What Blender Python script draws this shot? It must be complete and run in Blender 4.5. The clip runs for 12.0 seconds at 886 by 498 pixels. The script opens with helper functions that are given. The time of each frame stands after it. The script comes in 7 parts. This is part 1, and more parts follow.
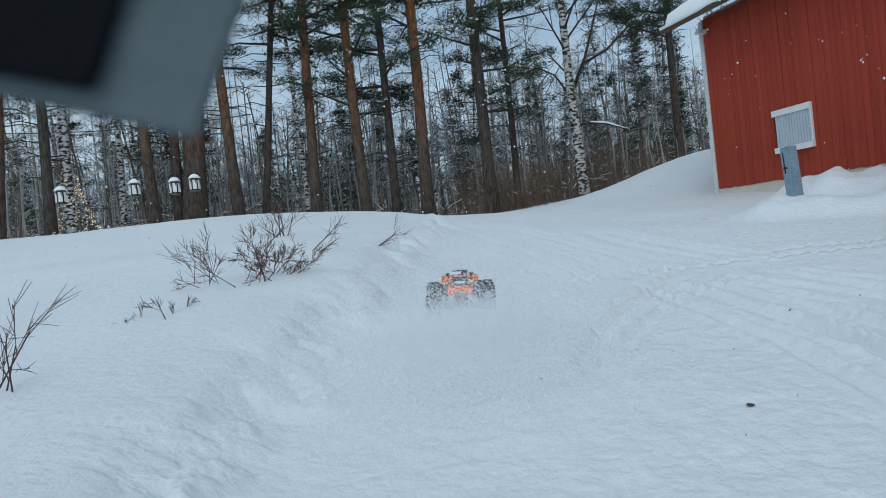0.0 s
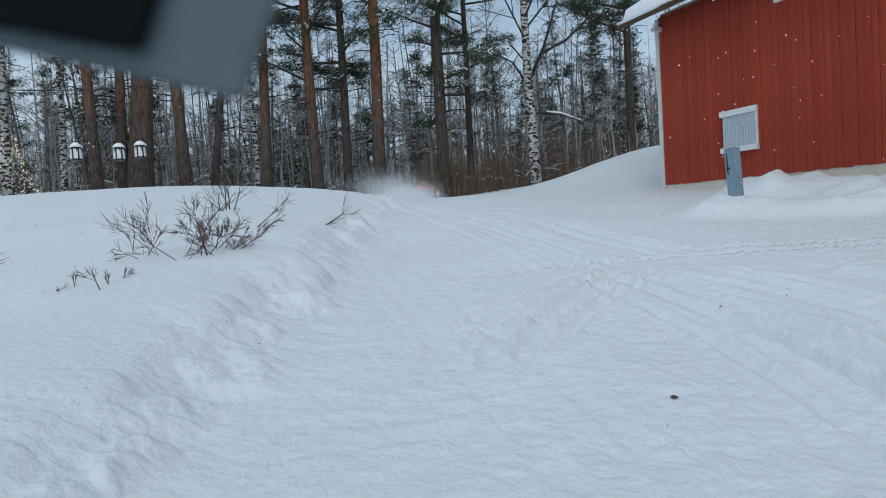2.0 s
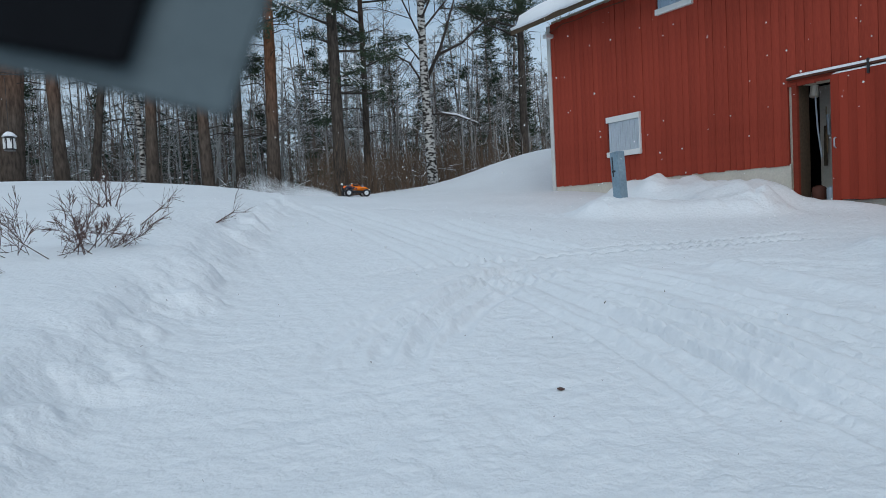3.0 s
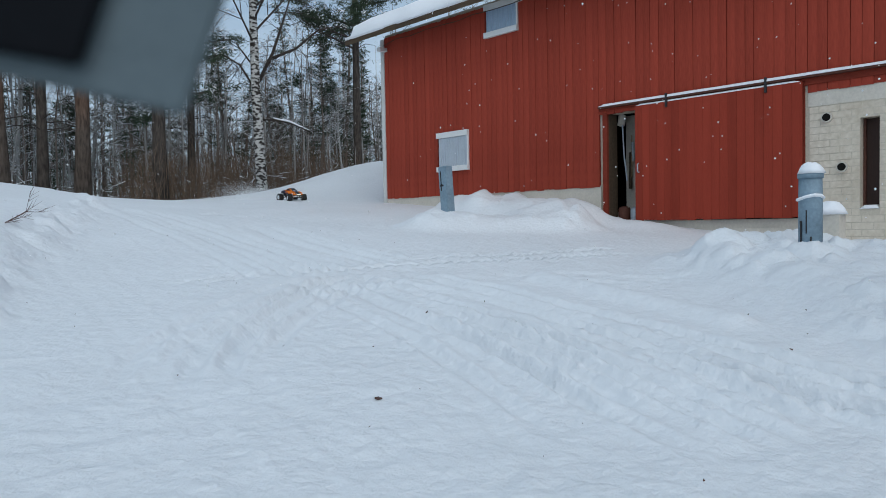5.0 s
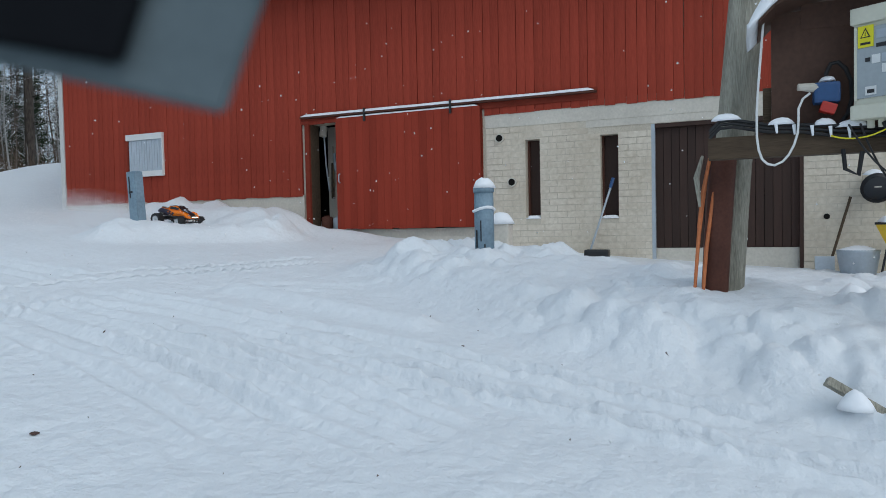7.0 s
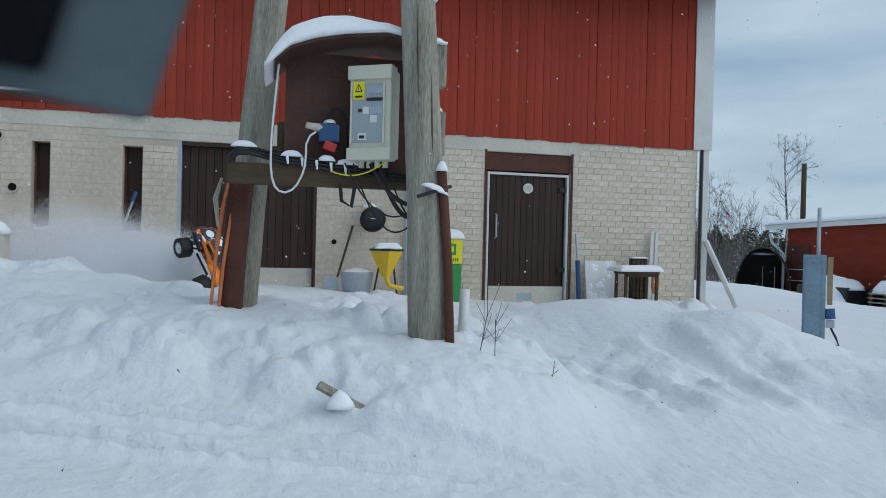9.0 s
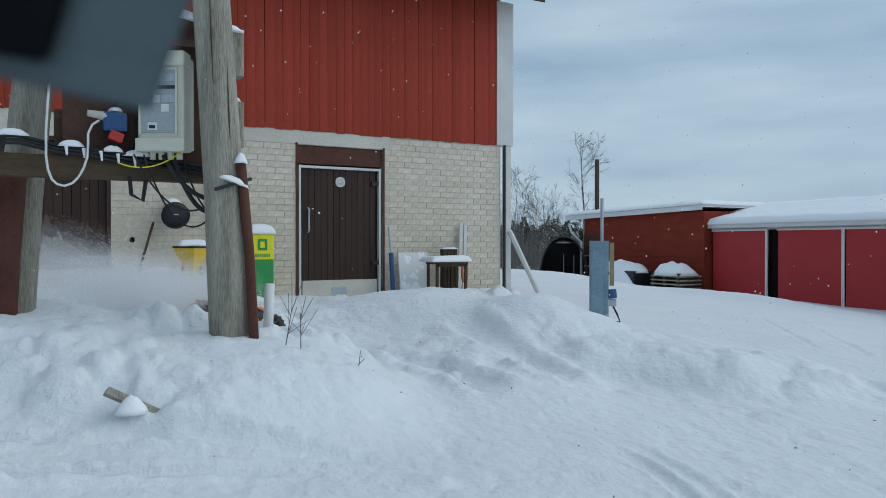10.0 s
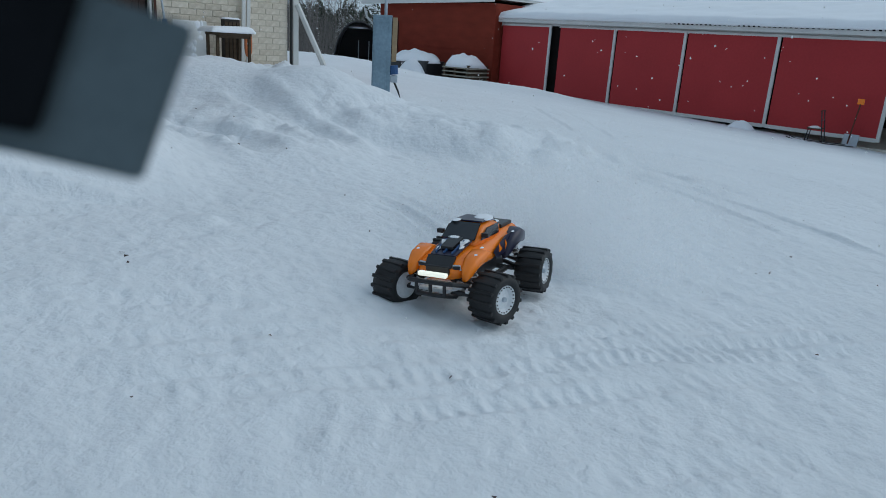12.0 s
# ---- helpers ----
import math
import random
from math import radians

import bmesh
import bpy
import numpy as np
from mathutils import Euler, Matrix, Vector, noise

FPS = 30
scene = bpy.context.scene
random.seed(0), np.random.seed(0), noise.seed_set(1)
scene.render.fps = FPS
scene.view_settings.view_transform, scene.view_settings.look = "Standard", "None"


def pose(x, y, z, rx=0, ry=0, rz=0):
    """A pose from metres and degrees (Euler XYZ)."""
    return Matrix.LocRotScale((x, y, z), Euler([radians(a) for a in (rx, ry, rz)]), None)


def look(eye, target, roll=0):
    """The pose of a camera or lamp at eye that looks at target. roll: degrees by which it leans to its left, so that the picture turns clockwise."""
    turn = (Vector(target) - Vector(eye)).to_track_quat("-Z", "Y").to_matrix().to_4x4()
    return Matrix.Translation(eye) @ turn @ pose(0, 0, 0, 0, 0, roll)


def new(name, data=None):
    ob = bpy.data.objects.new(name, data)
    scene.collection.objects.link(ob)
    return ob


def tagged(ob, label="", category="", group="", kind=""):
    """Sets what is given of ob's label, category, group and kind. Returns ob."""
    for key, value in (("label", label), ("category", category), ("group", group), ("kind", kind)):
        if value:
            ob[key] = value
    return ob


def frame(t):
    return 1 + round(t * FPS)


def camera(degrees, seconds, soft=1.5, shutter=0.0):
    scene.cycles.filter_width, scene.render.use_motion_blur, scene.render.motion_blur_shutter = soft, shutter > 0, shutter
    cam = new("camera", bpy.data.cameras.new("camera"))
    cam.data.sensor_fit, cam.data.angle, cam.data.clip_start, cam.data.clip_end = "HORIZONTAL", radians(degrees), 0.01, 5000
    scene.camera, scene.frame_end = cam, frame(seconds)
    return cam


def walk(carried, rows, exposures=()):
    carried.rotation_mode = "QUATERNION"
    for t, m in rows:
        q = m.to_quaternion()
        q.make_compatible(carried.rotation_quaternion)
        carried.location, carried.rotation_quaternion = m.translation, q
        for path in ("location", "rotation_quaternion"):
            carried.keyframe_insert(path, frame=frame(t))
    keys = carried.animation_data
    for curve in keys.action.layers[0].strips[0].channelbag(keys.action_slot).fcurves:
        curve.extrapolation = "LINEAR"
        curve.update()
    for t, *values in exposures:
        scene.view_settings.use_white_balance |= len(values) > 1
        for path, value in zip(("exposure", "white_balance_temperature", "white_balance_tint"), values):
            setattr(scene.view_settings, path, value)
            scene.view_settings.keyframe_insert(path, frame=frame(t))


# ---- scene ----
cam = camera(64.20, 12.0, 0.9)
PATH = [
    (0.0, pose(-0.039, 0.286, 1.330, 89.53, 6.03, -18.00)),
    (0.5, pose(-0.021, 0.267, 1.346, 89.79, 4.94, -14.73)),
    (1.0, pose(-0.029, 0.272, 1.365, 90.19, 3.79, -17.89)),
    (1.5, pose(-0.025, 0.257, 1.343, 89.03, 3.71, -18.84)),
    (2.0, pose(0.000, 0.256, 1.338, 87.78, 3.21, -21.89)),
    (2.5, pose(0.011, 0.253, 1.329, 87.61, 2.88, -25.87)),
    (3.0, pose(0.013, 0.241, 1.325, 87.34, 2.83, -30.20)),
    (3.5, pose(0.042, 0.227, 1.326, 87.12, 2.15, -36.92)),
    (5.5, pose(0.092, 0.258, 1.294, 88.01, 1.11, -45.13)),
    (6.0, pose(0.097, 0.214, 1.300, 88.09, 1.30, -48.50)),
    (6.5, pose(0.129, 0.168, 1.300, 88.04, 1.47, -55.97)),
    (6.7, pose(0.131, 0.135, 1.310, 87.98, 1.18, -61.16)),
    (8.3, pose(0.084, 0.121, 1.306, 88.95, -0.47, -86.55)),
    (8.5, pose(0.069, 0.086, 1.314, 89.28, -2.14, -93.72)),
    (9.0, pose(0.038, 0.039, 1.302, 89.72, -1.39, -103.61)),
    (9.5, pose(0.004, -0.009, 1.300, 89.71, -0.52, -109.65)),
    (10.0, pose(-0.043, -0.046, 1.284, 89.46, -0.00, -118.11)),
    (10.5, pose(-0.119, -0.059, 1.278, 88.13, -1.05, -138.94)),
    (11.0, pose(-0.161, -0.008, 1.237, 81.18, 0.37, -141.16)),
    (11.5, pose(-0.244, -0.013, 1.203, 77.24, -1.58, -136.51)),
    (12.0, pose(-0.352, -0.016, 1.108, 73.27, -3.53, -134.05)),
]
walk(cam, PATH, ((0.0, 0.02, 6350, 5), (1.0, 0.02, 6430, 7), (2.5, 0.06, 6480, 8), (3.5, 0.08, 6480, 9), (6.5, 0.11, 6530, 9), (8.5, 0.10, 6480, 8), (9.0, 0.01, 6440, 8), (9.5, -0.02, 6420, 7), (10.2, -0.09, 6330, 6), (10.5, -0.17, 6280, 6), (11.0, -0.18, 6280, 6), (12.0, -0.24, 6280, 6)))
cam.data.dof.use_dof = True
cam.data.dof.focus_distance = 6.0
cam.data.dof.aperture_fstop = 10.5

# ---- world, sun, exposure ----
world = bpy.data.worlds.new("overcast")
world.use_nodes = True
scene.world = world
wn, wl = world.node_tree.nodes, world.node_tree.links
wn.clear()
w_out = wn.new("ShaderNodeOutputWorld")
w_bg = wn.new("ShaderNodeBackground")
w_sky = wn.new("ShaderNodeTexSky")
w_sky.sky_type, w_sky.sun_disc = "NISHITA", False
w_sky.sun_elevation, w_sky.sun_rotation = radians(40.3), radians(212)
w_dim = wn.new("ShaderNodeMix")
w_dim.data_type, w_dim.blend_type = "RGBA", "MULTIPLY"
w_dim.inputs[0].default_value = 1.0
w_dim.inputs[7].default_value = (0.09, 0.09, 0.09, 1)
w_tc = wn.new("ShaderNodeTexCoord")
w_map = wn.new("ShaderNodeMapping")
w_map.inputs["Rotation"].default_value = (0.10, 0.06, 0.5)
w_map.inputs["Scale"].default_value = (0.9, 2.0, 7.5)
w_noise = wn.new("ShaderNodeTexNoise")
w_noise.inputs["Scale"].default_value, w_noise.inputs["Detail"].default_value = 1.5, 5
w_noise.inputs["Roughness"].default_value = 0.5
w_ramp = wn.new("ShaderNodeValToRGB")
w_ramp.color_ramp.elements[0].position, w_ramp.color_ramp.elements[0].color = 0.33, (0.335, 0.465, 0.615, 1)
w_ramp.color_ramp.elements[1].position, w_ramp.color_ramp.elements[1].color = 0.68, (0.555, 0.68, 0.80, 1)
w_mix = wn.new("ShaderNodeMix")
w_mix.data_type = "RGBA"
w_mix.inputs[0].default_value = 0.88
wl.new(w_tc.outputs["Generated"], w_map.inputs["Vector"])
wl.new(w_map.outputs["Vector"], w_noise.inputs["Vector"])
wl.new(w_noise.outputs["Fac"], w_ramp.inputs["Fac"])
wl.new(w_sky.outputs["Color"], w_dim.inputs[6])
wl.new(w_dim.outputs[2], w_mix.inputs[6])
wl.new(w_ramp.outputs["Color"], w_mix.inputs[7])
wl.new(w_mix.outputs[2], w_bg.inputs["Color"])
w_bg.inputs["Strength"].default_value = 0.97
wl.new(w_bg.outputs["Background"], w_out.inputs["Surface"])
sun = new("sun", bpy.data.lights.new("sun", "SUN"))
sun.data.energy, sun.data.angle, sun.data.color = 0.9, radians(60), (1.0, 0.97, 0.93)
sun.matrix_world = look((-6.2, -10, 10.0), (0, 0, 0))
scene.view_settings.exposure = 0.0


# ---- materials ----
def mat(name, color, rough=0.7, var=0.25, scale=6.0, fine=60.0, bump=0.0, metal=0.0, stretch=(1, 1, 1), second=None, per_piece=0.0, bump_scale=None, spec=0.5):
    """A surface with coarse and fine variation in its colour and a fine relief."""
    m = bpy.data.materials.new(name)
    m.use_nodes = True
    n, l = m.node_tree.nodes, m.node_tree.links
    b = n["Principled BSDF"]
    tc, mp = n.new("ShaderNodeTexCoord"), n.new("ShaderNodeMapping")
    mp.inputs["Scale"].default_value = stretch
    l.new(tc.outputs["Object"], mp.inputs["Vector"])
    n1, n2 = n.new("ShaderNodeTexNoise"), n.new("ShaderNodeTexNoise")
    n1.inputs["Scale"].default_value, n1.inputs["Detail"].default_value = scale, 4
    n2.inputs["Scale"].default_value, n2.inputs["Detail"].default_value = fine, 3
    l.new(mp.outputs["Vector"], n1.inputs["Vector"])
    l.new(mp.outputs["Vector"], n2.inputs["Vector"])
    dark = [c * (1 - var) for c in color]
    light = [min(1, c * (1 + var)) for c in (second or color)]
    ramp = n.new("ShaderNodeValToRGB")
    ramp.color_ramp.elements[0].position, ramp.color_ramp.elements[0].color = 0.3, (*dark, 1)
    ramp.color_ramp.elements[1].position, ramp.color_ramp.elements[1].color = 0.7, (*light, 1)
    add = n.new("ShaderNodeMath")
    add.operation = "MULTIPLY_ADD"
    add.inputs[1].default_value = 0.45
    l.new(n2.outputs["Fac"], add.inputs[0])
    half = n.new("ShaderNodeMath")
    half.operation = "MULTIPLY"
    half.inputs[1].default_value = 0.55
    l.new(n1.outputs["Fac"], half.inputs[0])
    l.new(half.outputs[0], add.inputs[2])
    fac = add.outputs[0]
    if per_piece:
        info, sp, s2 = n.new("ShaderNodeObjectInfo"), n.new("ShaderNodeMath"), n.new("ShaderNodeMath")
        sp.operation, s2.operation = "MULTIPLY_ADD", "ADD"
        sp.inputs[1].default_value, sp.inputs[2].default_value = per_piece, -per_piece / 2
        l.new(info.outputs["Random"], sp.inputs[0])
        l.new(sp.outputs[0], s2.inputs[0])
        l.new(fac, s2.inputs[1])
        fac = s2.outputs[0]
    l.new(fac, ramp.inputs["Fac"])
    l.new(ramp.outputs["Color"], b.inputs["Base Color"])
    b.inputs["Roughness"].default_value, b.inputs["Metallic"].default_value = rough, metal
    b.inputs["Specular IOR Level"].default_value = spec
    if bump:
        bp = n.new("ShaderNodeBump")
        bp.inputs["Strength"].default_value, bp.inputs["Distance"].default_value = 0.8, bump
        if bump_scale:
            n3 = n.new("ShaderNodeTexNoise")
            n3.inputs["Scale"].default_value, n3.inputs["Detail"].default_value = bump_scale, 4
            l.new(mp.outputs["Vector"], n3.inputs["Vector"])
            l.new(n3.outputs["Fac"], bp.inputs["Height"])
        else:
            l.new(n2.outputs["Fac"], bp.inputs["Height"])
        l.new(bp.outputs["Normal"], b.inputs["Normal"])
    return m


def glow(name, color, strength):
    m = bpy.data.materials.new(name)
    m.use_nodes = True
    b = m.node_tree.nodes["Principled BSDF"]
    b.inputs["Base Color"].default_value = (*color, 1)
    b.inputs["Emission Color"].default_value = (*color, 1)
    b.inputs["Emission Strength"].default_value = strength
    return m


M_SNOW = mat("snow", (0.775, 0.805, 0.835), 0.75, 0.05, 0.7, 18, 0.030, bump_scale=14, spec=0.2)
for node in M_SNOW.node_tree.nodes:
    if node.type == "TEX_NOISE" and node.inputs["Scale"].default_value == 14:
        node.inputs["Detail"].default_value, node.inputs["Roughness"].default_value = 9, 0.6
M_SNOWCAP = mat("settled_snow", (0.88, 0.90, 0.93), 0.75, 0.03, 2, 40, 0.01, bump_scale=18, spec=0.2)
M_FLAKE = mat("snow_flake", (0.95, 0.96, 0.97), 0.7, 0.02, 3, 30)
fn, fl = M_FLAKE.node_tree.nodes, M_FLAKE.node_tree.links
f_trans, f_mix = fn.new("ShaderNodeBsdfTranslucent"), fn.new("ShaderNodeMixShader")
f_trans.inputs["Color"].default_value = (0.97, 0.98, 0.99, 1)
fl.new(fn["Principled BSDF"].outputs[0], f_mix.inputs[1])
fl.new(f_trans.outputs[0], f_mix.inputs[2])
fl.new(f_mix.outputs[0], fn["Material Output"].inputs["Surface"])
M_RED = mat("red_board", (0.325, 0.052, 0.031), 0.85, 0.22, 1.6, 24, 0.002, stretch=(4, 4, 0.35), per_piece=0.16, spec=0.15)
M_REDDOOR = mat("red_door_board", (0.285, 0.042, 0.024), 0.8, 0.16, 1.6, 24, 0.002, stretch=(4, 4, 0.35), per_piece=0.3, spec=0.15)
M_PANEL = mat("red_panel", (0.40, 0.036, 0.040), 0.6, 0.10, 0.7, 14, 0.001, spec=0.25)
M_OLDRED = mat("old_red_wall", (0.21, 0.036, 0.021), 0.85, 0.25, 1.2, 20, 0.002, stretch=(1, 1, 3), spec=0.15)
M_WHITE = mat("white_paint", (0.72, 0.73, 0.72), 0.55, 0.06, 3, 40, 0.001)
M_TRIM = mat("grey_white_trim", (0.62, 0.62, 0.60), 0.6, 0.10, 3, 40, 0.001)
M_BRICK = mat("painted_brick", (0.625, 0.54, 0.425), 0.85, 0.15, 1.1, 16, 0.008, per_piece=0.14, second=(0.68, 0.62, 0.53), spec=0.2)
M_MORTAR = mat("painted_mortar", (0.53, 0.46, 0.37), 0.9, 0.16, 1.4, 40, 0.006, second=(0.58, 0.53, 0.44), spec=0.2)
M_CONC = mat("grey_concrete", (0.60, 0.56, 0.49), 0.9, 0.15, 1.5, 30, 0.004, spec=0.2)
M_BROWN = mat("dark_brown_door", (0.044, 0.023, 0.017), 0.6, 0.25, 2, 30, 0.002, stretch=(3, 3, 0.5), per_piece=0.3, spec=0.3)
M_BROWNFRAME = mat("weathered_brown_frame", (0.10, 0.045, 0.033), 0.8, 0.35, 4, 40, 0.002, spec=0.2)
# near-black colour standing in for the shade inside barn and garage openings
M_DARK = mat("unlit_interior_black", (0.014, 0.013, 0.012), 0.95, 0.3, 3, 20, spec=0.05)
M_BLACK = mat("black_rubber", (0.012, 0.012, 0.013), 0.6, 0.25, 8, 80, 0.001)
M_BLACKPL = mat("black_plastic", (0.016, 0.016, 0.018), 0.4, 0.2, 8, 80)
M_POLE = mat("weathered_pole", (0.275, 0.258, 0.205), 0.9, 0.45, 2.2, 30, 0.014, stretch=(5, 5, 0.5), second=(0.37, 0.35, 0.29), spec=0.15)
M_BOARD = mat("brown_board", (0.092, 0.050, 0.036), 0.7, 0.25, 3, 30, 0.001, spec=0.25)
M_RUST = mat("rusty_brown_steel", (0.095, 0.034, 0.022), 0.7, 0.3, 5, 50, 0.001, spec=0.3)
M_BEAM = mat("dark_timber", (0.085, 0.060, 0.040), 0.85, 0.35, 4, 30, 0.004, stretch=(5, 0.5, 5), spec=0.2)
M_BLUEPOST = mat("blue_grey_paint", (0.185, 0.275, 0.34), 0.6, 0.24, 3, 30, 0.002, second=(0.21, 0.30, 0.37))
M_METAL = mat("galvanised_sheet", (0.42, 0.47, 0.52), 0.45, 0.12, 3, 30, 0.0, metal=0.35)
M_BLUESHEET = mat("blue_grey_sheet", (0.33, 0.43, 0.54), 0.5, 0.10, 3, 30, metal=0.2)
M_BOX = mat("beige_cabinet", (0.64, 0.63, 0.52), 0.5, 0.06, 3, 40)
M_BOXGLASS = mat("grey_cabinet_window", (0.36, 0.40, 0.42), 0.12, 0.10, 3, 40)
M_YELLOW = mat("yellow_plastic", (0.78, 0.50, 0.03), 0.5, 0.08, 3, 30)
M_LEMON = mat("bright_yellow", (0.80, 0.72, 0.02), 0.5, 0.05, 3, 30)
M_GREEN = mat("green_plastic", (0.03, 0.28, 0.07), 0.5, 0.08, 3, 30)
M_BLUE = mat("blue_plastic", (0.02, 0.075, 0.20), 0.45, 0.1, 5, 40)
M_REDPL = mat("red_plastic", (0.45, 0.03, 0.02), 0.45, 0.1, 5, 40)
M_ORANGE = mat("orange_paint", (1.0, 0.235, 0.013), 0.25, 0.05, 5, 40)
M_ORANGESTRAP = mat("orange_strap", (0.55, 0.17, 0.06), 0.7, 0.2, 5, 40)
M_NAVY = mat("navy_black_decal", (0.016, 0.015, 0.040), 0.3, 0.2, 8, 40)
M_GLASS = mat("dark_window", (0.02, 0.023, 0.028), 0.12, 0.1, 5, 40)
M_RIM = mat("snowy_white_rim", (0.70, 0.72, 0.74), 0.5, 0.12, 30, 80)
M_TWIG = mat("brown_twig", (0.088, 0.046, 0.038), 0.8, 0.3, 8, 50)
M_LIMB = mat("dark_limb", (0.062, 0.052, 0.046), 0.9, 0.3, 2, 20, spec=0.15)
M_WOOD = mat("raw_wood", (0.34, 0.24, 0.14), 0.8, 0.2, 4, 40, 0.001, stretch=(1, 1, 6))
M_LAMP = glow("lit_light_bar", (0.95, 0.95, 0.82), 0.7)
M_TAIL = glow("red_tail_light", (1.0, 0.10, 0.04), 1.2)
M_WARM = glow("warm_string_light", (0.95, 0.74, 0.48), 0.45)


# ---- mesh helpers ----
def part(name, bm, material, parent=None, label="", smooth=False):
    """Links a bmesh as one mesh object under a thing or a part."""
    me = bpy.data.meshes.new(name)
    bm.to_mesh(me)
    bm.free()
    if smooth:
        me.shade_smooth()
    me.materials.append(material)
    ob = new(name, me)
    if parent is not None:
        ob.parent = parent
    return tagged(ob, label)


def thing(name, x, y, z, label, category, group="", rz=0.0, kind=""):
    ob = new(name)
    ob.empty_display_size = 0.1
    ob.matrix_world = pose(x, y, z, 0, 0, rz)
    return tagged(ob, label, category, group, kind)


def box(bm, x0, y0, z0, x1, y1, z1, m=None, bevel=0.0):
    """A box between two corners, turned by m, with rounded edges if asked."""
    v = [bm.verts.new(p) for p in ((x0, y0, z0), (x1, y0, z0), (x1, y1, z0), (x0, y1, z0), (x0, y0, z1), (x1, y0, z1), (x1, y1, z1), (x0, y1, z1))]
    fs = [bm.faces.new([v[i] for i in f]) for f in ((3, 2, 1, 0), (4, 5, 6, 7), (0, 1, 5, 4), (1, 2, 6, 5), (2, 3, 7, 6), (3, 0, 4, 7))]
    if m is not None:
        bmesh.ops.transform(bm, matrix=m, verts=v)
    if bevel:
        es = {e for f in fs for e in f.edges}
        bmesh.ops.bevel(bm, geom=list(es), offset=bevel, segments=2, affect="EDGES", profile=0.6)
    return bm


def B(x0, y0, z0, x1, y1, z1, m=None, bevel=0.0):
    return box(bmesh.new(), min(x0, x1), min(y0, y1), min(z0, z1), max(x0, x1), max(y0, y1), max(z0, z1), m, bevel)


def tube(bm, pts, radii, n=8, cap=True):
    """A round bar along points, with a radius at each."""
    pts = [Vector(p) for p in pts]
    if not isinstance(radii, (list, tuple)):
        radii = [radii] * len(pts)
    rings = []
    side = None
    for i, p in enumerate(pts):
        d = (pts[min(i + 1, len(pts) - 1)] - pts[max(i - 1, 0)]).normalized()
        if side is None:
            side = d.orthogonal().normalized()
        side = (side - d * side.dot(d)).normalized()
        up = d.cross(side)
        rings.append([bm.verts.new(p + (side * math.cos(a) + up * math.sin(a)) * radii[i]) for a in [2 * math.pi * k / n for k in range(n)]])
    for a, b in zip(rings, rings[1:]):
        for k in range(n):
            bm.faces.new((a[k], a[(k + 1) % n], b[(k + 1) % n], b[k]))
    if cap:
        bm.faces.new(rings[0][::-1])
        bm.faces.new(rings[-1])
    return bm


def T(pts, radii, n=8):
    return tube(bmesh.new(), pts, radii, n)


def sag(a, b, drop, n=10):
    a, b = Vector(a), Vector(b)
    return [a.lerp(b, i / n) - Vector((0, 0, drop * 4 * (i / n) * (1 - i / n))) for i in range(n + 1)]


def mound(rx, ry, h, seed=0, n=20, rings=6, lump=0.12, flat=2.0):
    """A closed heap of settled snow, flat below, with an uneven rounded top."""
    bm = bmesh.new()
    rows = []
    for j in range(rings + 1):
        u = j / rings
        row = []
        for i in range(n):
            a = 2 * math.pi * i / n
            k = 1 + lump * noise.noise(Vector((math.cos(a) * 1.5, math.sin(a) * 1.5, seed + u)))
            zz = h * (1 - u ** flat) * (1 + lump * noise.noise(Vector((3 * math.cos(a) * u, 3 * math.sin(a) * u, seed + 9))))
            row.append(bm.verts.new((rx * u * k * math.cos(a), ry * u * k * math.sin(a), zz)))
            if j == 0:
                break
        rows.append(row)
    for i in range(n):
        bm.faces.new((rows[0][0], rows[1][i], rows[1][(i + 1) % n]))
        for a, b in zip(rows[1:], rows[2:]):
            bm.faces.new((a[i], b[i], b[(i + 1) % n], a[(i + 1) % n]))
    bm.faces.new(rows[-1][::-1])
    return bm


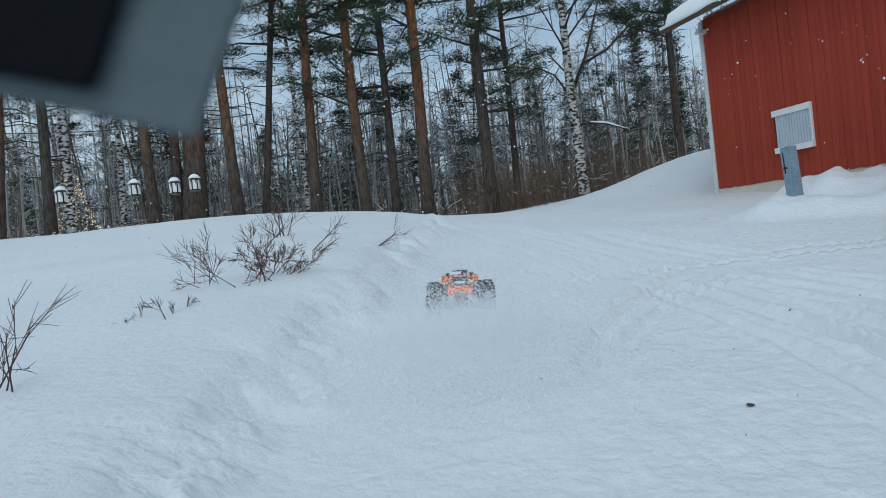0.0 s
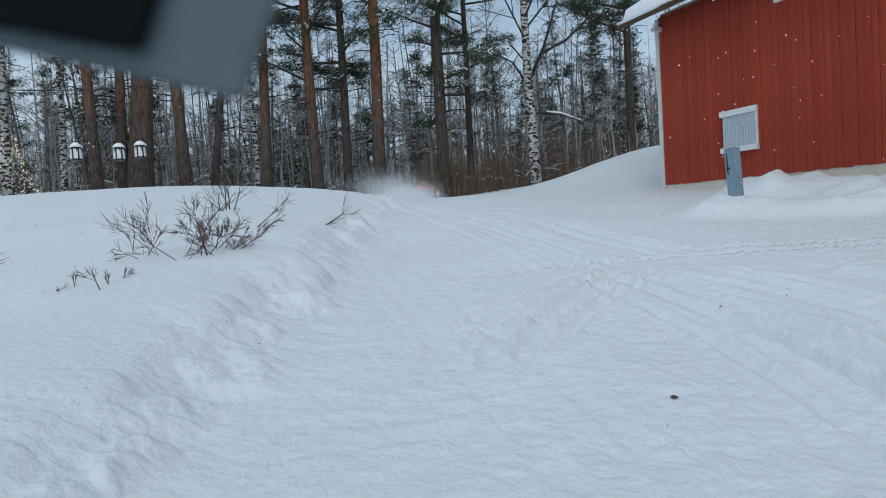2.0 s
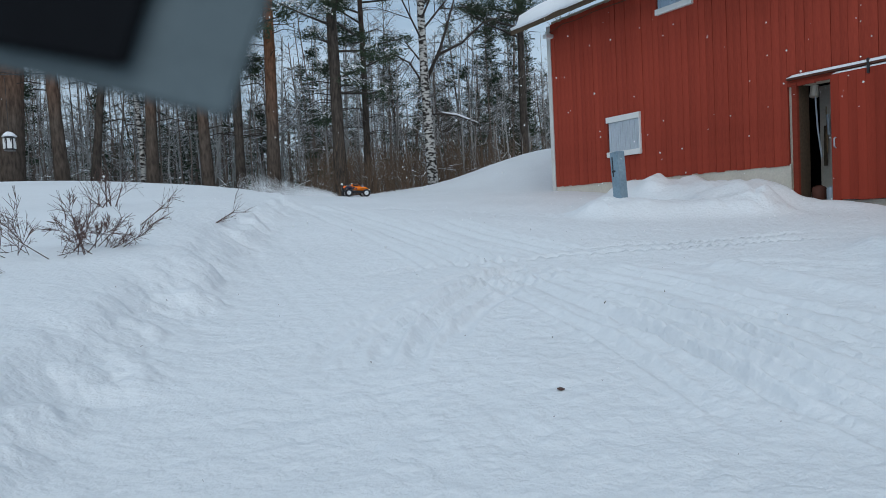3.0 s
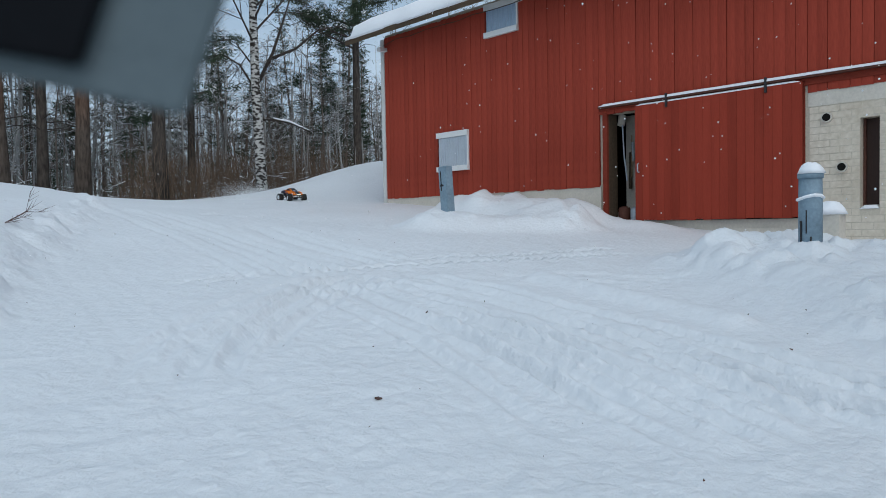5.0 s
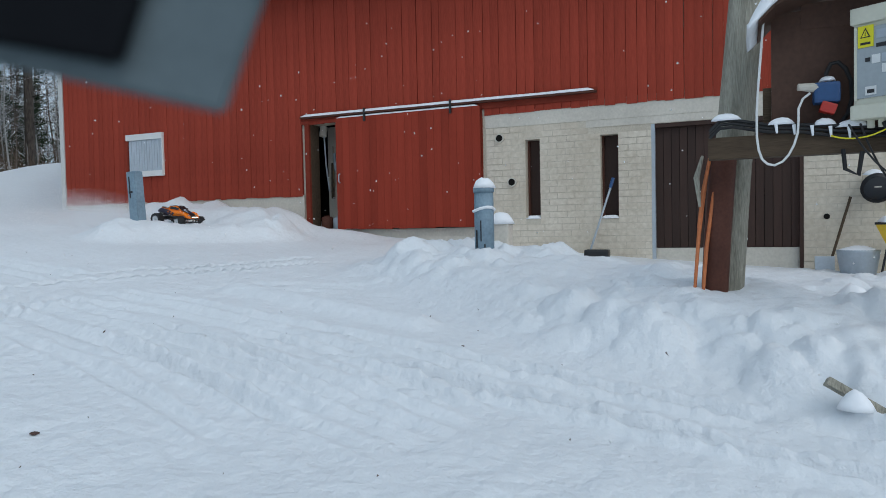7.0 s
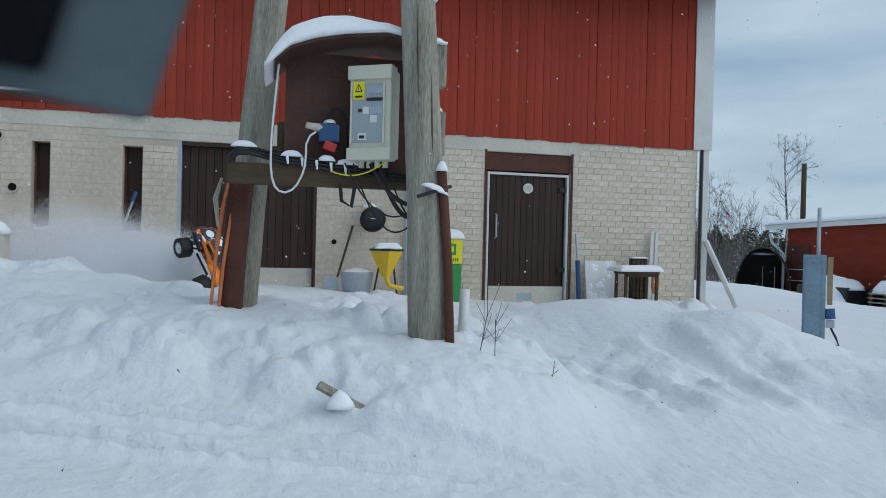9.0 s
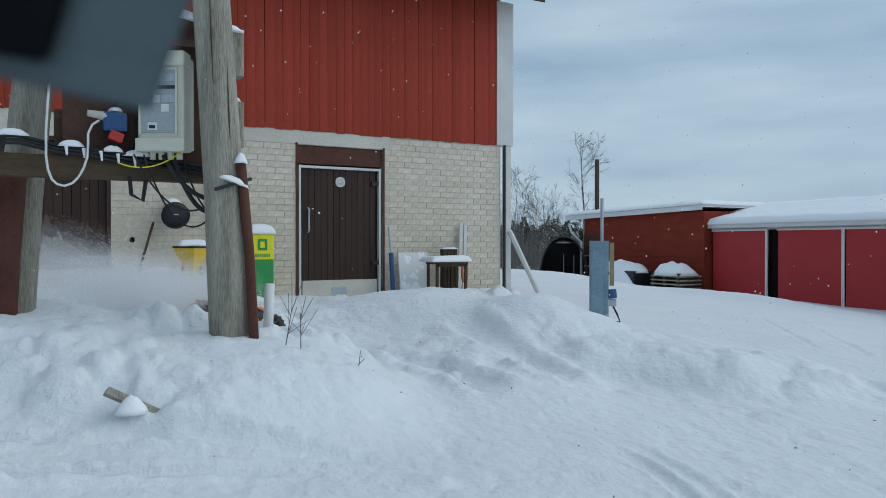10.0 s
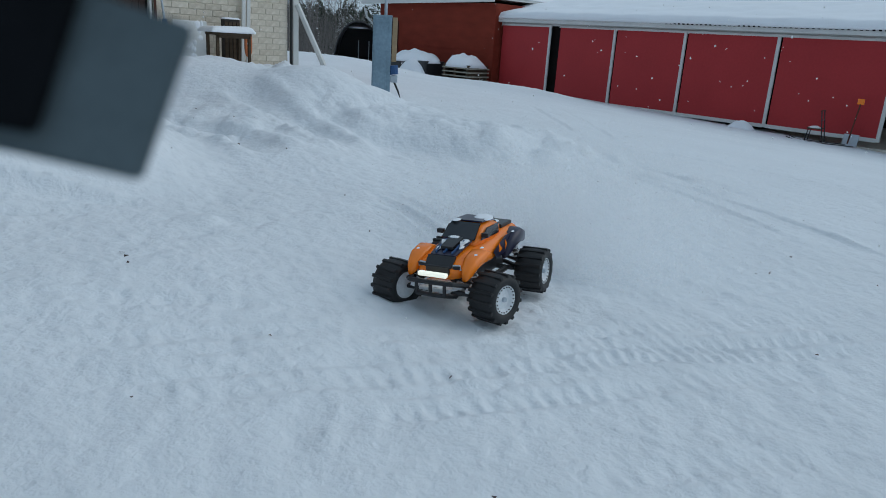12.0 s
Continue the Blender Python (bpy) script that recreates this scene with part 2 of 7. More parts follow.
def snow_slab(x0, y0, x1, y1, z, h, seed=0, nx=24, ny=8, over=0.04, droop=0.0):
    """A blanket of snow on a flat rectangle at height z: rounded rim, uneven top."""
    bm = bmesh.new()
    top, bot = [], []
    for i in range(nx + 1):
        top.append([]), bot.append([])
        for j in range(ny + 1):
            u, v = i / nx, j / ny
            e = min(min(u, 1 - u) * abs(x1 - x0), min(v, 1 - v) * abs(y1 - y0))
            rim = math.sqrt(max(0.0, 1 - (1 - min(1, e / (h * 1.1))) ** 2))
            x, y = x0 + (x1 - x0) * u, y0 + (y1 - y0) * v
            x += (u - 0.5) * 2 * over * (0.6 + 0.8 * noise.noise(Vector((x * 1.3, y * 1.3, seed))))
            y += (v - 0.5) * 2 * over * (0.6 + 0.8 * noise.noise(Vector((x * 1.3, y * 1.3, seed + 4))))
            zz = h * (0.25 + 0.75 * rim) * (1 + 0.22 * noise.noise(Vector((x * 1.1, y * 1.1, seed + 2))))
            top[-1].append(bm.verts.new((x, y, z + zz)))
            bot[-1].append(bm.verts.new((x, y, z - droop * (1 - rim))))
    for i in range(nx):
        for j in range(ny):
            bm.faces.new((top[i][j], top[i + 1][j], top[i + 1][j + 1], top[i][j + 1]))
            bm.faces.new((bot[i][j], bot[i][j + 1], bot[i + 1][j + 1], bot[i + 1][j]))
    for i in range(nx):
        bm.faces.new((bot[i][0], bot[i + 1][0], top[i + 1][0], top[i][0]))
        bm.faces.new((bot[i + 1][ny], bot[i][ny], top[i][ny], top[i + 1][ny]))
    for j in range(ny):
        bm.faces.new((bot[0][j + 1], bot[0][j], top[0][j], top[0][j + 1]))
        bm.faces.new((bot[nx][j], bot[nx][j + 1], top[nx][j + 1], top[nx][j]))
    bmesh.ops.recalc_face_normals(bm, faces=bm.faces)
    return bm


def mesh_from(name, verts, faces, mats, index=None, smooth=False):
    """A mesh object from numpy arrays of vertices and of triangles or quads."""
    me = bpy.data.meshes.new(name)
    k = faces.shape[1]
    me.vertices.add(len(verts))
    me.vertices.foreach_set("co", np.asarray(verts, np.float32).ravel())
    me.loops.add(faces.size)
    me.loops.foreach_set("vertex_index", faces.astype(np.int32).ravel())
    me.polygons.add(len(faces))
    me.polygons.foreach_set("loop_start", np.arange(0, faces.size, k, dtype=np.int32))
    for m in mats:
        me.materials.append(m)
    if index is not None:
        me.polygons.foreach_set("material_index", np.asarray(index, np.int32))
    me.update(calc_edges=True)
    me.validate()
    if smooth:
        me.shade_smooth()
    return new(name, me)


# ground form: the snow's height in metres
def smooth(v, a, b):
    u = np.clip((v - a) / (b - a), 0, 1)
    return u * u * (3 - 2 * u)


def value_noise(x, y, seed):
    xi, yi = np.floor(x), np.floor(y)
    fx, fy = x - xi, y - yi
    fx, fy = fx * fx * (3 - 2 * fx), fy * fy * (3 - 2 * fy)

    def h(a, b):
        s = np.sin(a * 127.1 + b * 311.7 + seed * 74.7) * 43758.5453
        return s - np.floor(s)
    return (h(xi, yi) * (1 - fx) + h(xi + 1, yi) * fx) * (1 - fy) + (h(xi, yi + 1) * (1 - fx) + h(xi + 1, yi + 1) * fx) * fy - 0.5


def clods(x, y, scale, seed, keep):
    """Rounded lumps of snow strewn over the ground."""
    u, v = x * scale, y * scale
    xi, yi = np.floor(u), np.floor(v)
    best = np.zeros(np.shape(x))

    def h(a, b, k):
        s = np.sin(a * 157.3 + b * 271.9 + (seed * 7 + k) * 53.1) * 24634.6345
        return s - np.floor(s)
    for dx in (-1, 0, 1):
        for dy in (-1, 0, 1):
            cx, cy = xi + dx, yi + dy
            r = 0.22 + 0.5 * h(cx, cy, 3)
            d = ((u - cx - h(cx, cy, 1)) ** 2 + (v - cy - h(cx, cy, 2)) ** 2 * (0.6 + 0.9 * h(cx, cy, 5))) / (r * r)
            best = np.maximum(best, (h(cx, cy, 4) < keep) * r * np.sqrt(np.maximum(0, 1 - d)))
    return best / scale


def heap(x, y, cx, cy, rx, ry, h, turn=0.0):
    c, s = math.cos(radians(turn)), math.sin(radians(turn))
    u, v = ((x - cx) * c + (y - cy) * s) / rx, (-(x - cx) * s + (y - cy) * c) / ry
    return h * np.exp(-(u * u + v * v) ** 1.3)


def ridge(x, y, ax, ay, bx, by, w, h, p=2.6):
    """A bank along a line; p: how steep its foot is."""
    dx, dy = bx - ax, by - ay
    u = np.clip(((x - ax) * dx + (y - ay) * dy) / (dx * dx + dy * dy), 0, 1)
    d = np.hypot(x - ax - u * dx, y - ay - u * dy) / w
    return h * np.exp(-d ** p)


def field_edge(x, y):
    """How far a point lies inside the unploughed field, in metres."""
    line = -0.33 + 0.43 * (np.clip(y, -6, 14) - 2.96)
    return line - x + 0.22 * value_noise(x * 1.7, y * 1.7, 5) + 0.5 * clods(x, y, 3.2, 41, 0.65) + 0.3 * clods(x, y, 7, 42, 0.4) - 0.08


def rut(x, y, ax, ay, bx, by, cx, cy, depth, w=0.09, lugs=0.15):
    """A wheel rut along a bent line from a by way of b to c."""
    out = np.zeros(np.shape(x))
    m = (x > min(ax, bx, cx) - 0.6) & (x < max(ax, bx, cx) + 0.6) & (y > min(ay, by, cy) - 0.6) & (y < max(ay, by, cy) + 0.6)
    if not m.any():
        return out
    x, y = x[m], y[m]
    best, along = np.full(np.shape(x), 9.0), np.zeros(np.shape(x))
    wx, wy = x + 0.09 * value_noise(x * 0.7, y * 0.7, 21), y + 0.09 * value_noise(x * 0.7, y * 0.7, 22)
    last, run = None, 0.0
    for i in range(25):
        u = i / 24
        px = (1 - u) ** 2 * ax + 2 * u * (1 - u) * bx + u * u * cx
        py = (1 - u) ** 2 * ay + 2 * u * (1 - u) * by + u * u * cy
        if last is not None:
            dx, dy = px - last[0], py - last[1]
            k = np.clip(((wx - last[0]) * dx + (wy - last[1]) * dy) / (dx * dx + dy * dy), 0, 1)
            d = np.hypot(wx - last[0] - k * dx, wy - last[1] - k * dy)
            step = math.hypot(dx, dy)
            along = np.where(d < best, run + k * step, along)
            best = np.minimum(best, d)
            run += step
        last = (px, py)
    q = best / (w * (1 + 0.35 * value_noise(x * 2.3, y * 2.3, 23)))
    worn = np.clip(0.8 + 1.1 * value_noise(x * 0.9, y * 0.9, 51), 0.15, 1.3) * smooth(along, 0, 0.4) * smooth(run - along, 0, 0.4)
    tread = 1 + lugs * np.sin(along * 95)
    crumbs = 1 + 0.9 * value_noise(x * 15, y * 15, 24)
    out[m] = depth * worn * (-tread * np.exp(-q ** 4) + 0.55 * crumbs * np.exp(-((q - 1.55) / 0.5) ** 2))
    return out


# bent lines: from, by way of, to
DEEP_RUTS = ((4.71, 4.75, 4.21, 1.85, 3.84, -0.06), (4.05, 3.40, 3.59, 0.71, 3.20, -1.02), (3.84, -0.06, 3.71, -0.72, 3.15, -1.50))
YARD_RUTS = ((4.23, 5.64, 2.68, 5.37, 1.48, 3.50), (4.24, 5.47, 2.75, 4.85, 1.94, 3.83), (4.99, 5.85, 3.04, 6.29, 2.64, 6.04), (3.69, 5.60, 3.31, 3.33, 2.66, 1.85),
        (3.92, 5.41, 3.59, 3.44, 2.93, 1.28), (4.18, 5.01, 4.31, 3.62, 3.32, 1.24), (4.50, 5.40, 4.50, 3.75, 3.70, 1.50), (5.16, 6.14, 5.96, 5.65, 7.75, 5.21),
        (4.71, 5.88, 5.94, 5.32, 7.53, 4.83), (5.34, 4.90, 5.80, 4.38, 6.10, 3.31), (5.24, 9.75, 4.80, 7.80, 4.67, 6.01), (5.48, 9.68, 5.09, 7.91, 4.95, 5.99),
        (5.10, 11.50, 6.72, 11.26, 7.22, 8.38), (4.60, 12.40, 4.75, 8.90, 3.90, 5.80), (4.20, 12.40, 4.35, 8.90, 3.50, 5.80))
DRIVE_RUTS = ((3.71, -5.02, 3.58, -6.56, 1.28, -5.06), (3.59, -5.47, 2.75, -6.68, 0.74, -5.25), (4.57, -8.55, 3.28, -9.42, 2.23, -8.93), (1.06, -2.00, 0.83, -2.40, 0.20, -3.76),
        (0.95, -2.04, 0.70, -2.43, 0.17, -3.51), (3.21, -2.81, 2.65, -2.81, 2.01, -2.49), (3.20, -2.94, 2.55, -2.98, 1.97, -2.66), (6.00, -9.00, 9.00, -12.00, 15.00, -17.50),
        (5.40, -9.20, 8.40, -12.40, 14.00, -18.00))
BANK_TRACKS = ((6.51, -3.65, 5.27, -3.55, 4.16, -3.53), (6.25, -2.30, 5.35, -2.97, 4.00, -2.72))
TREAD_ROWS = ((1.57, -0.37, 1.44, -1.01, 0.97, -2.38), (1.08, -2.08, 0.81, -2.77, 0.41, -3.90), (1.24, -1.00, 1.14, -1.50, 0.27, -3.35), (1.45, -2.56, 1.04, -2.86, 0.62, -4.74),
        (0.54, -1.18, 0.35, -1.56, 0.02, -2.36), (2.23, -0.53, 2.07, -0.96, 1.59, -1.55), (1.14, -0.62, 1.03, -0.98, 0.60, -2.14), (3.61, -5.04, 4.01, -6.97, 1.93, -6.82),
        (1.81, -0.43, 1.74, -0.79, 1.48, -1.47))
EDGE_RUTS = ((2.60, 12.00, 1.90, 6.00, 1.20, 2.20), (3.00, 12.00, 2.30, 6.00, 1.60, 2.20), (7.50, 9.60, 4.60, 6.20, 1.90, 0.40), (7.20, 10.00, 4.30, 6.60, 1.50, 0.60),
             (8.60, 6.80, 5.60, 5.80, 2.60, 6.40), (3.50, -4.80, 2.30, -4.20, 2.20, -2.40), (4.60, -7.80, 2.60, -6.40, 1.50, -6.50))
TYRE_BANDS = ((1.53, -0.39, 1.46, -0.75, 0.43, -3.74), (1.45, -0.37, 1.37, -0.74, 0.37, -3.51), (1.1, -0.61, 1.0, -1.25, 0.25, -3.05), (1.12, -1.96, 0.88, -2.94, 0.28, -4.24), (2.66, -3.04, 1.91, -2.62, 1.31, -4.57), (3.69, -5.04, 5.11, -8.29, 1.69, -5.7),
              (4.43, -8.15, 2.68, -12.12, 0.77, -6.29), (3.61, 0.86, 3.7, 0.28, 3.32, -0.5), (4.11, 1.36, 4.15, 0.82, 3.83, -0.21), (3.71, -5.01, 3.89, -5.81, 3.28, -5.85), (2.88, -0.69, 3.3, -1.05, 3.39, -1.72), (1.23, -1.09, 1.3, -1.3, 0.42, -3.31))


def height(x, y, fine=True):
    x, y = np.asarray(x, float), np.asarray(y, float)
    z = 0.15 + np.where(y > 0, 0.09 * y - 0.27 * np.logaddexp(0, (y - 19) / 3), 0.056 * np.maximum(y, -40) - 0.013 * np.clip(-y - 6, 0, 20))
    z = z - 0.035 * np.maximum(y - 30, 0)
    z = np.maximum(z, -2.3)
    z = z + 0.04 * np.clip(x, -3, 16)
    f = field_edge(x, y)
    inside = 0.55 * smooth(f, -0.32, 0.30) + 0.45 * smooth(f, -0.6, 0.9)
    z = z + inside * (0.30 + 0.08 * smooth(y, 4, 7) - 0.25 * smooth(y, 9, 13)) + 0.80 * smooth(y, 5.5, 18) * smooth(9 - x, 0, 10)
    z = z + 1.15 * smooth(y, 14.3, 18) * smooth(x, 10.1, 15.3) * (1 - 0.8 * smooth(y, 18.5, 24))
    z = z - 0.06 * np.exp(-((x - 1.7) ** 2 + (y + 2.3) ** 2) / 3.0)
    near = np.maximum(ridge(x, y, 7.5, 2.9, 5.6, 0.25, 1.15, 0.29, 3.8), ridge(x, y, 5.6, 0.25, 4.62, -1.1, 0.95, 0.36, 3.8))
    near = near + heap(x, y, 8.2, -0.4, 2.4, 2.4, 0.16) + ridge(x, y, 7.7, 8.3, 9.3, 7.1, 0.55, 0.20, 3.5)
    near = near + ridge(x, y, 10.2, 9.7, 10.1, 8.0, 0.95, 0.36, 4.5) + heap(x, y, 10.5, 6.6, 0.5, 0.9, 0.10)
    near = near + heap(x, y, 7.4, -4.1, 1.7, 1.2, 0.46, 20) + ridge(x, y, 5.9, -4.7, 4.3, -5.6, 0.8, 0.26) + ridge(x, y, 9.6, -5.6, 10.6, -6.9, 0.9, 0.22)
    near = near + ridge(x, y, 4.3, -3.0, 5.8, -4.2, 0.6, 0.10)
    near = near + ridge(x, y, 5.31, 4.37, 4.92, 2.41, 0.16, 0.07) + ridge(x, y, 4.75, -4.30, 4.05, -4.85, 0.36, 0.17, 4.0)
    far = heap(x, y, 16.5, -19.5, 3.2, 1.4, 0.22, 10) + heap(x, y, 22, -16, 4, 3, 0.5)
    z = z + near + far - 0.10 * smooth(-y, 12, 19) * (1 - smooth(x, 20, 27))
    if not fine:
        return z
    r = np.hypot(x, y)
    rough = np.clip(near * 5.0, 0, 1) + np.exp(-((f + 0.18) / 0.24) ** 2) * (r < 16) * 0.8
    chew = smooth(x, 1.6, 3.4) * smooth(-y, 0.6, 2.0) * (1 - smooth(-y, 6.0, 8.5)) * (1 - smooth(x, 7.5, 9.0))
    chew = chew * (0.35 + 0.65 * smooth(value_noise(x * 1.1, y * 1.1, 61), -0.15, 0.2))
    rough = np.clip(rough + chew * 0.6, 0, 1)
    lumps = 0.07 * value_noise(x * 2.6, y * 2.6, 1) + 0.10 * np.abs(value_noise(x * 4.6, y * 4.6, 2)) + 0.045 * np.abs(value_noise(x * 10, y * 10, 3)) + 0.012 * value_noise(x * 24, y * 24, 6)
    patch = 0.30 + 0.70 * smooth(value_noise(x * 0.75, y * 0.75, 12) + 0.5 * value_noise(x * 2.1, y * 2.1, 13), -0.02, 0.3)
    patch = np.maximum(patch, 0.45 * chew)
    patch = np.maximum(patch, 0.7 * np.exp(-((f + 0.10) / 0.24) ** 2))
    patch = patch * (1 - 0.85 * np.exp(-(((x - 6.6) / 2.0) ** 2 + ((y + 4.0) / 1.3) ** 2)))
    z = z + rough * patch * (1 + 0.35 * smooth(r, 8, 12)) * (0.46 * clods(x, y, 2.6, 1, 0.55) + 0.46 * clods(x, y, 5.2, 2, 0.42) + 0.50 * clods(x, y, 11.0, 3, 0.30) + 0.45 * clods(x, y, 24.0, 4, 0.22))
    z = z + (0.25 + 0.6 * patch) * rough * lumps + 0.05 * rough * value_noise(x * 1.4, y * 1.4, 14)
    open_road = (1 - inside) * (1 - rough)
    z = z + (0.030 * value_noise(x * 0.9, y * 0.9, 4) + open_road * (0.010 * value_noise(x * 4, y * 7, 7) + 0.007 * value_noise(x * 13, y * 13, 9) + 0.005 * value_noise(x * 9 - y * 4, y * 24 + x * 9, 17) + 0.008 * value_noise(x * 3 - y * 1.5, y * 9 + x * 3, 18)))
    tramped = 0.35 + 0.65 * smooth(value_noise(x * 0.5, y * 0.5, 31), -0.25, 0.25)
    z = z + open_road * tramped * (r < 40) * (0.12 * clods(x, y, 9.0, 7, 0.25) + 0.18 * clods(x, y, 21.0, 8, 0.28)) * (1 + 0.15 * smooth(-y, 0.5, 2.0))
    for lines, depth, w, lugs, twins in ((YARD_RUTS, 0.034, 0.055, 0.15, (0.0, 0.17, -0.31)), (DRIVE_RUTS, 0.022, 0.05, 0.3, (0.0,)), (EDGE_RUTS, 0.006, 0.06, 0.2, (0.0,)), (TREAD_ROWS, 0.009, 0.05, 0.3, (0.0,)),
                                         (TYRE_BANDS, 0.009, 0.05, 0.4, (0.0,)), (DEEP_RUTS, 0.075, 0.062, 0.0, (0.0,)), (BANK_TRACKS, 0.055, 0.15, 0.1, (0.0,))):
        for ax, ay, bx, by, cx, cy in lines:
            for q in twins:
                z = z + rut(x, y, ax + q, ay - 0.4 * q, bx + q, by - 0.4 * q, cx + q, cy - 0.4 * q, depth * (1 - abs(q)), w, lugs) * (1 - inside)
    return z


def hz(x, y):
    return float(height(np.array([x]), np.array([y]))[0])
# ground form ends


# ---- the ground ----
def build_ground():
    fine_a = np.radians(np.arange(-88, 112, 0.25))
    coarse_a = np.radians(np.arange(112, 272, 3.2))
    ang = np.concatenate([fine_a, coarse_a])
    rad = np.concatenate([[0.25], 0.3 * np.exp(0.05 * np.arange(0, 32)), 1.5 * np.exp(0.0065 * np.arange(1, 315)), 11.6 * np.exp(0.0085 * np.arange(1, 45)), 16.9 * np.exp(0.022 * np.arange(1, 65)), 70 * np.exp(0.11 * np.arange(1, 36))])
    a, r = np.meshgrid(ang, rad)
    x, y = r * np.cos(a), r * np.sin(a)
    z = height(x, y)
    nr, na = a.shape
    i, j = np.meshgrid(np.arange(nr - 1), np.arange(na), indexing="ij")
    k = (j + 1) % na
    quads = np.stack([i * na + j, (i + 1) * na + j, (i + 1) * na + k, i * na + k], -1).reshape(-1, 4)
    verts = np.stack([x, y, z], -1).reshape(-1, 3)
    verts[:na] = (0, 0, hz(0, 0))
    ob = mesh_from("ground", verts, quads, [M_SNOW], smooth=True)
    tagged(ob, "white packed snow with tyre ruts and ploughed banks", "snow ground", kind="structure")


build_ground()

# ---- the barn ----
WX = 11.16
YL, YR = 13.80, -7.25
EAVE = 5.78
RED_L, RED_R = 1.92, 3.12


def build_barn():
    barn = thing("barn", WX, 0, 0, "red board barn with white-painted brick base and snowy roof", "barn")
    # openings in the front wall: y from, y to, z from, z to
    holes = [(7.50, 4.12, 1.26, 3.20), (3.38, 3.14, 1.38, 2.65), (2.18, 1.91, 1.36, 2.65), (1.42, -0.62, 0.30, 2.76), (-3.36, -4.85, 0.20, 2.87)]
    front = part("front_wall", B(0.03, YR, 3.21, 0.33, YL, EAVE + 0.1), M_MORTAR, barn)
    cuts = sorted({YL, YR, *[h[0] for h in holes], *[h[1] for h in holes]}, reverse=True)
    for a, b in zip(cuts, cuts[1:]):
        inside = [h for h in holes if h[0] >= a and h[1] <= b]
        if inside:
            part("wall_section", B(-0.003 if a < 4.2 else 0.03, b, -0.5, 0.33, a, inside[0][2]), M_MORTAR, barn)
            if inside[0][3] < 3.19:
                part("wall_section", B(-0.003 if a < 4.2 else 0.03, b, inside[0][3], 0.33, a, 3.208), M_MORTAR, barn)
        else:
            part("wall_section", B(-0.003 if a < 4.2 else 0.03, b, -0.5, 0.33, a, 3.208), M_MORTAR, barn)
    part("gable_wall", B(0.33, YL - 0.2, -0.5, 9.4, YL - 0.003, EAVE + 0.1), M_RED, barn)
    part("gable_wall", B(0.33, YR + 0.003, -0.5, 9.4, YR + 0.2, EAVE + 0.1), M_RED, barn)
    part("rear_wall", B(9.4, YR, -0.5, 9.7, YL, EAVE + 0.1), M_RED, barn)
    part("inner_floor", B(0.33, YR + 0.2, 0.2, 9.4, YL - 0.2, 0.27), M_CONC, barn)
    # added wall: its near-black colour paints the barn's inside as deep shade
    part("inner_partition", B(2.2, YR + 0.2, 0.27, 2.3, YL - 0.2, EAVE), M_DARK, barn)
    # roof slopes, front and back, with the snow on them
    rise = math.tan(radians(24))
    roof = bmesh.new()
    for s0, s1 in (((-0.72, EAVE - 0.14), (4.85, EAVE - 0.14 + 5.57 * rise)), ((10.4, EAVE - 0.14), (4.85, EAVE - 0.14 + 5.55 * rise))):
        v = [roof.verts.new((s0[0], YR - 0.5, s0[1])), roof.verts.new((s0[0], YL + 0.62, s0[1])), roof.verts.new((s1[0], YL + 0.62, s1[1])), roof.verts.new((s1[0], YR - 0.5, s1[1]))]
        w = [roof.verts.new(p.co + Vector((0, 0, 0.13))) for p in v]
        roof.faces.new(v), roof.faces.new(w[::-1])
        for i in range(4):
            roof.faces.new((v[i], v[(i + 1) % 4], w[(i + 1) % 4], w[i]))
    bmesh.ops.recalc_face_normals(roof, faces=roof.faces)
    roof = part("roof", roof, M_BEAM, barn, "dark roof with deep eaves")
    for side in (1, -1):
        bm = snow_slab(0, YR - 0.48, 6.05, YL + 0.60, 0, 0.30, 3 + side, 30, 90, 0.05)
        m = Matrix.Translation((-0.70 if side > 0 else 10.38, 0, EAVE - 0.02)) @ Matrix.Rotation(radians(-24 * side), 4, "Y")
        if side < 0:
            m = m @ Matrix.Diagonal((-1, 1, 1, 1))
        bmesh.ops.transform(bm, matrix=m, verts=bm.verts)
        bmesh.ops.recalc_face_normals(bm, faces=bm.faces)
        part("roof_snow", bm, M_SNOWCAP, roof, "thick blanket of snow", True)
    for yy in (YL, YR):
        tri = bmesh.new()
        v = [tri.verts.new((0.02, yy, EAVE)), tri.verts.new((9.7, yy, EAVE)), tri.verts.new((4.85, yy, EAVE + 4.75 * rise - 0.1))]
        w = [tri.verts.new(p.co + Vector((0, -0.15 if yy > 0 else 0.15, 0))) for p in v]
        tri.faces.new(v), tri.faces.new(w[::-1])
        for i in range(3):
            tri.faces.new((v[i], v[(i + 1) % 3], w[(i + 1) % 3], w[i]))
        bmesh.ops.recalc_face_normals(tri, faces=tri.faces)
        part("gable", tri, M_RED, barn)
    # white corner boards
    for yy, s, z0 in ((YL, 1, 1.3), (YR, -1, 3.10)):
        part("corner_board", B(-0.045, yy - (0.02 if s > 0 else 0.10) * s, z0, 0.03, yy + (0.10 if s > 0 else 0.26) * s, EAVE), M_TRIM, barn, "white corner board")
        part("corner_board", B(0.03, yy + 0.005 * s, z0, 0.20, yy + 0.10 * s, EAVE), M_TRIM, barn)
    part("corner_pipe", T([(-0.05, YR - 0.06, 3.1), (-0.05, YR - 0.05, 1.5), (-0.05, YR - 0.05, 0.3)], 0.026), M_BLACKPL, barn, "thin dark downpipe")
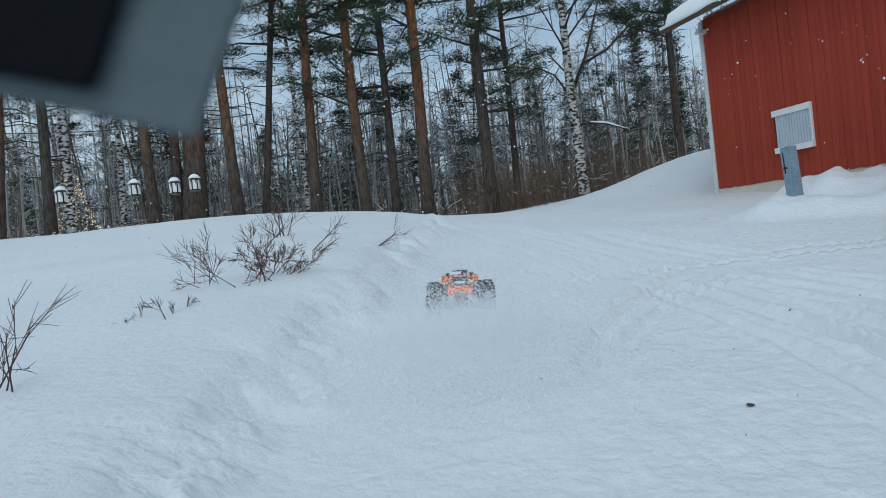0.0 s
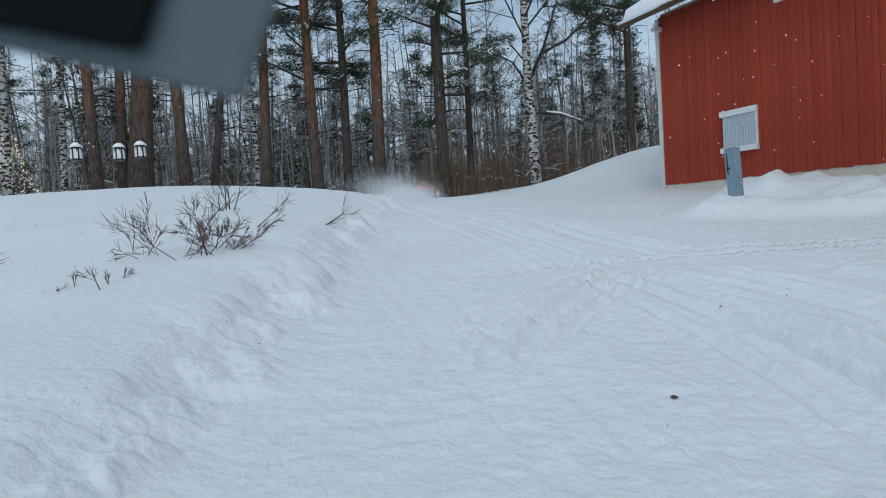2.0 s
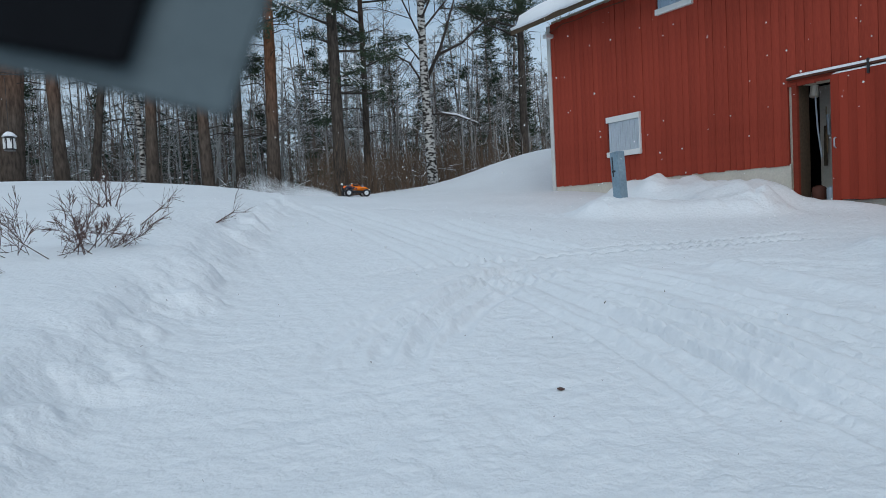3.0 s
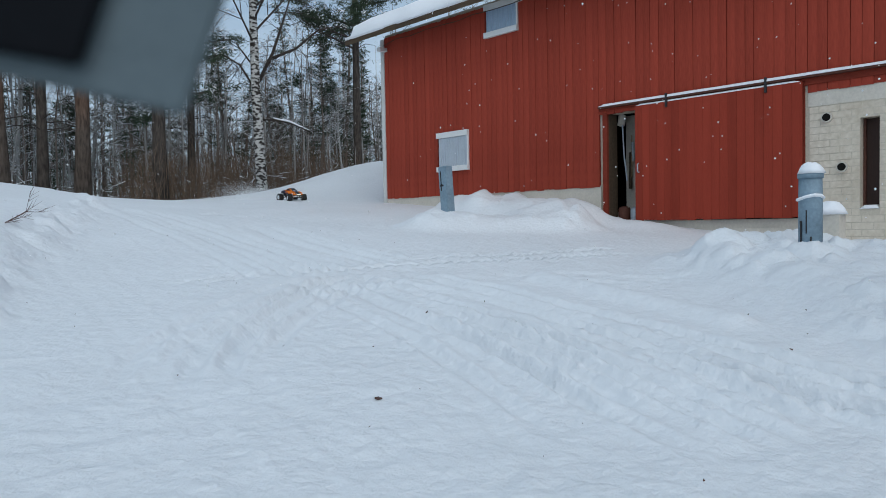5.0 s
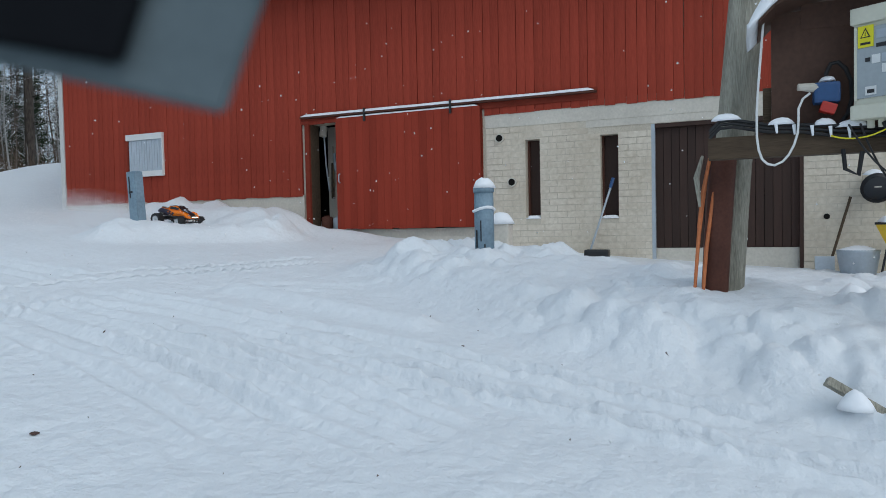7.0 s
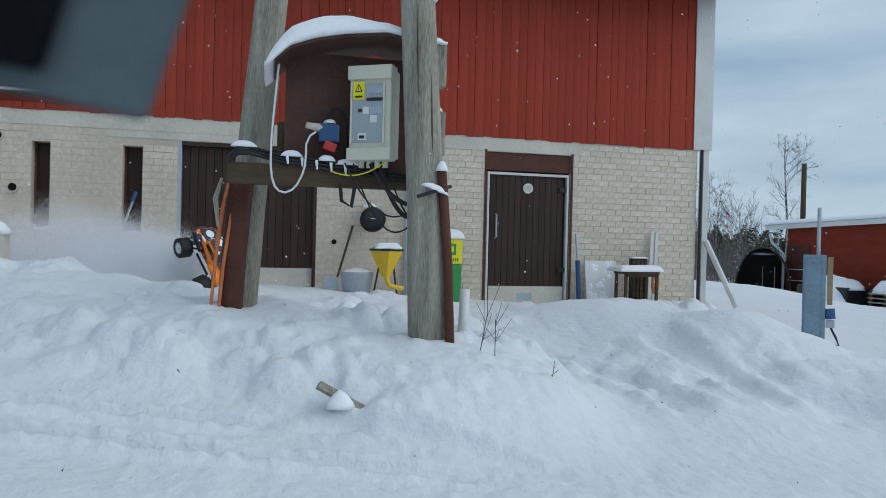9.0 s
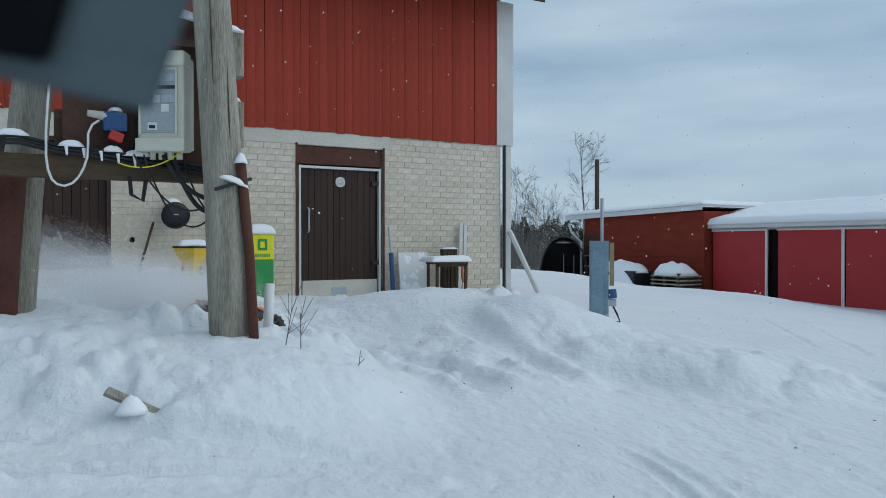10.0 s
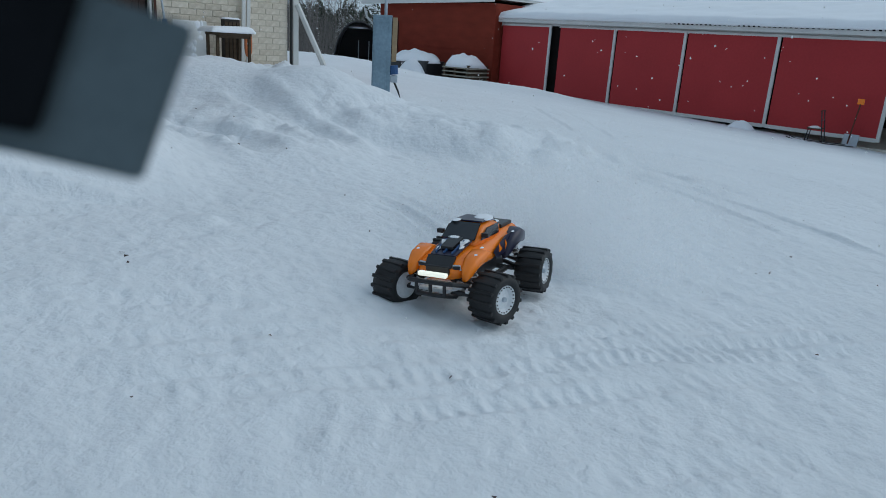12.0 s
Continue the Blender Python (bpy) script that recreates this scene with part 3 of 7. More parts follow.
    part("corner_strip", B(-0.03, YR - 0.22, 0.2, 0.1, YR - 0.11, 3.098), M_TRIM, barn)
    # concrete sill under the boards
    part("sill", B(-0.01, 7.62, 0.6, 0.03, YL, RED_L - 0.004), M_CONC, barn, "bare concrete footing")
    part("lintel", B(-0.012, -5.0, 2.88, 0.03, 4.06, RED_R - 0.004), M_CONC, barn, "painted concrete lintel band")
    part("lintel", B(-0.014, -0.9, 2.77, 0.03, 2.4, 2.876), M_CONC, barn)
    part("footing", B(-0.012, 4.13, 0.4, 0.03, 7.48, 1.12), M_CONC, barn)
    # vertical boards, each a piece of the front wall
    boards = {}
    step, n = 0.146, 0
    y = YL - 0.03
    rng = random.Random(4)
    while y > YR + 0.02:
        w = min(step * rng.choice((0.86, 1.0, 1.0, 1.12)), y - YR - 0.015)
        mid = y - w / 2
        z0 = RED_L if mid > 7.56 else (3.22 if mid > 4.12 else RED_R)
        if 4.12 < mid < 7.56:
            z0 = 3.22
        key = (round(w, 3), round(z0, 2))
        if key not in boards:
            bm = bmesh.new()
            box(bm, -0.028, -w / 2 + 0.0025, z0 - 0.02, 0.022, w / 2 - 0.0025, EAVE + 0.02)
            me = bpy.data.meshes.new("board")
            bm.to_mesh(me)
            bm.free()
            me.materials.append(M_RED)
            boards[key] = me
        ob = new("board", boards[key])
        ob.parent = front
        ob.location = (rng.uniform(-0.004, 0.004), mid, rng.uniform(-0.015, 0.006))
        ob.rotation_euler = (radians(rng.uniform(-0.05, 0.05)), 0, radians(rng.uniform(-0.6, 0.6)))
        y -= w
    # bricks: those beside the door singly, the rest as one
    bl, bh = 0.268, 0.086
    mb = bmesh.new()
    box(mb, -0.014, -bl / 2, -bh / 2, 0.028, bl / 2, bh / 2, None, 0.006)
    brick = bpy.data.meshes.new("brick")
    mb.to_mesh(brick)
    mb.free()
    brick.materials.append(M_BRICK)
    rest = bmesh.new()
    singles = 0
    z, row = 0.35, 0
    while z < 3.04:
        stretches, edge = [], 4.04
        for h in sorted(holes, reverse=True):
            if h[0] < 4.1 and h[2] - 0.05 < z < h[3] + 0.02:
                stretches.append((edge, h[0] + 0.004))
                edge = h[1] - 0.004
        stretches.append((edge, YR + 0.004))
        for a, b in stretches:
            y = a
            first = rng.choice((0.12, 0.14)) if row % 2 else bl
            while y - b > 0.05:
                w = min(first, y - b)
                first = bl
                mid = y - w / 2
                band = (z > 2.83 and mid > -5.0) or (z > 2.72 and -1.0 < mid < 2.5)
                if not band:
                    dx = rng.uniform(-0.001, 0.008)
                    if w == bl and (mid < -4.9 or -3.3 < mid < -2.45) and singles < 300:
                        ob = new("brick", brick)
                        ob.parent = front
                        ob.location = (dx, mid, z)
                        ob.rotation_euler = (radians(rng.uniform(-0.4, 0.4)), radians(rng.uniform(-2, 2)), radians(rng.uniform(-0.6, 0.6)))
                        singles += 1
                    else:
                        box(rest, -0.012 + dx, mid - w / 2, z - bh / 2, 0.028, mid + w / 2, z + bh / 2)
                y -= w + 0.012
        z += 0.099
        row += 1
    tagged(part("brickwork", rest, M_BRICK, front), kind="stuff")
    # door jamb at the opening's far side
    part("jamb", B(-0.04, 7.47, 1.25, 0.02, 7.56, 3.22), M_OLDRED, barn, "red painted door post")
    # inner face of the post, darker than its red front
    part("jamb", B(0.02, 7.47, 1.25, 0.30, 7.497, 3.22), M_BEAM, barn, "dark brown reveal")
    part("jamb", B(-0.02, 4.10, 1.1, 0.02, 4.14, 3.2), M_OLDRED, barn)
    # sliding door on its rail
    door = new("sliding_door")
    door.parent = barn
    tagged(door, "red board sliding door, partly open")
    y = 6.85
    while y > 4.11:
        w = min(0.137, y - 4.09)
        part("door_board", B(-0.115, y - w + 0.003, 1.27 + rng.uniform(-0.01, 0.01), -0.075, y, 3.25), M_REDDOOR, door)
        y -= w
    for zz in (1.55, 2.3, 3.0):
        part("batten", B(-0.074, 4.16, zz, -0.045, 6.8, zz + 0.12), M_OLDRED, door)
    part("door_pull", T([(-0.12, 6.78, 2.10), (-0.16, 6.78, 2.12), (-0.16, 6.78, 2.24), (-0.12, 6.78, 2.26)], 0.012), M_METAL, door, "small metal pull")
    part("rail", B(-0.13, 2.21, 3.295, -0.05, 7.60, 3.325), M_RUST, barn, "sliding door rail")
    part("rail_board", B(-0.05, 2.21, 3.20, -0.029, 4.09, 3.385), M_OLDRED, barn)
    part("rail_board", B(-0.05, 4.09, 3.26, -0.029, 7.62, 3.385), M_OLDRED, barn)
    part("rail_snow", snow_slab(-0.14, 2.25, -0.05, 7.58, 3.324, 0.05, 1, 4, 60, 0.0), M_SNOWCAP, barn, "", True)
    part("door_top_snow", snow_slab(-0.12, 4.15, -0.075, 6.82, 3.25, 0.035, 1, 3, 40, 0.0), M_SNOWCAP, barn, "", True)
    for yy in (6.25, 4.62):
        part("hanger", B(-0.15, yy - 0.016, 3.16, -0.115, yy + 0.016, 3.385), M_BLACKPL, barn, "black roller hanger")
    # windows covered with corrugated sheet
    for y0, y1, z0, z1, sheet in ((11.88, 10.98, 2.45, 3.28, M_METAL), (10.37, 9.55, 5.14, 5.78, M_BLUESHEET)):
        win = new("covered_window")
        win.parent = barn
        tagged(win, "window closed with corrugated metal sheet")
        bm = bmesh.new()
        k = int((y0 - y1) / 0.034)
        cols = [[bm.verts.new((-0.050 - 0.022 * (i % 2), y1 + (y0 - y1) * i / k, zz)) for zz in (z0 + 0.05, z1 - 0.05)] for i in range(k + 1)]
        for a, b in zip(cols, cols[1:]):
            bm.faces.new((a[0], b[0], b[1], a[1]))
        ext = bmesh.ops.extrude_face_region(bm, geom=list(bm.faces))
        bmesh.ops.translate(bm, vec=(0.025, 0, 0), verts=[v for v in ext["geom"] if isinstance(v, bmesh.types.BMVert)])
        bmesh.ops.recalc_face_normals(bm, faces=bm.faces)
        part("sheet", bm, sheet, win, "corrugated sheet metal")
        part("head_board", B(-0.095, y1 - 0.04, z1 - 0.10, -0.028, y0 + 0.04, z1 + 0.02), M_WHITE, win, "white board")
        part("sill_board", B(-0.10, y1 - 0.04, z0 - 0.02, -0.028, y0 + 0.04, z0 + 0.09), M_WHITE, win, "white board")
        part("side_board", B(-0.07, y0 + 0.003, z0 + 0.09, -0.028, y0 + 0.035, z1 - 0.1), M_OLDRED, win)
        part("side_board", B(-0.07, y1 - 0.035, z0 + 0.09, -0.028, y1 - 0.003, z1 - 0.1), M_WHITE, win)
    for yy, zz in ((13.72, 5.50), (9.47, 5.72)):
        part("floodlight", B(-0.25, yy - 0.07, zz - 0.04, -0.03, yy + 0.07, zz + 0.05, None, 0.01), M_WHITE, barn, "small white floodlight")
    part("eave_cable", T([(-0.10, 13.7, 5.60)] + [(-0.12, 13.7 - i * 0.5, 5.66 + 0.02 * math.sin(i * 2.3)) for i in range(1, 14)], 0.009, 5), M_BEAM, barn)
    # narrow slots, each with a dark board set back
    for y0, y1, z0, z1 in ((3.38, 3.14, 1.38, 2.65), (2.18, 1.91, 1.36, 2.65)):
        slot = new("slot_window")
        slot.parent = barn
        tagged(slot, "tall narrow opening with dark shutter")
        part("shutter", B(0.20, y1, z0, 0.24, y0, z1), M_BROWN, slot)
        part("slot_frame", B(0.14, y1, z0, 0.20, y1 + 0.03, z1), M_BROWNFRAME, slot)
        part("slot_frame", B(0.14, y0 - 0.03, z0, 0.20, y0, z1), M_BROWNFRAME, slot)
        part("sill_snow", snow_slab(-0.02, y1, 0.2, y0, z0, 0.05, 2, 5, 5, 0.0), M_SNOWCAP, slot, "", True)
    # wide dark gate
    gate = new("gate")
    gate.parent = barn
    tagged(gate, "dark brown wooden double gate with pale kick board")
    y = 1.37
    while y > -0.57:
        w = min(0.115, y + 0.58)
        part("gate_board", B(0.10, y - w + 0.007, 0.90, 0.14, y, 2.72), M_BROWN, gate)
        y -= w
    part("kick_board", B(0.085, -0.58, 0.3, 0.14, 1.37, 0.895), M_CONC, gate, "pale grey kick board")
    # near-black sheet puts painted shade in the gaps between gate boards
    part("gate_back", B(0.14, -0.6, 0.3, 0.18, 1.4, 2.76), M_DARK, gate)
    part("gate_frame", B(0.0, 1.37, 0.3, 0.14, 1.42, 2.76), M_METAL, gate)
    part("gate_frame", B(0.0, -0.62, 0.3, 0.14, -0.57, 2.76), M_BROWN, gate)
    part("gate_frame", B(0.0, -0.57, 2.70, 0.14, 1.37, 2.76), M_BROWN, gate)
    # side door
    door = new("door")
    door.parent = barn
    tagged(door, "dark brown board door with round vent")
    y = -3.45
    while y > -4.74:
        w = min(0.108, y + 4.75)
        part("door_board", B(0.05, y - w + 0.007, 0.66, 0.09, y, 2.49), M_BROWN, door)
        y -= w
    # shade behind the door's boards, painted near black as well
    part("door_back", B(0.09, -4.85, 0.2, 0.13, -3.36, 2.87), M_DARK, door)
    part("transom", B(0.02, -4.85, 2.57, 0.09, -3.36, 2.86), M_BROWNFRAME, door, "weathered reddish transom board")
    part("door_frame", B(0.0, -3.42, 0.3, 0.09, -3.385, 2.545), M_TRIM, door, "frosted pale frame")
    part("door_frame", B(0.0, -4.82, 0.3, 0.09, -4.785, 2.545), M_TRIM, door)
    part("door_frame", B(0.0, -4.785, 2.50, 0.09, -3.42, 2.54), M_TRIM, door)
    part("door_casing", B(-0.02, -3.36, 0.3, 0.0, -3.325, 2.90), M_BROWNFRAME, door)
    part("door_casing", B(-0.02, -4.885, 0.3, 0.0, -4.85, 2.90), M_BROWNFRAME, door)
    part("door_sill", B(0.03, -4.76, 0.2, 0.09, -3.45, 0.655), M_CONC, door, "pale kick board")
    part("door_grille", B(0.02, -4.2, 0.42, 0.035, -3.95, 0.54), M_METAL, door, "small grille")
    vent = bmesh.new()
    tube(vent, [(0.049, -4.10, 2.29), (0.02, -4.10, 2.29)], 0.085, 20)
    vent = part("vent", vent, M_WHITE, door, "white round vent")
    for i in range(5):
        part("vent_slot", B(0.012, -4.16, 2.245 + i * 0.021, 0.019, -4.04, 2.253 + i * 0.021), M_CONC, vent)
    part("door_handle", T([(0.05, -3.55, 1.45), (0.0, -3.55, 1.47), (0.0, -3.55, 1.83), (0.05, -3.55, 1.85)], 0.016), M_METAL, door, "pale pull handle")
    for zz in (0.9, 2.25):
        part("hinge", B(0.01, -4.82, zz, 0.05, -4.66, zz + 0.07), M_BLACKPL, door)
    # vent holes in the brick, their shaded depth painted as near-black discs
    for yy, zz in ((3.80, 2.70), (3.60, 1.98)):
        part("pipe_hole", T([(-0.06, yy, zz), (0.02, yy, zz)], 0.075, 16), M_CONC, barn, "pipe through the wall")
        part("pipe_hole", T([(-0.064, yy, zz), (-0.058, yy, zz)], 0.055, 16), M_DARK, barn)
    part("pipe_hole", T([(-0.02, -0.9, 1.32), (0.02, -0.9, 1.32)], 0.04, 12), M_DARK, barn)
    part("brace", T([(-0.1, YR - 0.14, 1.5), (-0.35, YR - 0.62, 0.35)], 0.05, 6), M_TRIM, barn, "slanting white board")
    return barn


build_barn()


# ---- garage and shed ----
def build_garage():
    gx, gy, gz = 5.24, -22.52, -1.0
    g = thing("garage", gx, gy, gz, "long garage with red panel doors and snow-covered roof", "garage", rz=-2.9)
    top = 2.82
    posts = [0.0, 3.25, 6.38, 9.20, 12.25, 14.95]
    # back wall coloured near black for the unlit bay, windows left open
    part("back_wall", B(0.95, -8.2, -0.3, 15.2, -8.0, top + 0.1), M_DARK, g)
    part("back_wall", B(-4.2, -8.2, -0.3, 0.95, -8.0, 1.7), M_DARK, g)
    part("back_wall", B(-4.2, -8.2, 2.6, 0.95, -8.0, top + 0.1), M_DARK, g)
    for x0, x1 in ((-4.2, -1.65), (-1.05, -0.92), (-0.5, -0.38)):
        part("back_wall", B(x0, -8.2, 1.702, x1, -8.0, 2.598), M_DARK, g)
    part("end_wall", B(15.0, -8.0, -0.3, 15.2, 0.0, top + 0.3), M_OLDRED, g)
    # added wall across the bay, its shade painted in near black
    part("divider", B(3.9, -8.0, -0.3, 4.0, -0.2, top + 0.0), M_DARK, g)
    part("inner_floor", B(-4.2, -8.0, -0.25, 15.0, -0.1, -0.16), M_CONC, g)
    part("end_wall", B(-4.4, -8.0, -0.3, -4.2, -5.6, top + 0.2), M_OLDRED, g)
    part("end_wall", B(-4.4, -3.4, -0.3, -4.2, -1.5, top + 0.2), M_OLDRED, g)
    part("header", B(-0.1, -0.16, top - 0.05, 15.2, -0.03, top + 0.10), M_TRIM, g)
    for i, (a, b) in enumerate(zip(posts, posts[1:])):
        d = new("panel_door")
        d.parent = g
        tagged(d, "red panel door with pale frame")
        if i == 3:
            b -= 0.40
        part("panel", B(a + 0.05, -0.03, 0.10, b - 0.05, 0.0, top - 0.06), M_PANEL, d)
        part("frame_strip", B(a + 0.003, -0.02, 0.04, a + 0.10, 0.035, top - 0.02), M_TRIM, d)
        part("frame_strip", B(a + 0.10, -0.02, 0.02, b, 0.03, 0.13), M_TRIM, d)
        part("frame_strip", B(a + 0.10, -0.02, top - 0.10, b, 0.03, top - 0.02), M_TRIM, d)
    # added near-black sheet for the shade in the gap between two doors
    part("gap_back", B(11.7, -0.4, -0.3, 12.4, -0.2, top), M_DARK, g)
    # door leaf swung open
    d = new("panel_door")
    d.parent = g
    tagged(d, "red panel door, swung wide open")
    m = Matrix.Translation((-2.55, 0.1, 0)) @ Matrix.Rotation(radians(62), 4, "Z")
    part("panel", B(-2.9, -0.03, 0.05, 0, 0.0, top - 0.02, m), M_PANEL, d)
    part("frame_strip", B(-0.1, 0.002, 0.0, 0.0, 0.03, top, m), M_TRIM, d)
    part("frame_strip", B(-2.9, 0.002, 0.0, -0.1, 0.03, 0.12, m), M_TRIM, d)
    part("frame_strip", B(-2.9, 0.002, top - 0.1, -0.1, 0.03, top, m), M_TRIM, d)
    # roof with an open gable at the near end
    rise = 0.85
    roof = bmesh.new()
    for y0, y1, z0, z1 in ((0.14, -4.0, top + 0.10, top + 0.10 + rise), (-8.4, -4.0, top + 0.10, top + 0.10 + rise)):
        v = [roof.verts.new(p) for p in ((-0.35, y0, z0), (15.6, y0, z0), (15.6, y1, z1), (-0.35, y1, z1))]
        w = [roof.verts.new(p.co + Vector((0, 0, 0.08))) for p in v]
        roof.faces.new(v), roof.faces.new(w[::-1])
        for i in range(4):
            roof.faces.new((v[i], v[(i + 1) % 4], w[(i + 1) % 4], w[i]))
    bmesh.ops.recalc_face_normals(roof, faces=roof.faces)
    roof = part("roof", roof, M_TRIM, g)
    part("fascia", B(-0.35, 0.14, top + 0.03, 15.6, 0.17, top + 0.17), M_TRIM, roof, "grey gutter board")
    for k in range(44):
        part("sheet_ridge", B(0.2 + 0.16 * k, 0.171, top + 0.155, 0.27 + 0.16 * k, 0.20, top + 0.195), M_DARK, roof)
    bm = snow_slab(-0.38, 0, 15.6, 4.27, 0, 0.24, 8, 90, 26, 0.05)
    bmesh.ops.transform(bm, matrix=Matrix.Translation((0, 0.17, top + 0.18)) @ Matrix.Rotation(radians(-11.6), 4, "X") @ Matrix.Diagonal((1, -1, 1, 1)), verts=bm.verts)
    bmesh.ops.recalc_face_normals(bm, faces=bm.faces)
    part("roof_snow", bm, M_SNOWCAP, roof, "thick blanket of snow", True)
    bm = snow_slab(-0.38, 0, 15.6, 4.5, 0, 0.25, 9, 40, 12, 0.05)
    bmesh.ops.transform(bm, matrix=Matrix.Translation((0, -8.42, top + 0.18)) @ Matrix.Rotation(radians(10.95), 4, "X"), verts=bm.verts)
    part("roof_snow", bm, M_SNOWCAP, roof, "", True)
    tri = bmesh.new()
    v = [tri.verts.new(p) for p in ((-0.25, 0.1, top + 0.1), (-0.25, -8.3, top + 0.1), (-0.25, -4.0, top + 0.1 + rise))]
    w = [tri.verts.new(p.co + Vector((0.1, 0, 0))) for p in v]
    tri.faces.new(v), tri.faces.new(w[::-1])
    for i in range(3):
        tri.faces.new((v[i], v[(i + 1) % 3], w[(i + 1) % 3], w[i]))
    bmesh.ops.recalc_face_normals(tri, faces=tri.faces)
    part("gable", tri, M_TRIM, roof, "pale gable boards")
    # lower roof over the open bay
    part("bay_roof", B(-7.5, -8.2, top + 0.02, -0.40, 0.10, top + 0.12), M_TRIM, g)
    part("bay_roof_snow", snow_slab(-7.5, -8.2, -0.42, 0.15, top + 0.12, 0.30, 5, 30, 26, 0.05), M_SNOWCAP, g, "", True)
    # bars and lit panes seen through the bay's far side
    for zz in (2.28,):
        part("cross_bar", B(-1.65, -8.05, zz, 0.95, -7.95, zz + 0.07), M_DARK, g)
    return g


build_garage()


def build_shed():
    s = thing("shed", 20.25, -22.9, -0.9, "old dark red shed wing with snowy lean-to roof", "shed")
    # its long wall runs away along x
    part("wall", B(0, -6, -0.3, 7.5, 0, 3.46), M_OLDRED, s)
    part("wall_strip", B(0, 0.0, 1.55, 6.1, 0.03, 1.63), M_OLDRED, s)
    part("end_panel", B(6.1, 0.0, -0.3, 7.5, 0.05, 2.6), M_RUST, s, "rusty brown sheet end")
    m = Matrix.Rotation(radians(1.2), 4, "Y")
    part("roof", B(-0.12, -6.2, 3.62, 8.7, 0.16, 3.72, m), M_TRIM, s)
    part("fascia", B(-0.12, 0.16, 3.50, 8.7, 0.20, 3.70, m), M_WHITE, s, "white fascia board")
    bm = snow_slab(-0.14, -6.2, 8.8, 0.22, 3.72, 0.20, 12, 50, 24, 0.05)
    bmesh.ops.transform(bm, matrix=m, verts=bm.verts)
    part("roof_snow", bm, M_SNOWCAP, s, "thick blanket of snow", True)
    part("downpipe", T([(8.2, 0.4, 3.1), (8.1, 0.35, 2.7), (7.6, 0.12, 2.2), (7.6, 0.12, -0.2)], 0.06), M_WHITE, s)
    for zz in (0.5, 1.0, 1.5):
        part("snow_line", B(6.3, 0.052, zz, 7.4, 0.08, zz + 0.03), M_SNOWCAP, s)
    return s


build_shed()


# ---- posts in the yard ----
def build_posts():
    g = "heating posts in the yard"
    p = thing("post", 7.95, 8.32, 1.25, "weathered blue-grey wooden post stuck in the snow", "post", g)
    m = Matrix.Rotation(radians(-4), 4, "X")
    part("shaft", B(-0.09, -0.085, -0.3, 0.05, 0.085, 0.94, m, 0.008), M_BLUEPOST, p)
    part("plate", B(-0.105, -0.075, 0.02, -0.092, 0.075, 0.92, m, 0.004), M_BLUEPOST, p)
    part("crack", B(-0.112, 0.02, 0.55, -0.104, 0.035, 0.86, m), M_BLACKPL, p)
    part("crack", B(-0.112, -0.02, 0.62, -0.104, 0.05, 0.65, m), M_BLACKPL, p)
    p = thing("post", 7.26, 2.70, 0.75, "round blue-grey post with snow cap and tied cord", "post", g)
    part("shaft", T([(0, 0, -0.3), (0, 0, 0.70), (0, 0, 0.93)], [0.105, 0.105, 0.102], 18), M_BLUEPOST, p, smooth=True)
    part("cap", T([(0, 0, 0.90), (0, 0, 0.95)], 0.113, 18), M_BLUEPOST, p, smooth=True)
    bm = mound(0.12, 0.12, 0.11, 2, flat=3)
    bmesh.ops.translate(bm, vec=(0, 0, 0.945), verts=bm.verts)
    part("snow_cap", bm, M_SNOWCAP, p, "rounded cap of snow", True)
    part("cord", T([(0.11 * math.cos(a / 10 * 6.283), 0.11 * math.sin(a / 10 * 6.283), 0.72 + 0.02 * math.cos(a)) for a in range(11)], 0.017, 6), M_SNOWCAP, p, "snowy cord")
    for k, (zz, yy) in enumerate(((0.5, 0.0), (0.4, 0.05), (0.25, -0.04))):
        part("scratch", B(-0.108, yy - 0.006, zz - 0.12, -0.094, yy + 0.006, zz + 0.1), M_BLACKPL, p)
    p = thing("stone_block", 8.1, 2.79, hz(8.1, 2.79) - 0.12, "pale concrete block under a snow hood", "block")
    part("block", B(-0.11, -0.12, 0, 0.11, 0.12, 0.32, None, 0.03), M_CONC, p)
    bm = mound(0.15, 0.16, 0.14, 5, flat=3)
    bmesh.ops.translate(bm, vec=(0, 0, 0.31), verts=bm.verts)
    part("snow_hood", bm, M_SNOWCAP, p, "", True)
    p = thing("post", 6.15, -5.35, 0.30, "blue-grey steel post with a hanging socket and rod", "post", g, rz=-42)
    part("shaft", B(-0.085, -0.105, -0.35, 0.085, 0.105, 1.0, None, 0.008), M_BLUEPOST, p)
    part("cover", B(-0.10, -0.06, 0.1, -0.086, 0.085, 0.96, None, 0.004), M_BLUEPOST, p)
    part("rod", T([(0, -0.03, 0.99), (0, -0.03, 1.48)], 0.018), M_METAL, p, "thin metal rod")
    part("side_board", B(-0.07, -0.165, 0.50, 0.07, -0.115, 0.98), M_WOOD, p, "bare wooden board")
    part("plug", T([(-0.05, -0.14, 0.46), (-0.05, -0.15, 0.36)], 0.05, 12), M_BLUE, p, "blue plug")
    part("bracket", B(-0.08, -0.19, 0.27, -0.02, -0.11, 0.35, None, 0.01), M_METAL, p)
    part("hook", T([(-0.05, -0.15, 0.28), (-0.05, -0.20, 0.18), (-0.05, -0.23, 0.10), (-0.05, -0.13, 0.09)], 0.011), M_BLACKPL, p)
    part("foot", B(-0.12, -0.22, -0.06, 0.06, 0.02, 0.02), M_BLACKPL, p)


build_posts()


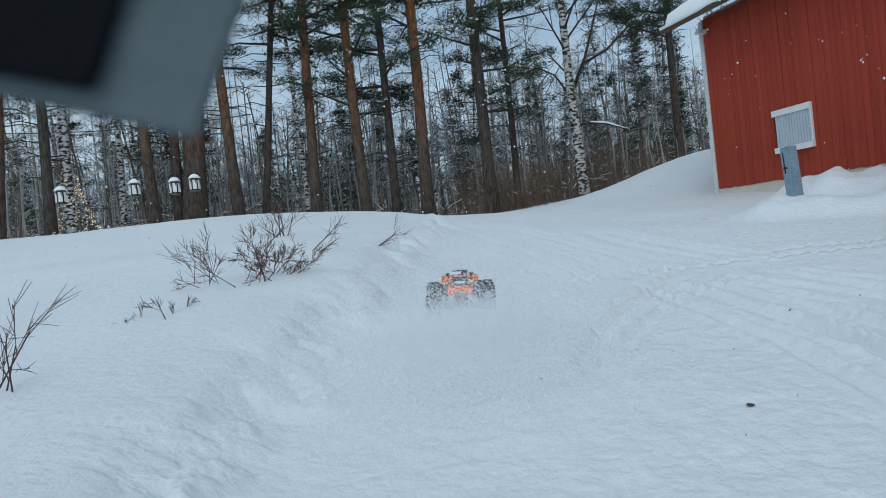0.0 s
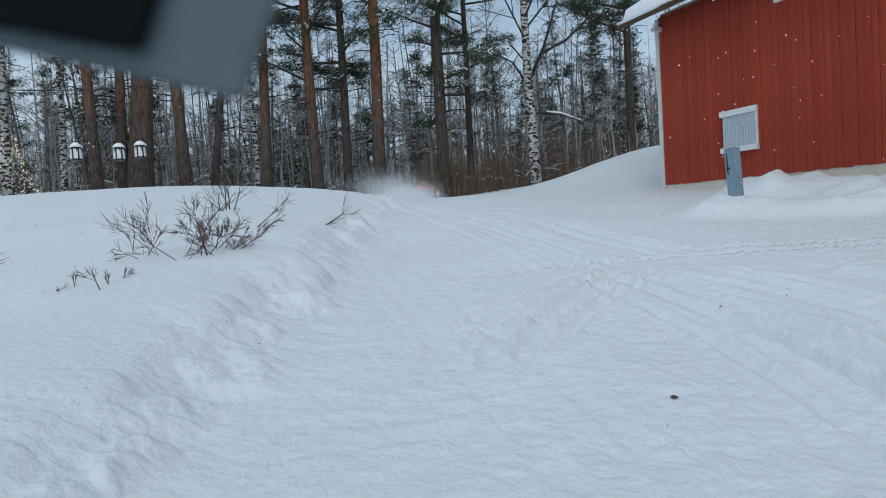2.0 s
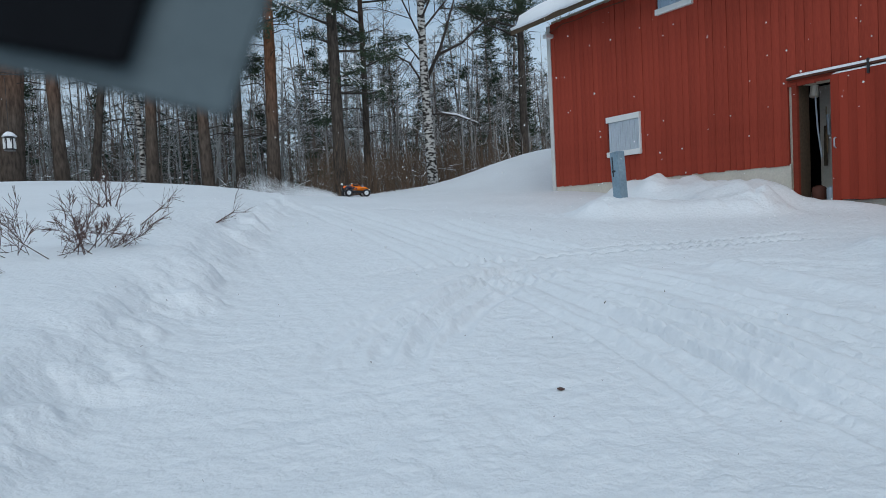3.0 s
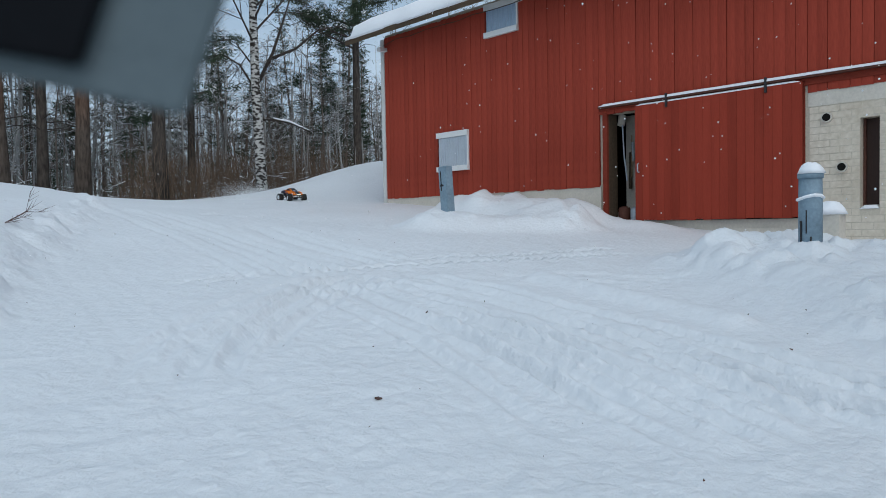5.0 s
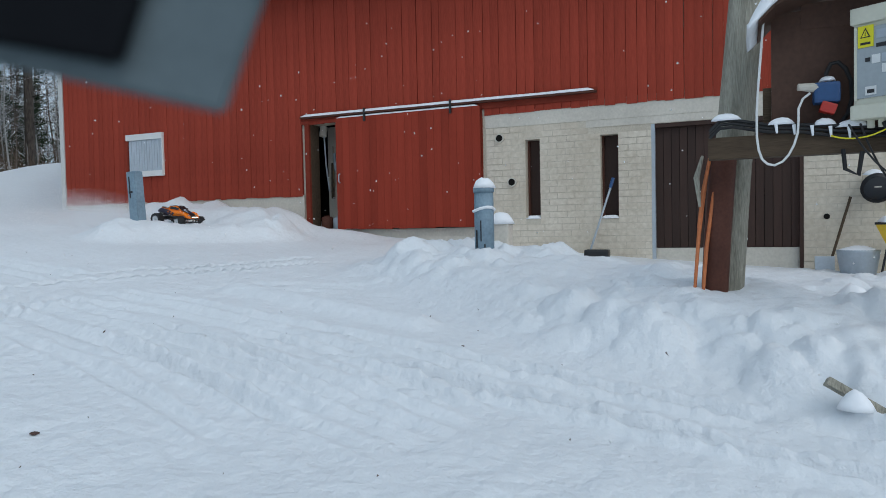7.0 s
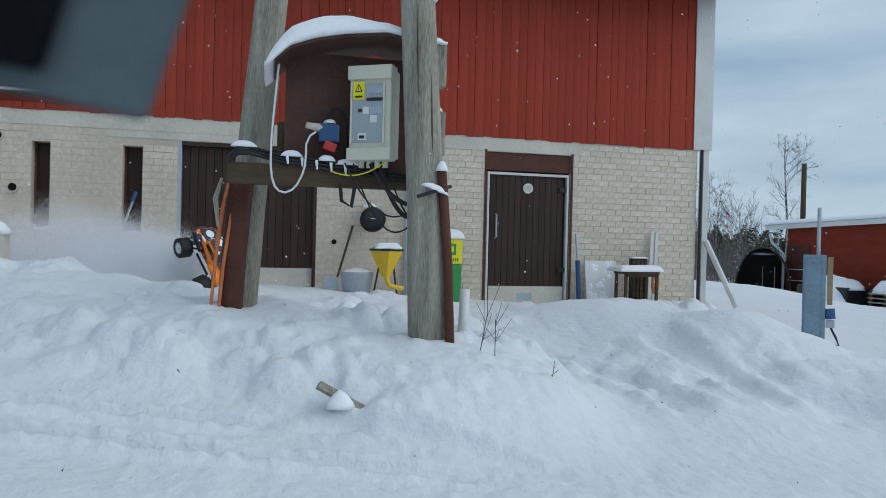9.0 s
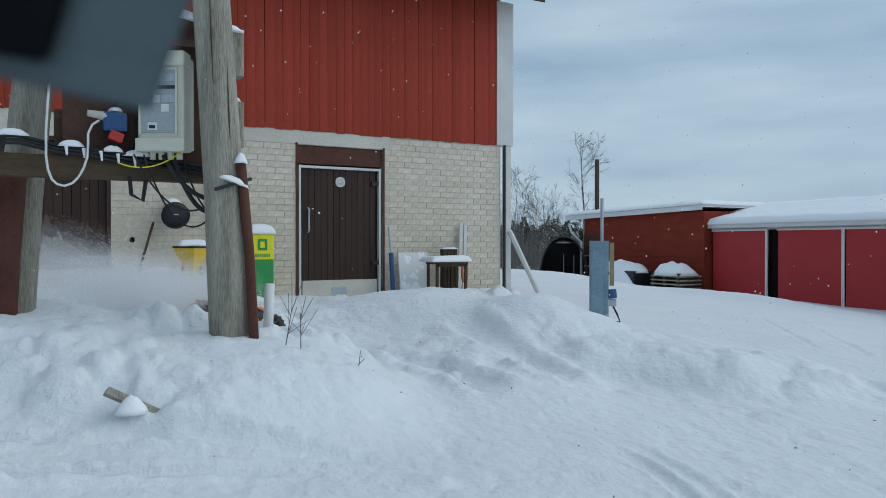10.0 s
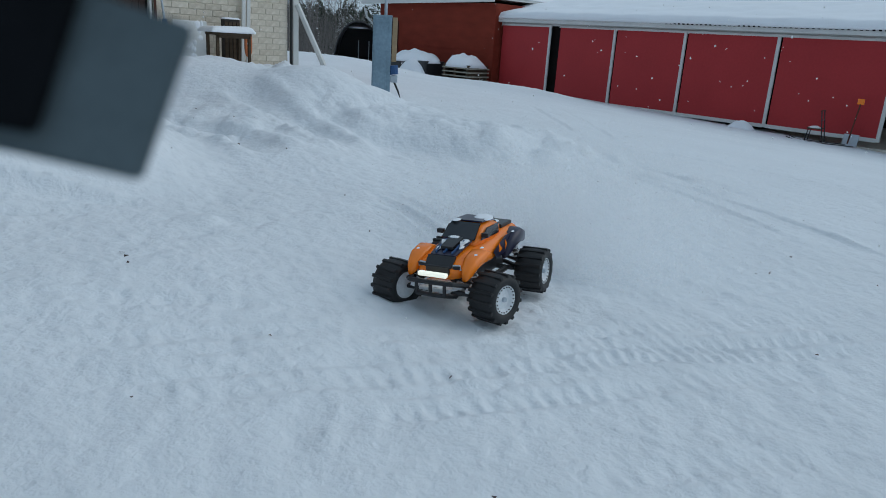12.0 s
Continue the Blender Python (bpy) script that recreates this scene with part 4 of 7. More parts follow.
# ---- the electric stand on two poles ----
def tri_prism(pts):
    bm = bmesh.new()
    v = [bm.verts.new(p) for p in pts]
    w = [bm.verts.new(q.co + Vector((0.0011, 0, 0))) for q in v]
    bm.faces.new(v), bm.faces.new(w[::-1])
    for i in range(3):
        bm.faces.new((v[i], v[(i + 1) % 3], w[(i + 1) % 3], w[i]))
    bmesh.ops.recalc_face_normals(bm, faces=bm.faces)
    return bm


def build_stand():
    s = thing("power_stand", 5.1, -0.4, 0.45, "electric cabinet stand on two weathered round poles", "power stand")

    def L(x, y, z):
        return (x - 5.1, y + 0.4, z - 0.45)
    part("pole", T([L(5.62, 0.31, 0.2), L(5.62, 0.22, 1.6), L(5.62, 0.13, 2.6), L(5.62, -0.01, 4.2)], [0.135, 0.13, 0.125, 0.115], 20), M_POLE, s, smooth=True)
    part("pole", T([L(4.72, -1.02, 0.2), L(4.74, -0.97, 1.6), L(4.77, -0.89, 2.96), L(4.79, -0.84, 4.2)], [0.138, 0.128, 0.118, 0.11], 20), M_POLE, s, smooth=True)
    part("steel_guard", T([L(5.50, 0.36, 0.3), L(5.47, 0.31, 1.2), L(5.46, 0.26, 1.87)], 0.09, 16), M_RUST, s, "rusty brown steel pipe guard", True)
    part("conduit", T([L(4.58, -1.14, 0.3), L(4.60, -1.10, 1.2), L(4.62, -1.05, 1.80)], 0.032, 10), M_RUST, s, "thin rusty conduit", True)
    board = part("back_board", B(*L(5.20, -0.92, 1.72), *L(5.24, -0.03, 2.62)), M_BOARD, s, "brown plywood back board")
    part("back_board", B(*L(5.195, -0.92, 2.50), *L(5.235, -0.20, 2.66)), M_BOARD, s)
    part("back_board", B(*L(5.245, -0.03, 1.84), *L(5.27, 0.02, 2.16)), M_BEAM, s)
    part("cross_beam", B(*L(5.08, -1.0, 1.70), *L(5.20, 0.35, 1.84)), M_BEAM, s, "dark timber beam")
    # bowed sheet roof
    bm = bmesh.new()
    prof = [(0.05, 2.49), (-0.05, 2.59), (-0.22, 2.655), (-0.42, 2.70), (-0.70, 2.735), (-1.06, 2.68)]
    low = [[bm.verts.new(L(x, y, z)) for y, z in prof] for x in (4.86, 5.42)]
    up = [[bm.verts.new(L(x, y, z + 0.02)) for y, z in prof] for x in (4.86, 5.42)]
    for k in range(5):
        bm.faces.new((low[0][k], low[1][k], low[1][k + 1], low[0][k + 1]))
        bm.faces.new((up[0][k], up[0][k + 1], up[1][k + 1], up[1][k]))
        for q in (0, 1):
            bm.faces.new((low[q][k], low[q][k + 1], up[q][k + 1], up[q][k]))
    for k in (0, 5):
        bm.faces.new((low[0][k], up[0][k], up[1][k], low[1][k]))
    bmesh.ops.recalc_face_normals(bm, faces=bm.faces)
    part("hood", bm, M_BOARD, s, "bowed dark sheet roof")
    bm = snow_slab(4.83, -1.08, 5.46, 0.10, 0, 0.15, 6, 14, 34, 0.03)
    for v in bm.verts:
        zz = np.interp(-v.co.y, [-0.10] + [-p[0] for p in prof], [2.43] + [p[1] for p in prof]) + 0.022
        dome = np.interp(-v.co.y, [-0.12, -0.04, 0.09, 0.29, 0.46, 0.65, 0.85, 1.1], [0.55, 0.8, 1.0, 1.12, 1.0, 0.62, 0.42, 0.3])
        v.co = Vector(L(v.co.x, v.co.y, zz + v.co.z * dome))
    bmesh.ops.recalc_face_normals(bm, faces=bm.faces)
    part("hood_snow", bm, M_SNOWCAP, s, "smooth cap of snow", True)
    # cabinet, turned towards the yard
    cab = new("cabinet")
    cab.parent = s
    cab.matrix_basis = pose(*L(5.0, -0.64, 1.90), 0, 0, -30)
    tagged(cab, "beige electric cabinet with grey window")
    part("case", B(-0.08, -0.155, 0.0, 0.10, 0.155, 0.62, None, 0.018), M_BOX, cab, "beige plastic case")
    part("rim", B(-0.105, -0.165, 0.54, 0.02, 0.165, 0.64, None, 0.015), M_BOX, cab)
    part("rim", B(-0.105, -0.165, -0.02, 0.02, 0.165, 0.07, None, 0.015), M_BOX, cab)
    part("window", B(-0.092, -0.100, 0.105, -0.081, 0.130, 0.515, None, 0.003), M_BOXGLASS, cab, "grey window")
    for yy in (-0.108, 0.134):
        part("window_frame", B(-0.096, yy - 0.007, 0.095, -0.081, yy + 0.007, 0.525), M_BOX, cab)
    part("warning_label", B(-0.099, 0.035, 0.40, -0.0935, 0.12, 0.525), M_LEMON, cab, "yellow warning label")
    tri = bmesh.new()
    v = [tri.verts.new(p) for p in ((-0.102, 0.105, 0.455), (-0.102, 0.05, 0.455), (-0.102, 0.0775, 0.512))]
    w = [tri.verts.new(q.co + Vector((0.0025, 0, 0))) for q in v]
    tri.faces.new(v), tri.faces.new(w[::-1])
    for i in range(3):
        tri.faces.new((v[i], v[(i + 1) % 3], w[(i + 1) % 3], w[i]))
    bmesh.ops.recalc_face_normals(tri, faces=tri.faces)
    part("warning_mark", tri, M_BLACKPL, cab)
    inner = tri_prism([(-0.1032, 0.096, 0.4605), (-0.1032, 0.059, 0.4605), (-0.1032, 0.0775, 0.499)])
    part("warning_mark", inner, M_LEMON, cab)
    part("warning_mark", B(-0.1045, 0.0755, 0.465, -0.1034, 0.0795, 0.487), M_BLACKPL, cab)
    part("warning_mark", B(-0.1015, 0.05, 0.415, -0.0992, 0.105, 0.428), M_BLACKPL, cab)
    for zz, y0, y1, mm in ((0.44, -0.1, 0.02, M_METAL), (0.39, -0.1, 0.02, M_BLACKPL), (0.30, -0.10, -0.01, M_METAL), (0.30, 0.0, 0.045, M_WHITE), (0.315, 0.055, 0.08, M_BLACKPL), (0.12, 0.02, 0.08, M_WHITE), (0.13, 0.03, 0.07, M_BLACKPL), (0.24, -0.06, -0.01, M_WHITE)):
        part("breaker", B(-0.097 if mm != M_BLACKPL else -0.0985, y0, zz, -0.092, y1, zz + (0.05 if mm != M_BLACKPL else 0.022)), mm, cab)
    for k in range(4):
        part("gland", T([(-0.02, -0.10 + 0.06 * k, -0.02), (-0.02, -0.10 + 0.06 * k, -0.065)], 0.02, 10), M_BOX, cab)
    # red and blue socket with its plug
    sock = new("socket")
    sock.parent = s
    sock.matrix_basis = pose(*L(5.14, -0.33, 1.99)) @ Matrix.Scale(0.98, 4)
    tagged(sock, "blue socket with red flap")
    part("socket_body", B(-0.10, -0.08, 0.02, 0.03, 0.07, 0.15, None, 0.02), M_BLUE, sock)
    part("socket_flap", B(-0.11, -0.06, -0.04, -0.02, 0.03, 0.025, pose(0, 0, 0, 20), 0.01), M_REDPL, sock, "red flap")
    part("socket_plug", T([(-0.07, 0.05, 0.12), (-0.09, 0.16, 0.13)], [0.032, 0.022], 10), M_CONC, sock)
    part("snow_cover", mound(0.06, 0.05, 0.03, 3, flat=4), M_SNOWCAP, sock, "", True).matrix_basis = pose(-0.03, -0.01, 0.16)
    part("plug_cable", T([L(5.02, y, z) for y, z in ((0.02, 2.53), (0.035, 2.34), (0.05, 2.15), (0.06, 1.98), (0.06, 1.82), (0.05, 1.74), (0.03, 1.68), (0.0, 1.65), (-0.04, 1.64), (-0.085, 1.66), (-0.12, 1.70), (-0.15, 1.76), (-0.17, 1.83), (-0.175, 1.91), (-0.175, 1.98), (-0.2, 2.04), (-0.24, 2.07))], 0.0075, 8), M_WHITE, s, "white cable loop")
    part("cable", T([L(5.12, y, z) for y, z in ((-0.33, 2.11), (-0.335, 2.20), (-0.36, 2.255), (-0.40, 2.26), (-0.44, 2.22), (-0.47, 2.14), (-0.475, 2.03), (-0.45, 1.94), (-0.41, 1.88), (-0.36, 1.86))], 0.013, 8), M_BLACK, s)
    for k in range(3):
        part("cable", T([L(5.06, y, z - 0.022 * k) for y, z in ((0.34, 1.88), (0.28, 1.94), (0.2, 1.945), (0.0, 1.90), (-0.2, 1.885), (-0.4, 1.865 - 0.01 * k), (-0.6, 1.84), (-0.95, 1.80))], 0.011, 7), M_BLACK, s)
    for k, (y0, z1, drop, r) in enumerate(((-0.62, 1.58, 0.10, 0.016), (-0.68, 1.52, 0.16, 0.016), (-0.44, 1.60, 0.22, 0.006), (-0.50, 1.55, 0.30, 0.006), (-0.74, 1.46, 0.12, 0.006))):
        part("cable", T(sag(L(4.98, y0, 1.86), L(4.74, -0.95, z1), drop, 16), r, 7), M_BLACK, s)
    part("cable", T(sag(L(5.0, -0.35, 1.80), L(4.9, -0.72, 1.88), 0.06), 0.0045, 6), M_LEMON, s, "yellow-green earth cable")
    part("cable", T([L(5.06, -0.42, 1.72), L(5.05, -0.43, 1.60), L(5.05, -0.50, 1.56), L(5.05, -0.52, 1.70)], 0.014, 6), M_BLACK, s)
    for k, (yy, zz) in enumerate(((0.24, 1.945), (-0.08, 1.895), (-0.32, 1.875), (-0.47, 1.855))):
        o = part("cable_snow", mound(0.028, 0.095 - 0.016 * (k % 3), 0.042, k, flat=3), M_SNOWCAP, s, "", True)
        o.matrix_basis = pose(*L(5.06, yy, zz))
    for zz in (2.60, 2.12):
        o = part("junction_box", B(-0.06, -0.062, -0.19, 0.06, 0.05, 0.12, None, 0.012), M_POLE, s, "small grey box on the pole")
        o.matrix_basis = pose(*L(4.90, -1.06, zz))
        o = part("box_snow", mound(0.075, 0.055, 0.045, zz), M_SNOWCAP, s, "", True)
        o.matrix_basis = pose(*L(4.90, -1.06, zz + 0.12))
    for k in range(5):
        # frozen drips under the snow on the cables
        part("cable_snow", T([L(5.045, -0.05 - 0.1 * k, 1.90 - 0.012 * k), L(5.04, -0.055 - 0.1 * k, 1.84 - 0.014 * k)], [0.012, 0.006], 6), M_SNOWCAP, s)
    part("conduit_snow", mound(0.045, 0.045, 0.07, 3), M_SNOWCAP, s, "", True).matrix_basis = pose(*L(4.62, -1.05, 1.795))
    part("clamp_snow", mound(0.03, 0.10, 0.04, 5, flat=3), M_SNOWCAP, s, "", True).matrix_basis = pose(*L(4.60, -1.00, 1.665), 20, 0, 0)
    for z0, dy in ((2.95, -0.075), (1.35, -0.07), (0.95, -0.08)):
        part("pole_snow", mound(0.05, 0.02, 0.05, z0), M_SNOWCAP, s, "", True).matrix_basis = pose(*L(4.70, -0.99 + dy + 0.025 * z0, z0))
    for y0, z0, ln in ((-0.93, 1.05, 0.5), (-0.99, 1.75, 0.7), (-0.88, 2.3, 0.6)):
        part("pole_crack", T([L(4.63, y0, z0), L(4.632, y0 + 0.012, z0 + ln * 0.5), L(4.65, y0 + 0.02, z0 + ln)], [0.002, 0.006, 0.002], 5), M_BEAM, s)
    part("cable_clamp", T([L(4.60, -0.88, 1.62), L(4.58, -1.0, 1.66), L(4.64, -1.12, 1.70)], 0.012, 6), M_BLACKPL, s)
    # orange straps and dirty rope on the far pole
    for k, (dy, z0, z1) in enumerate(((0.40, 1.75, 1.25), (0.43, 1.6, 0.8), (0.38, 1.5, 0.72))):
        part("strap", T([L(5.40, dy - 0.05, z0), L(5.38, dy, (z0 + z1) / 2), L(5.37, dy + 0.03, z1)], [0.012, 0.014, 0.011], 6), M_ORANGESTRAP, s, "faded orange strap")
    part("rope", T([L(5.36, 0.40, 1.75), L(5.34, 0.44, 1.6), L(5.36, 0.42, 1.4)], [0.010, 0.020, 0.009], 8), M_POLE, s)


build_stand()


# ---- things along the barn wall ----
def build_wall_things():
    zb = lambda x, y: hz(x, y)
    t = thing("bin", 10.62, -2.62, zb(10.6, -2.62) - 0.05, "yellow and green plastic bin with snow on its lid", "bin")
    part("lower_body", B(-0.16, -0.17, 0, 0.16, 0.17, 0.62, None, 0.02), M_GREEN, t, "green lower part")
    part("upper_body", B(-0.165, -0.175, 0.622, 0.165, 0.175, 1.0, None, 0.015), M_LEMON, t, "bright yellow upper part")
    part("emblem", B(-0.172, -0.07, 0.76, -0.1655, 0.07, 0.93, None, 0.004), M_GREEN, t, "green emblem plate")
    part("emblem_mark", B(-0.176, -0.03, 0.80, -0.1725, 0.035, 0.89), M_LEMON, t)
    for k in range(8):
        part("letter_bar", B(-0.169, 0.12 - k * 0.033, 0.66, -0.1655, 0.14 - k * 0.033, 0.71), M_GREEN, t)
    o = part("lid_snow", snow_slab(-0.18, -0.19, 0.18, 0.19, 1.0, 0.16, 3, 10, 10, 0.01), M_SNOWCAP, t, "block of snow", True)
    t = thing("spreader", 10.2, -1.58, zb(10.2, -1.58) - 0.04, "yellow cone spreader with snow on top", "spreader")
    part("hopper", T([(0, 0, 0.30), (0, 0, 0.34), (0, 0, 0.66), (0, 0, 0.70)], [0.06, 0.08, 0.23, 0.235], 4), M_YELLOW, t, "yellow hopper").rotation_euler = (0, 0, radians(45))
    part("rim", T([(0, 0, 0.685), (0, 0, 0.715)], 0.25, 4), M_BLACKPL, t).rotation_euler = (0, 0, radians(45))
    part("hopper_snow", snow_slab(-0.18, -0.19, 0.18, 0.19, 0.712, 0.09, 4, 8, 8, 0.0), M_SNOWCAP, t, "", True)
    part("spout", T([(-0.02, 0, 0.30), (-0.05, -0.05, 0.18), (-0.05, -0.25, 0.14)], 0.035, 8), M_YELLOW, t)
    for yy in (-0.18, 0.18):
        part("leg", T([(0.05, yy, 0), (0, yy * 0.6, 0.45)], 0.015, 6), M_BLACKPL, t)
    part("base_bar", T([(-0.1, -0.25, 0.02), (-0.1, 0.2, 0.02)], 0.018, 6), M_BLACKPL, t)
    t = thing("bucket", 10.4, -1.18, zb(10.4, -1.18) - 0.06, "pale frosted plastic tub", "tub")
    part("tub", T([(0, 0, 0), (0, 0, 0.02), (0, 0, 0.36), (0, 0, 0.38)], [0.17, 0.19, 0.245, 0.25], 20), M_METAL, t, smooth=True)
    part("tub_snow", mound(0.235, 0.235, 0.06, 7), M_SNOWCAP, t, "", True).matrix_basis = pose(0, 0, 0.375)
    t = thing("shovel", 10.95, -1.02, zb(10.9, -1.0) - 0.05, "worn shovel leaning on the brick wall", "shovel")
    part("handle", T([(-0.05, 0.12, 0.1), (0.14, -0.16, 1.05)], 0.018), M_BEAM, t)
    part("blade", B(-0.02, -0.12, 0, 0.0, 0.12, 0.26, pose(-0.1, 0.17, 0, 0, 12, 0), 0.008), M_METAL, t)
    t = thing("hanging_lamp", 11.0, -1.45, 1.72, "black lamp head hung on the wall with snow", "lamp")
    part("shade", T([(0.15, 0, 0.03), (0.0, 0, 0.02), (-0.16, 0, -0.03), (-0.22, 0, -0.05)], [0.06, 0.13, 0.19, 0.20], 18), M_BLACKPL, t, smooth=True)
    part("bulb_glass", T([(-0.215, 0, -0.048), (-0.235, 0, -0.055)], 0.16, 18), M_GLASS, t)
    part("lamp_tag", B(-0.245, -0.04, -0.04, -0.237, 0.04, 0.03), M_CONC, t)
    part("shade_snow", mound(0.14, 0.13, 0.07, 3), M_SNOWCAP, t, "", True).matrix_basis = pose(-0.05, 0.02, 0.14, 0, -8, 0)
    part("wall_arm", T([(0.15, 0, 0.03), (0.17, 0, 0.04)], 0.05), M_BLACKPL, t)
    t = thing("pipe", 11.08, -2.02, zb(11.0, -2.0), "grey pipe up the brick wall", "pipe")
    part("tube", T([(0, 0, 0), (0, 0, 1.9)], 0.03), M_METAL, t)
    t = thing("blue_pole", 10.85, -4.90, zb(10.85, -4.85) - 0.06, "blue snow scoop handle leaning by the door", "tool")
    part("lower_handle", T([(0.0, -0.02, 0), (0.06, 0.0, 0.84)], 0.042), M_BLUE, t)
    part("upper_handle", T([(0.06, 0.0, 0.84), (0.12, 0.02, 1.28)], 0.018), M_METAL, t)
    t = thing("panel", 10.86, -5.33, zb(10.86, -5.33) - 0.05, "frosted white panel leaning on the wall", "panel")
    part("sheet", B(-0.02, -0.30, 0, 0.02, 0.27, 0.84, pose(0, 0, 0, 0, 10, 0), 0.01), M_WHITE, t)
    for k in range(26):
        rr = random.Random(k)
        o = part("frost_patch", mound(rr.uniform(0.03, 0.08), rr.uniform(0.02, 0.05), 0.010, k, 10, 3), M_SNOWCAP, t)
        o.matrix_basis = pose(0, 0, 0, 0, 10, 0) @ pose(-0.021, rr.uniform(-0.22, 0.22), rr.uniform(0.08, 0.78), 0, -90, 0)
    t = thing("table", 10.4, -5.70, zb(10.4, -5.7) - 0.02, "small dark table with a thick pad of snow", "table")
    zt = 0.98 - (zb(10.4, -5.7) - 0.02)
    part("tabletop", B(-0.20, -0.30, zt - 0.06, 0.20, 0.30, zt - 0.02, None, 0.006), M_BEAM, t)
    part("apron", B(-0.18, -0.28, zt - 0.10, -0.15, 0.28, zt - 0.06), M_BEAM, t)
    for xx in (-0.16, 0.16):
        for yy in (-0.27, 0.27):
            part("leg", B(xx - 0.02, yy - 0.02, -0.05, xx + 0.02, yy + 0.02, zt - 0.06), M_BEAM, t)
    part("table_snow", snow_slab(-0.22, -0.31, 0.22, 0.38, zt - 0.02, 0.10, 4, 14, 18, 0.04), M_SNOWCAP, t, "", True)
    t = thing("coiled_hose", 10.5, -6.1, 0.62, "orange ribbed hose hanging at the table", "hose")
    for k in range(7):
        part("loop", T([(0, 0.05 * math.cos(a), 0.02 * k + 0.14 * math.sin(a) + 0.12) for a in [i * 0.52 for i in range(13)]], 0.02, 6), M_ORANGESTRAP, t)
    t = thing("boards", 10.95, -6.2, zb(10.9, -6.2) - 0.1, "two pale boards leaning on the wall", "boards")
    for k in (0, 1):
        part("board_plank", B(-0.015, -0.03, 0, 0.015, 0.03, 1.35 - 0.03 * k, pose(0.03, -0.09 * k - 0.06, 0, 4, 4, 0)), M_TRIM, t)
    t = thing("crate", 10.8, -5.95, zb(10.8, -5.95), "narrow dark crate behind the table", "crate")
    part("crate_body", B(-0.05, -0.14, 0, 0.05, 0.14, 0.80), M_LIMB, t)
    for k in range(4):
        part("slat", B(-0.07, -0.13 + k * 0.07, 0.05, -0.051, -0.08 + k * 0.07, 0.76), M_BEAM, t)
    part("crate_snow", snow_slab(-0.06, -0.15, 0.06, 0.15, 0.80, 0.03, 4, 8, 8, 0.0), M_SNOWCAP, t, "", True)
    # scoop lying at the second slot
    t = thing("push_scoop", 10.85, 2.25, zb(10.85, 2.25) - 0.02, "black snow pusher with a pale handle, leaning", "tool")
    part("scoop", B(-0.12, -0.25, 0, 0.06, 0.12, 0.12, None, 0.03), M_BLACKPL, t)
    part("scoop_handle", T([(0.0, 0.05, 0.08), (0.24, -0.27, 1.18)], 0.016), M_METAL, t, "pale metal handle")
    part("grip", T([(0.21, -0.23, 1.05), (0.24, -0.27, 1.2)], 0.026), M_BLUE, t)
    # things inside the open doorway
    for yy, zz, rr, hh, mm, lab in ((7.26, 1.27, 0.11, 0.24, M_RUST, "rusty metal can in the doorway"), (7.04, 1.27, 0.085, 0.22, M_METAL, "dented grey metal can in the doorway")):
        t = thing("can", 11.35, yy, zz - 0.001, lab, "can")
        part("drum", T([(0, 0, 0), (0, 0, 0.02), (0, 0, hh - 0.03), (0, 0, hh)], [rr * 0.95, rr, rr, rr * 0.8], 16), mm, t, smooth=True)
        part("lid", T([(0, 0, hh), (0, 0, hh + 0.02)], rr * 0.5, 12), mm, t)
    t = thing("threshold", 11.42, 5.8, 0.6, "worn concrete threshold under the sliding door", "step")
    part("slab", B(-0.25, -1.7, 0, 0.6, 1.72, 0.66), M_CONC, t)
    t = thing("tool_rack", 11.72, 7.0, 1.30, "wall of hanging tools and chains in the dark", "tool rack")
    part("rack_board", B(0.25, -0.8, 0, 0.3, 0.6, 1.95), M_CONC, t)
    rr = random.Random(7)
    for k in range(16):
        yy = rr.uniform(-0.6, 0.5)
        z1 = rr.uniform(1.2, 1.85)
        part("hanging_tool", T([(0.18, yy, z1), (0.17, yy + rr.uniform(-0.05, 0.05), z1 - rr.uniform(0.25, 0.8))], rr.uniform(0.01, 0.035), 6), rr.choice((M_METAL, M_WOOD, M_BEAM, M_TRIM, M_RUST)), t)
    part("chain", T([(-0.2, 0.40, 1.85), (-0.18, 0.38, 1.2), (-0.16, 0.33, 0.7)], 0.014, 6), M_METAL, t, "pale hanging chain")
    part("reel", T([(-0.2, 0.42, 1.72), (-0.16, 0.42, 1.90)], 0.07, 10), M_CONC, t)
    # plank half buried at the bank's foot
    t = thing("plank", 3.93, -0.37, hz(3.93, -0.37), "broken grey plank sticking out of the bank", "plank")
    part("plank_body", B(-0.035, -0.19, -0.02, 0.035, 0.17, 0.02, pose(0, 0, 0.03, 32, 20, 8), 0.004), M_POLE, t)
    part("plank_snow", mound(0.07, 0.08, 0.09, 4), M_SNOWCAP, t, "", True).matrix_basis = pose(-0.05, 0.03, 0.0)
    t = thing("marker_pipe", 4.85, -1.28, hz(4.85, -1.28) - 0.05, "short white plastic pipe in the snow", "pipe")
    part("tube", T([(0, 0, 0), (0.02, -0.02, 0.36)], 0.035, 12), M_WHITE, t, smooth=True)
    t = thing("snowball", 6.3, -0.62, hz(6.3, -0.62) - 0.06, "rounded lump of snow behind the bank", "snow lump")
    part("lump", mound(0.17, 0.17, 0.24, 3, flat=2.5), M_SNOWCAP, t, smooth=True)


build_wall_things()


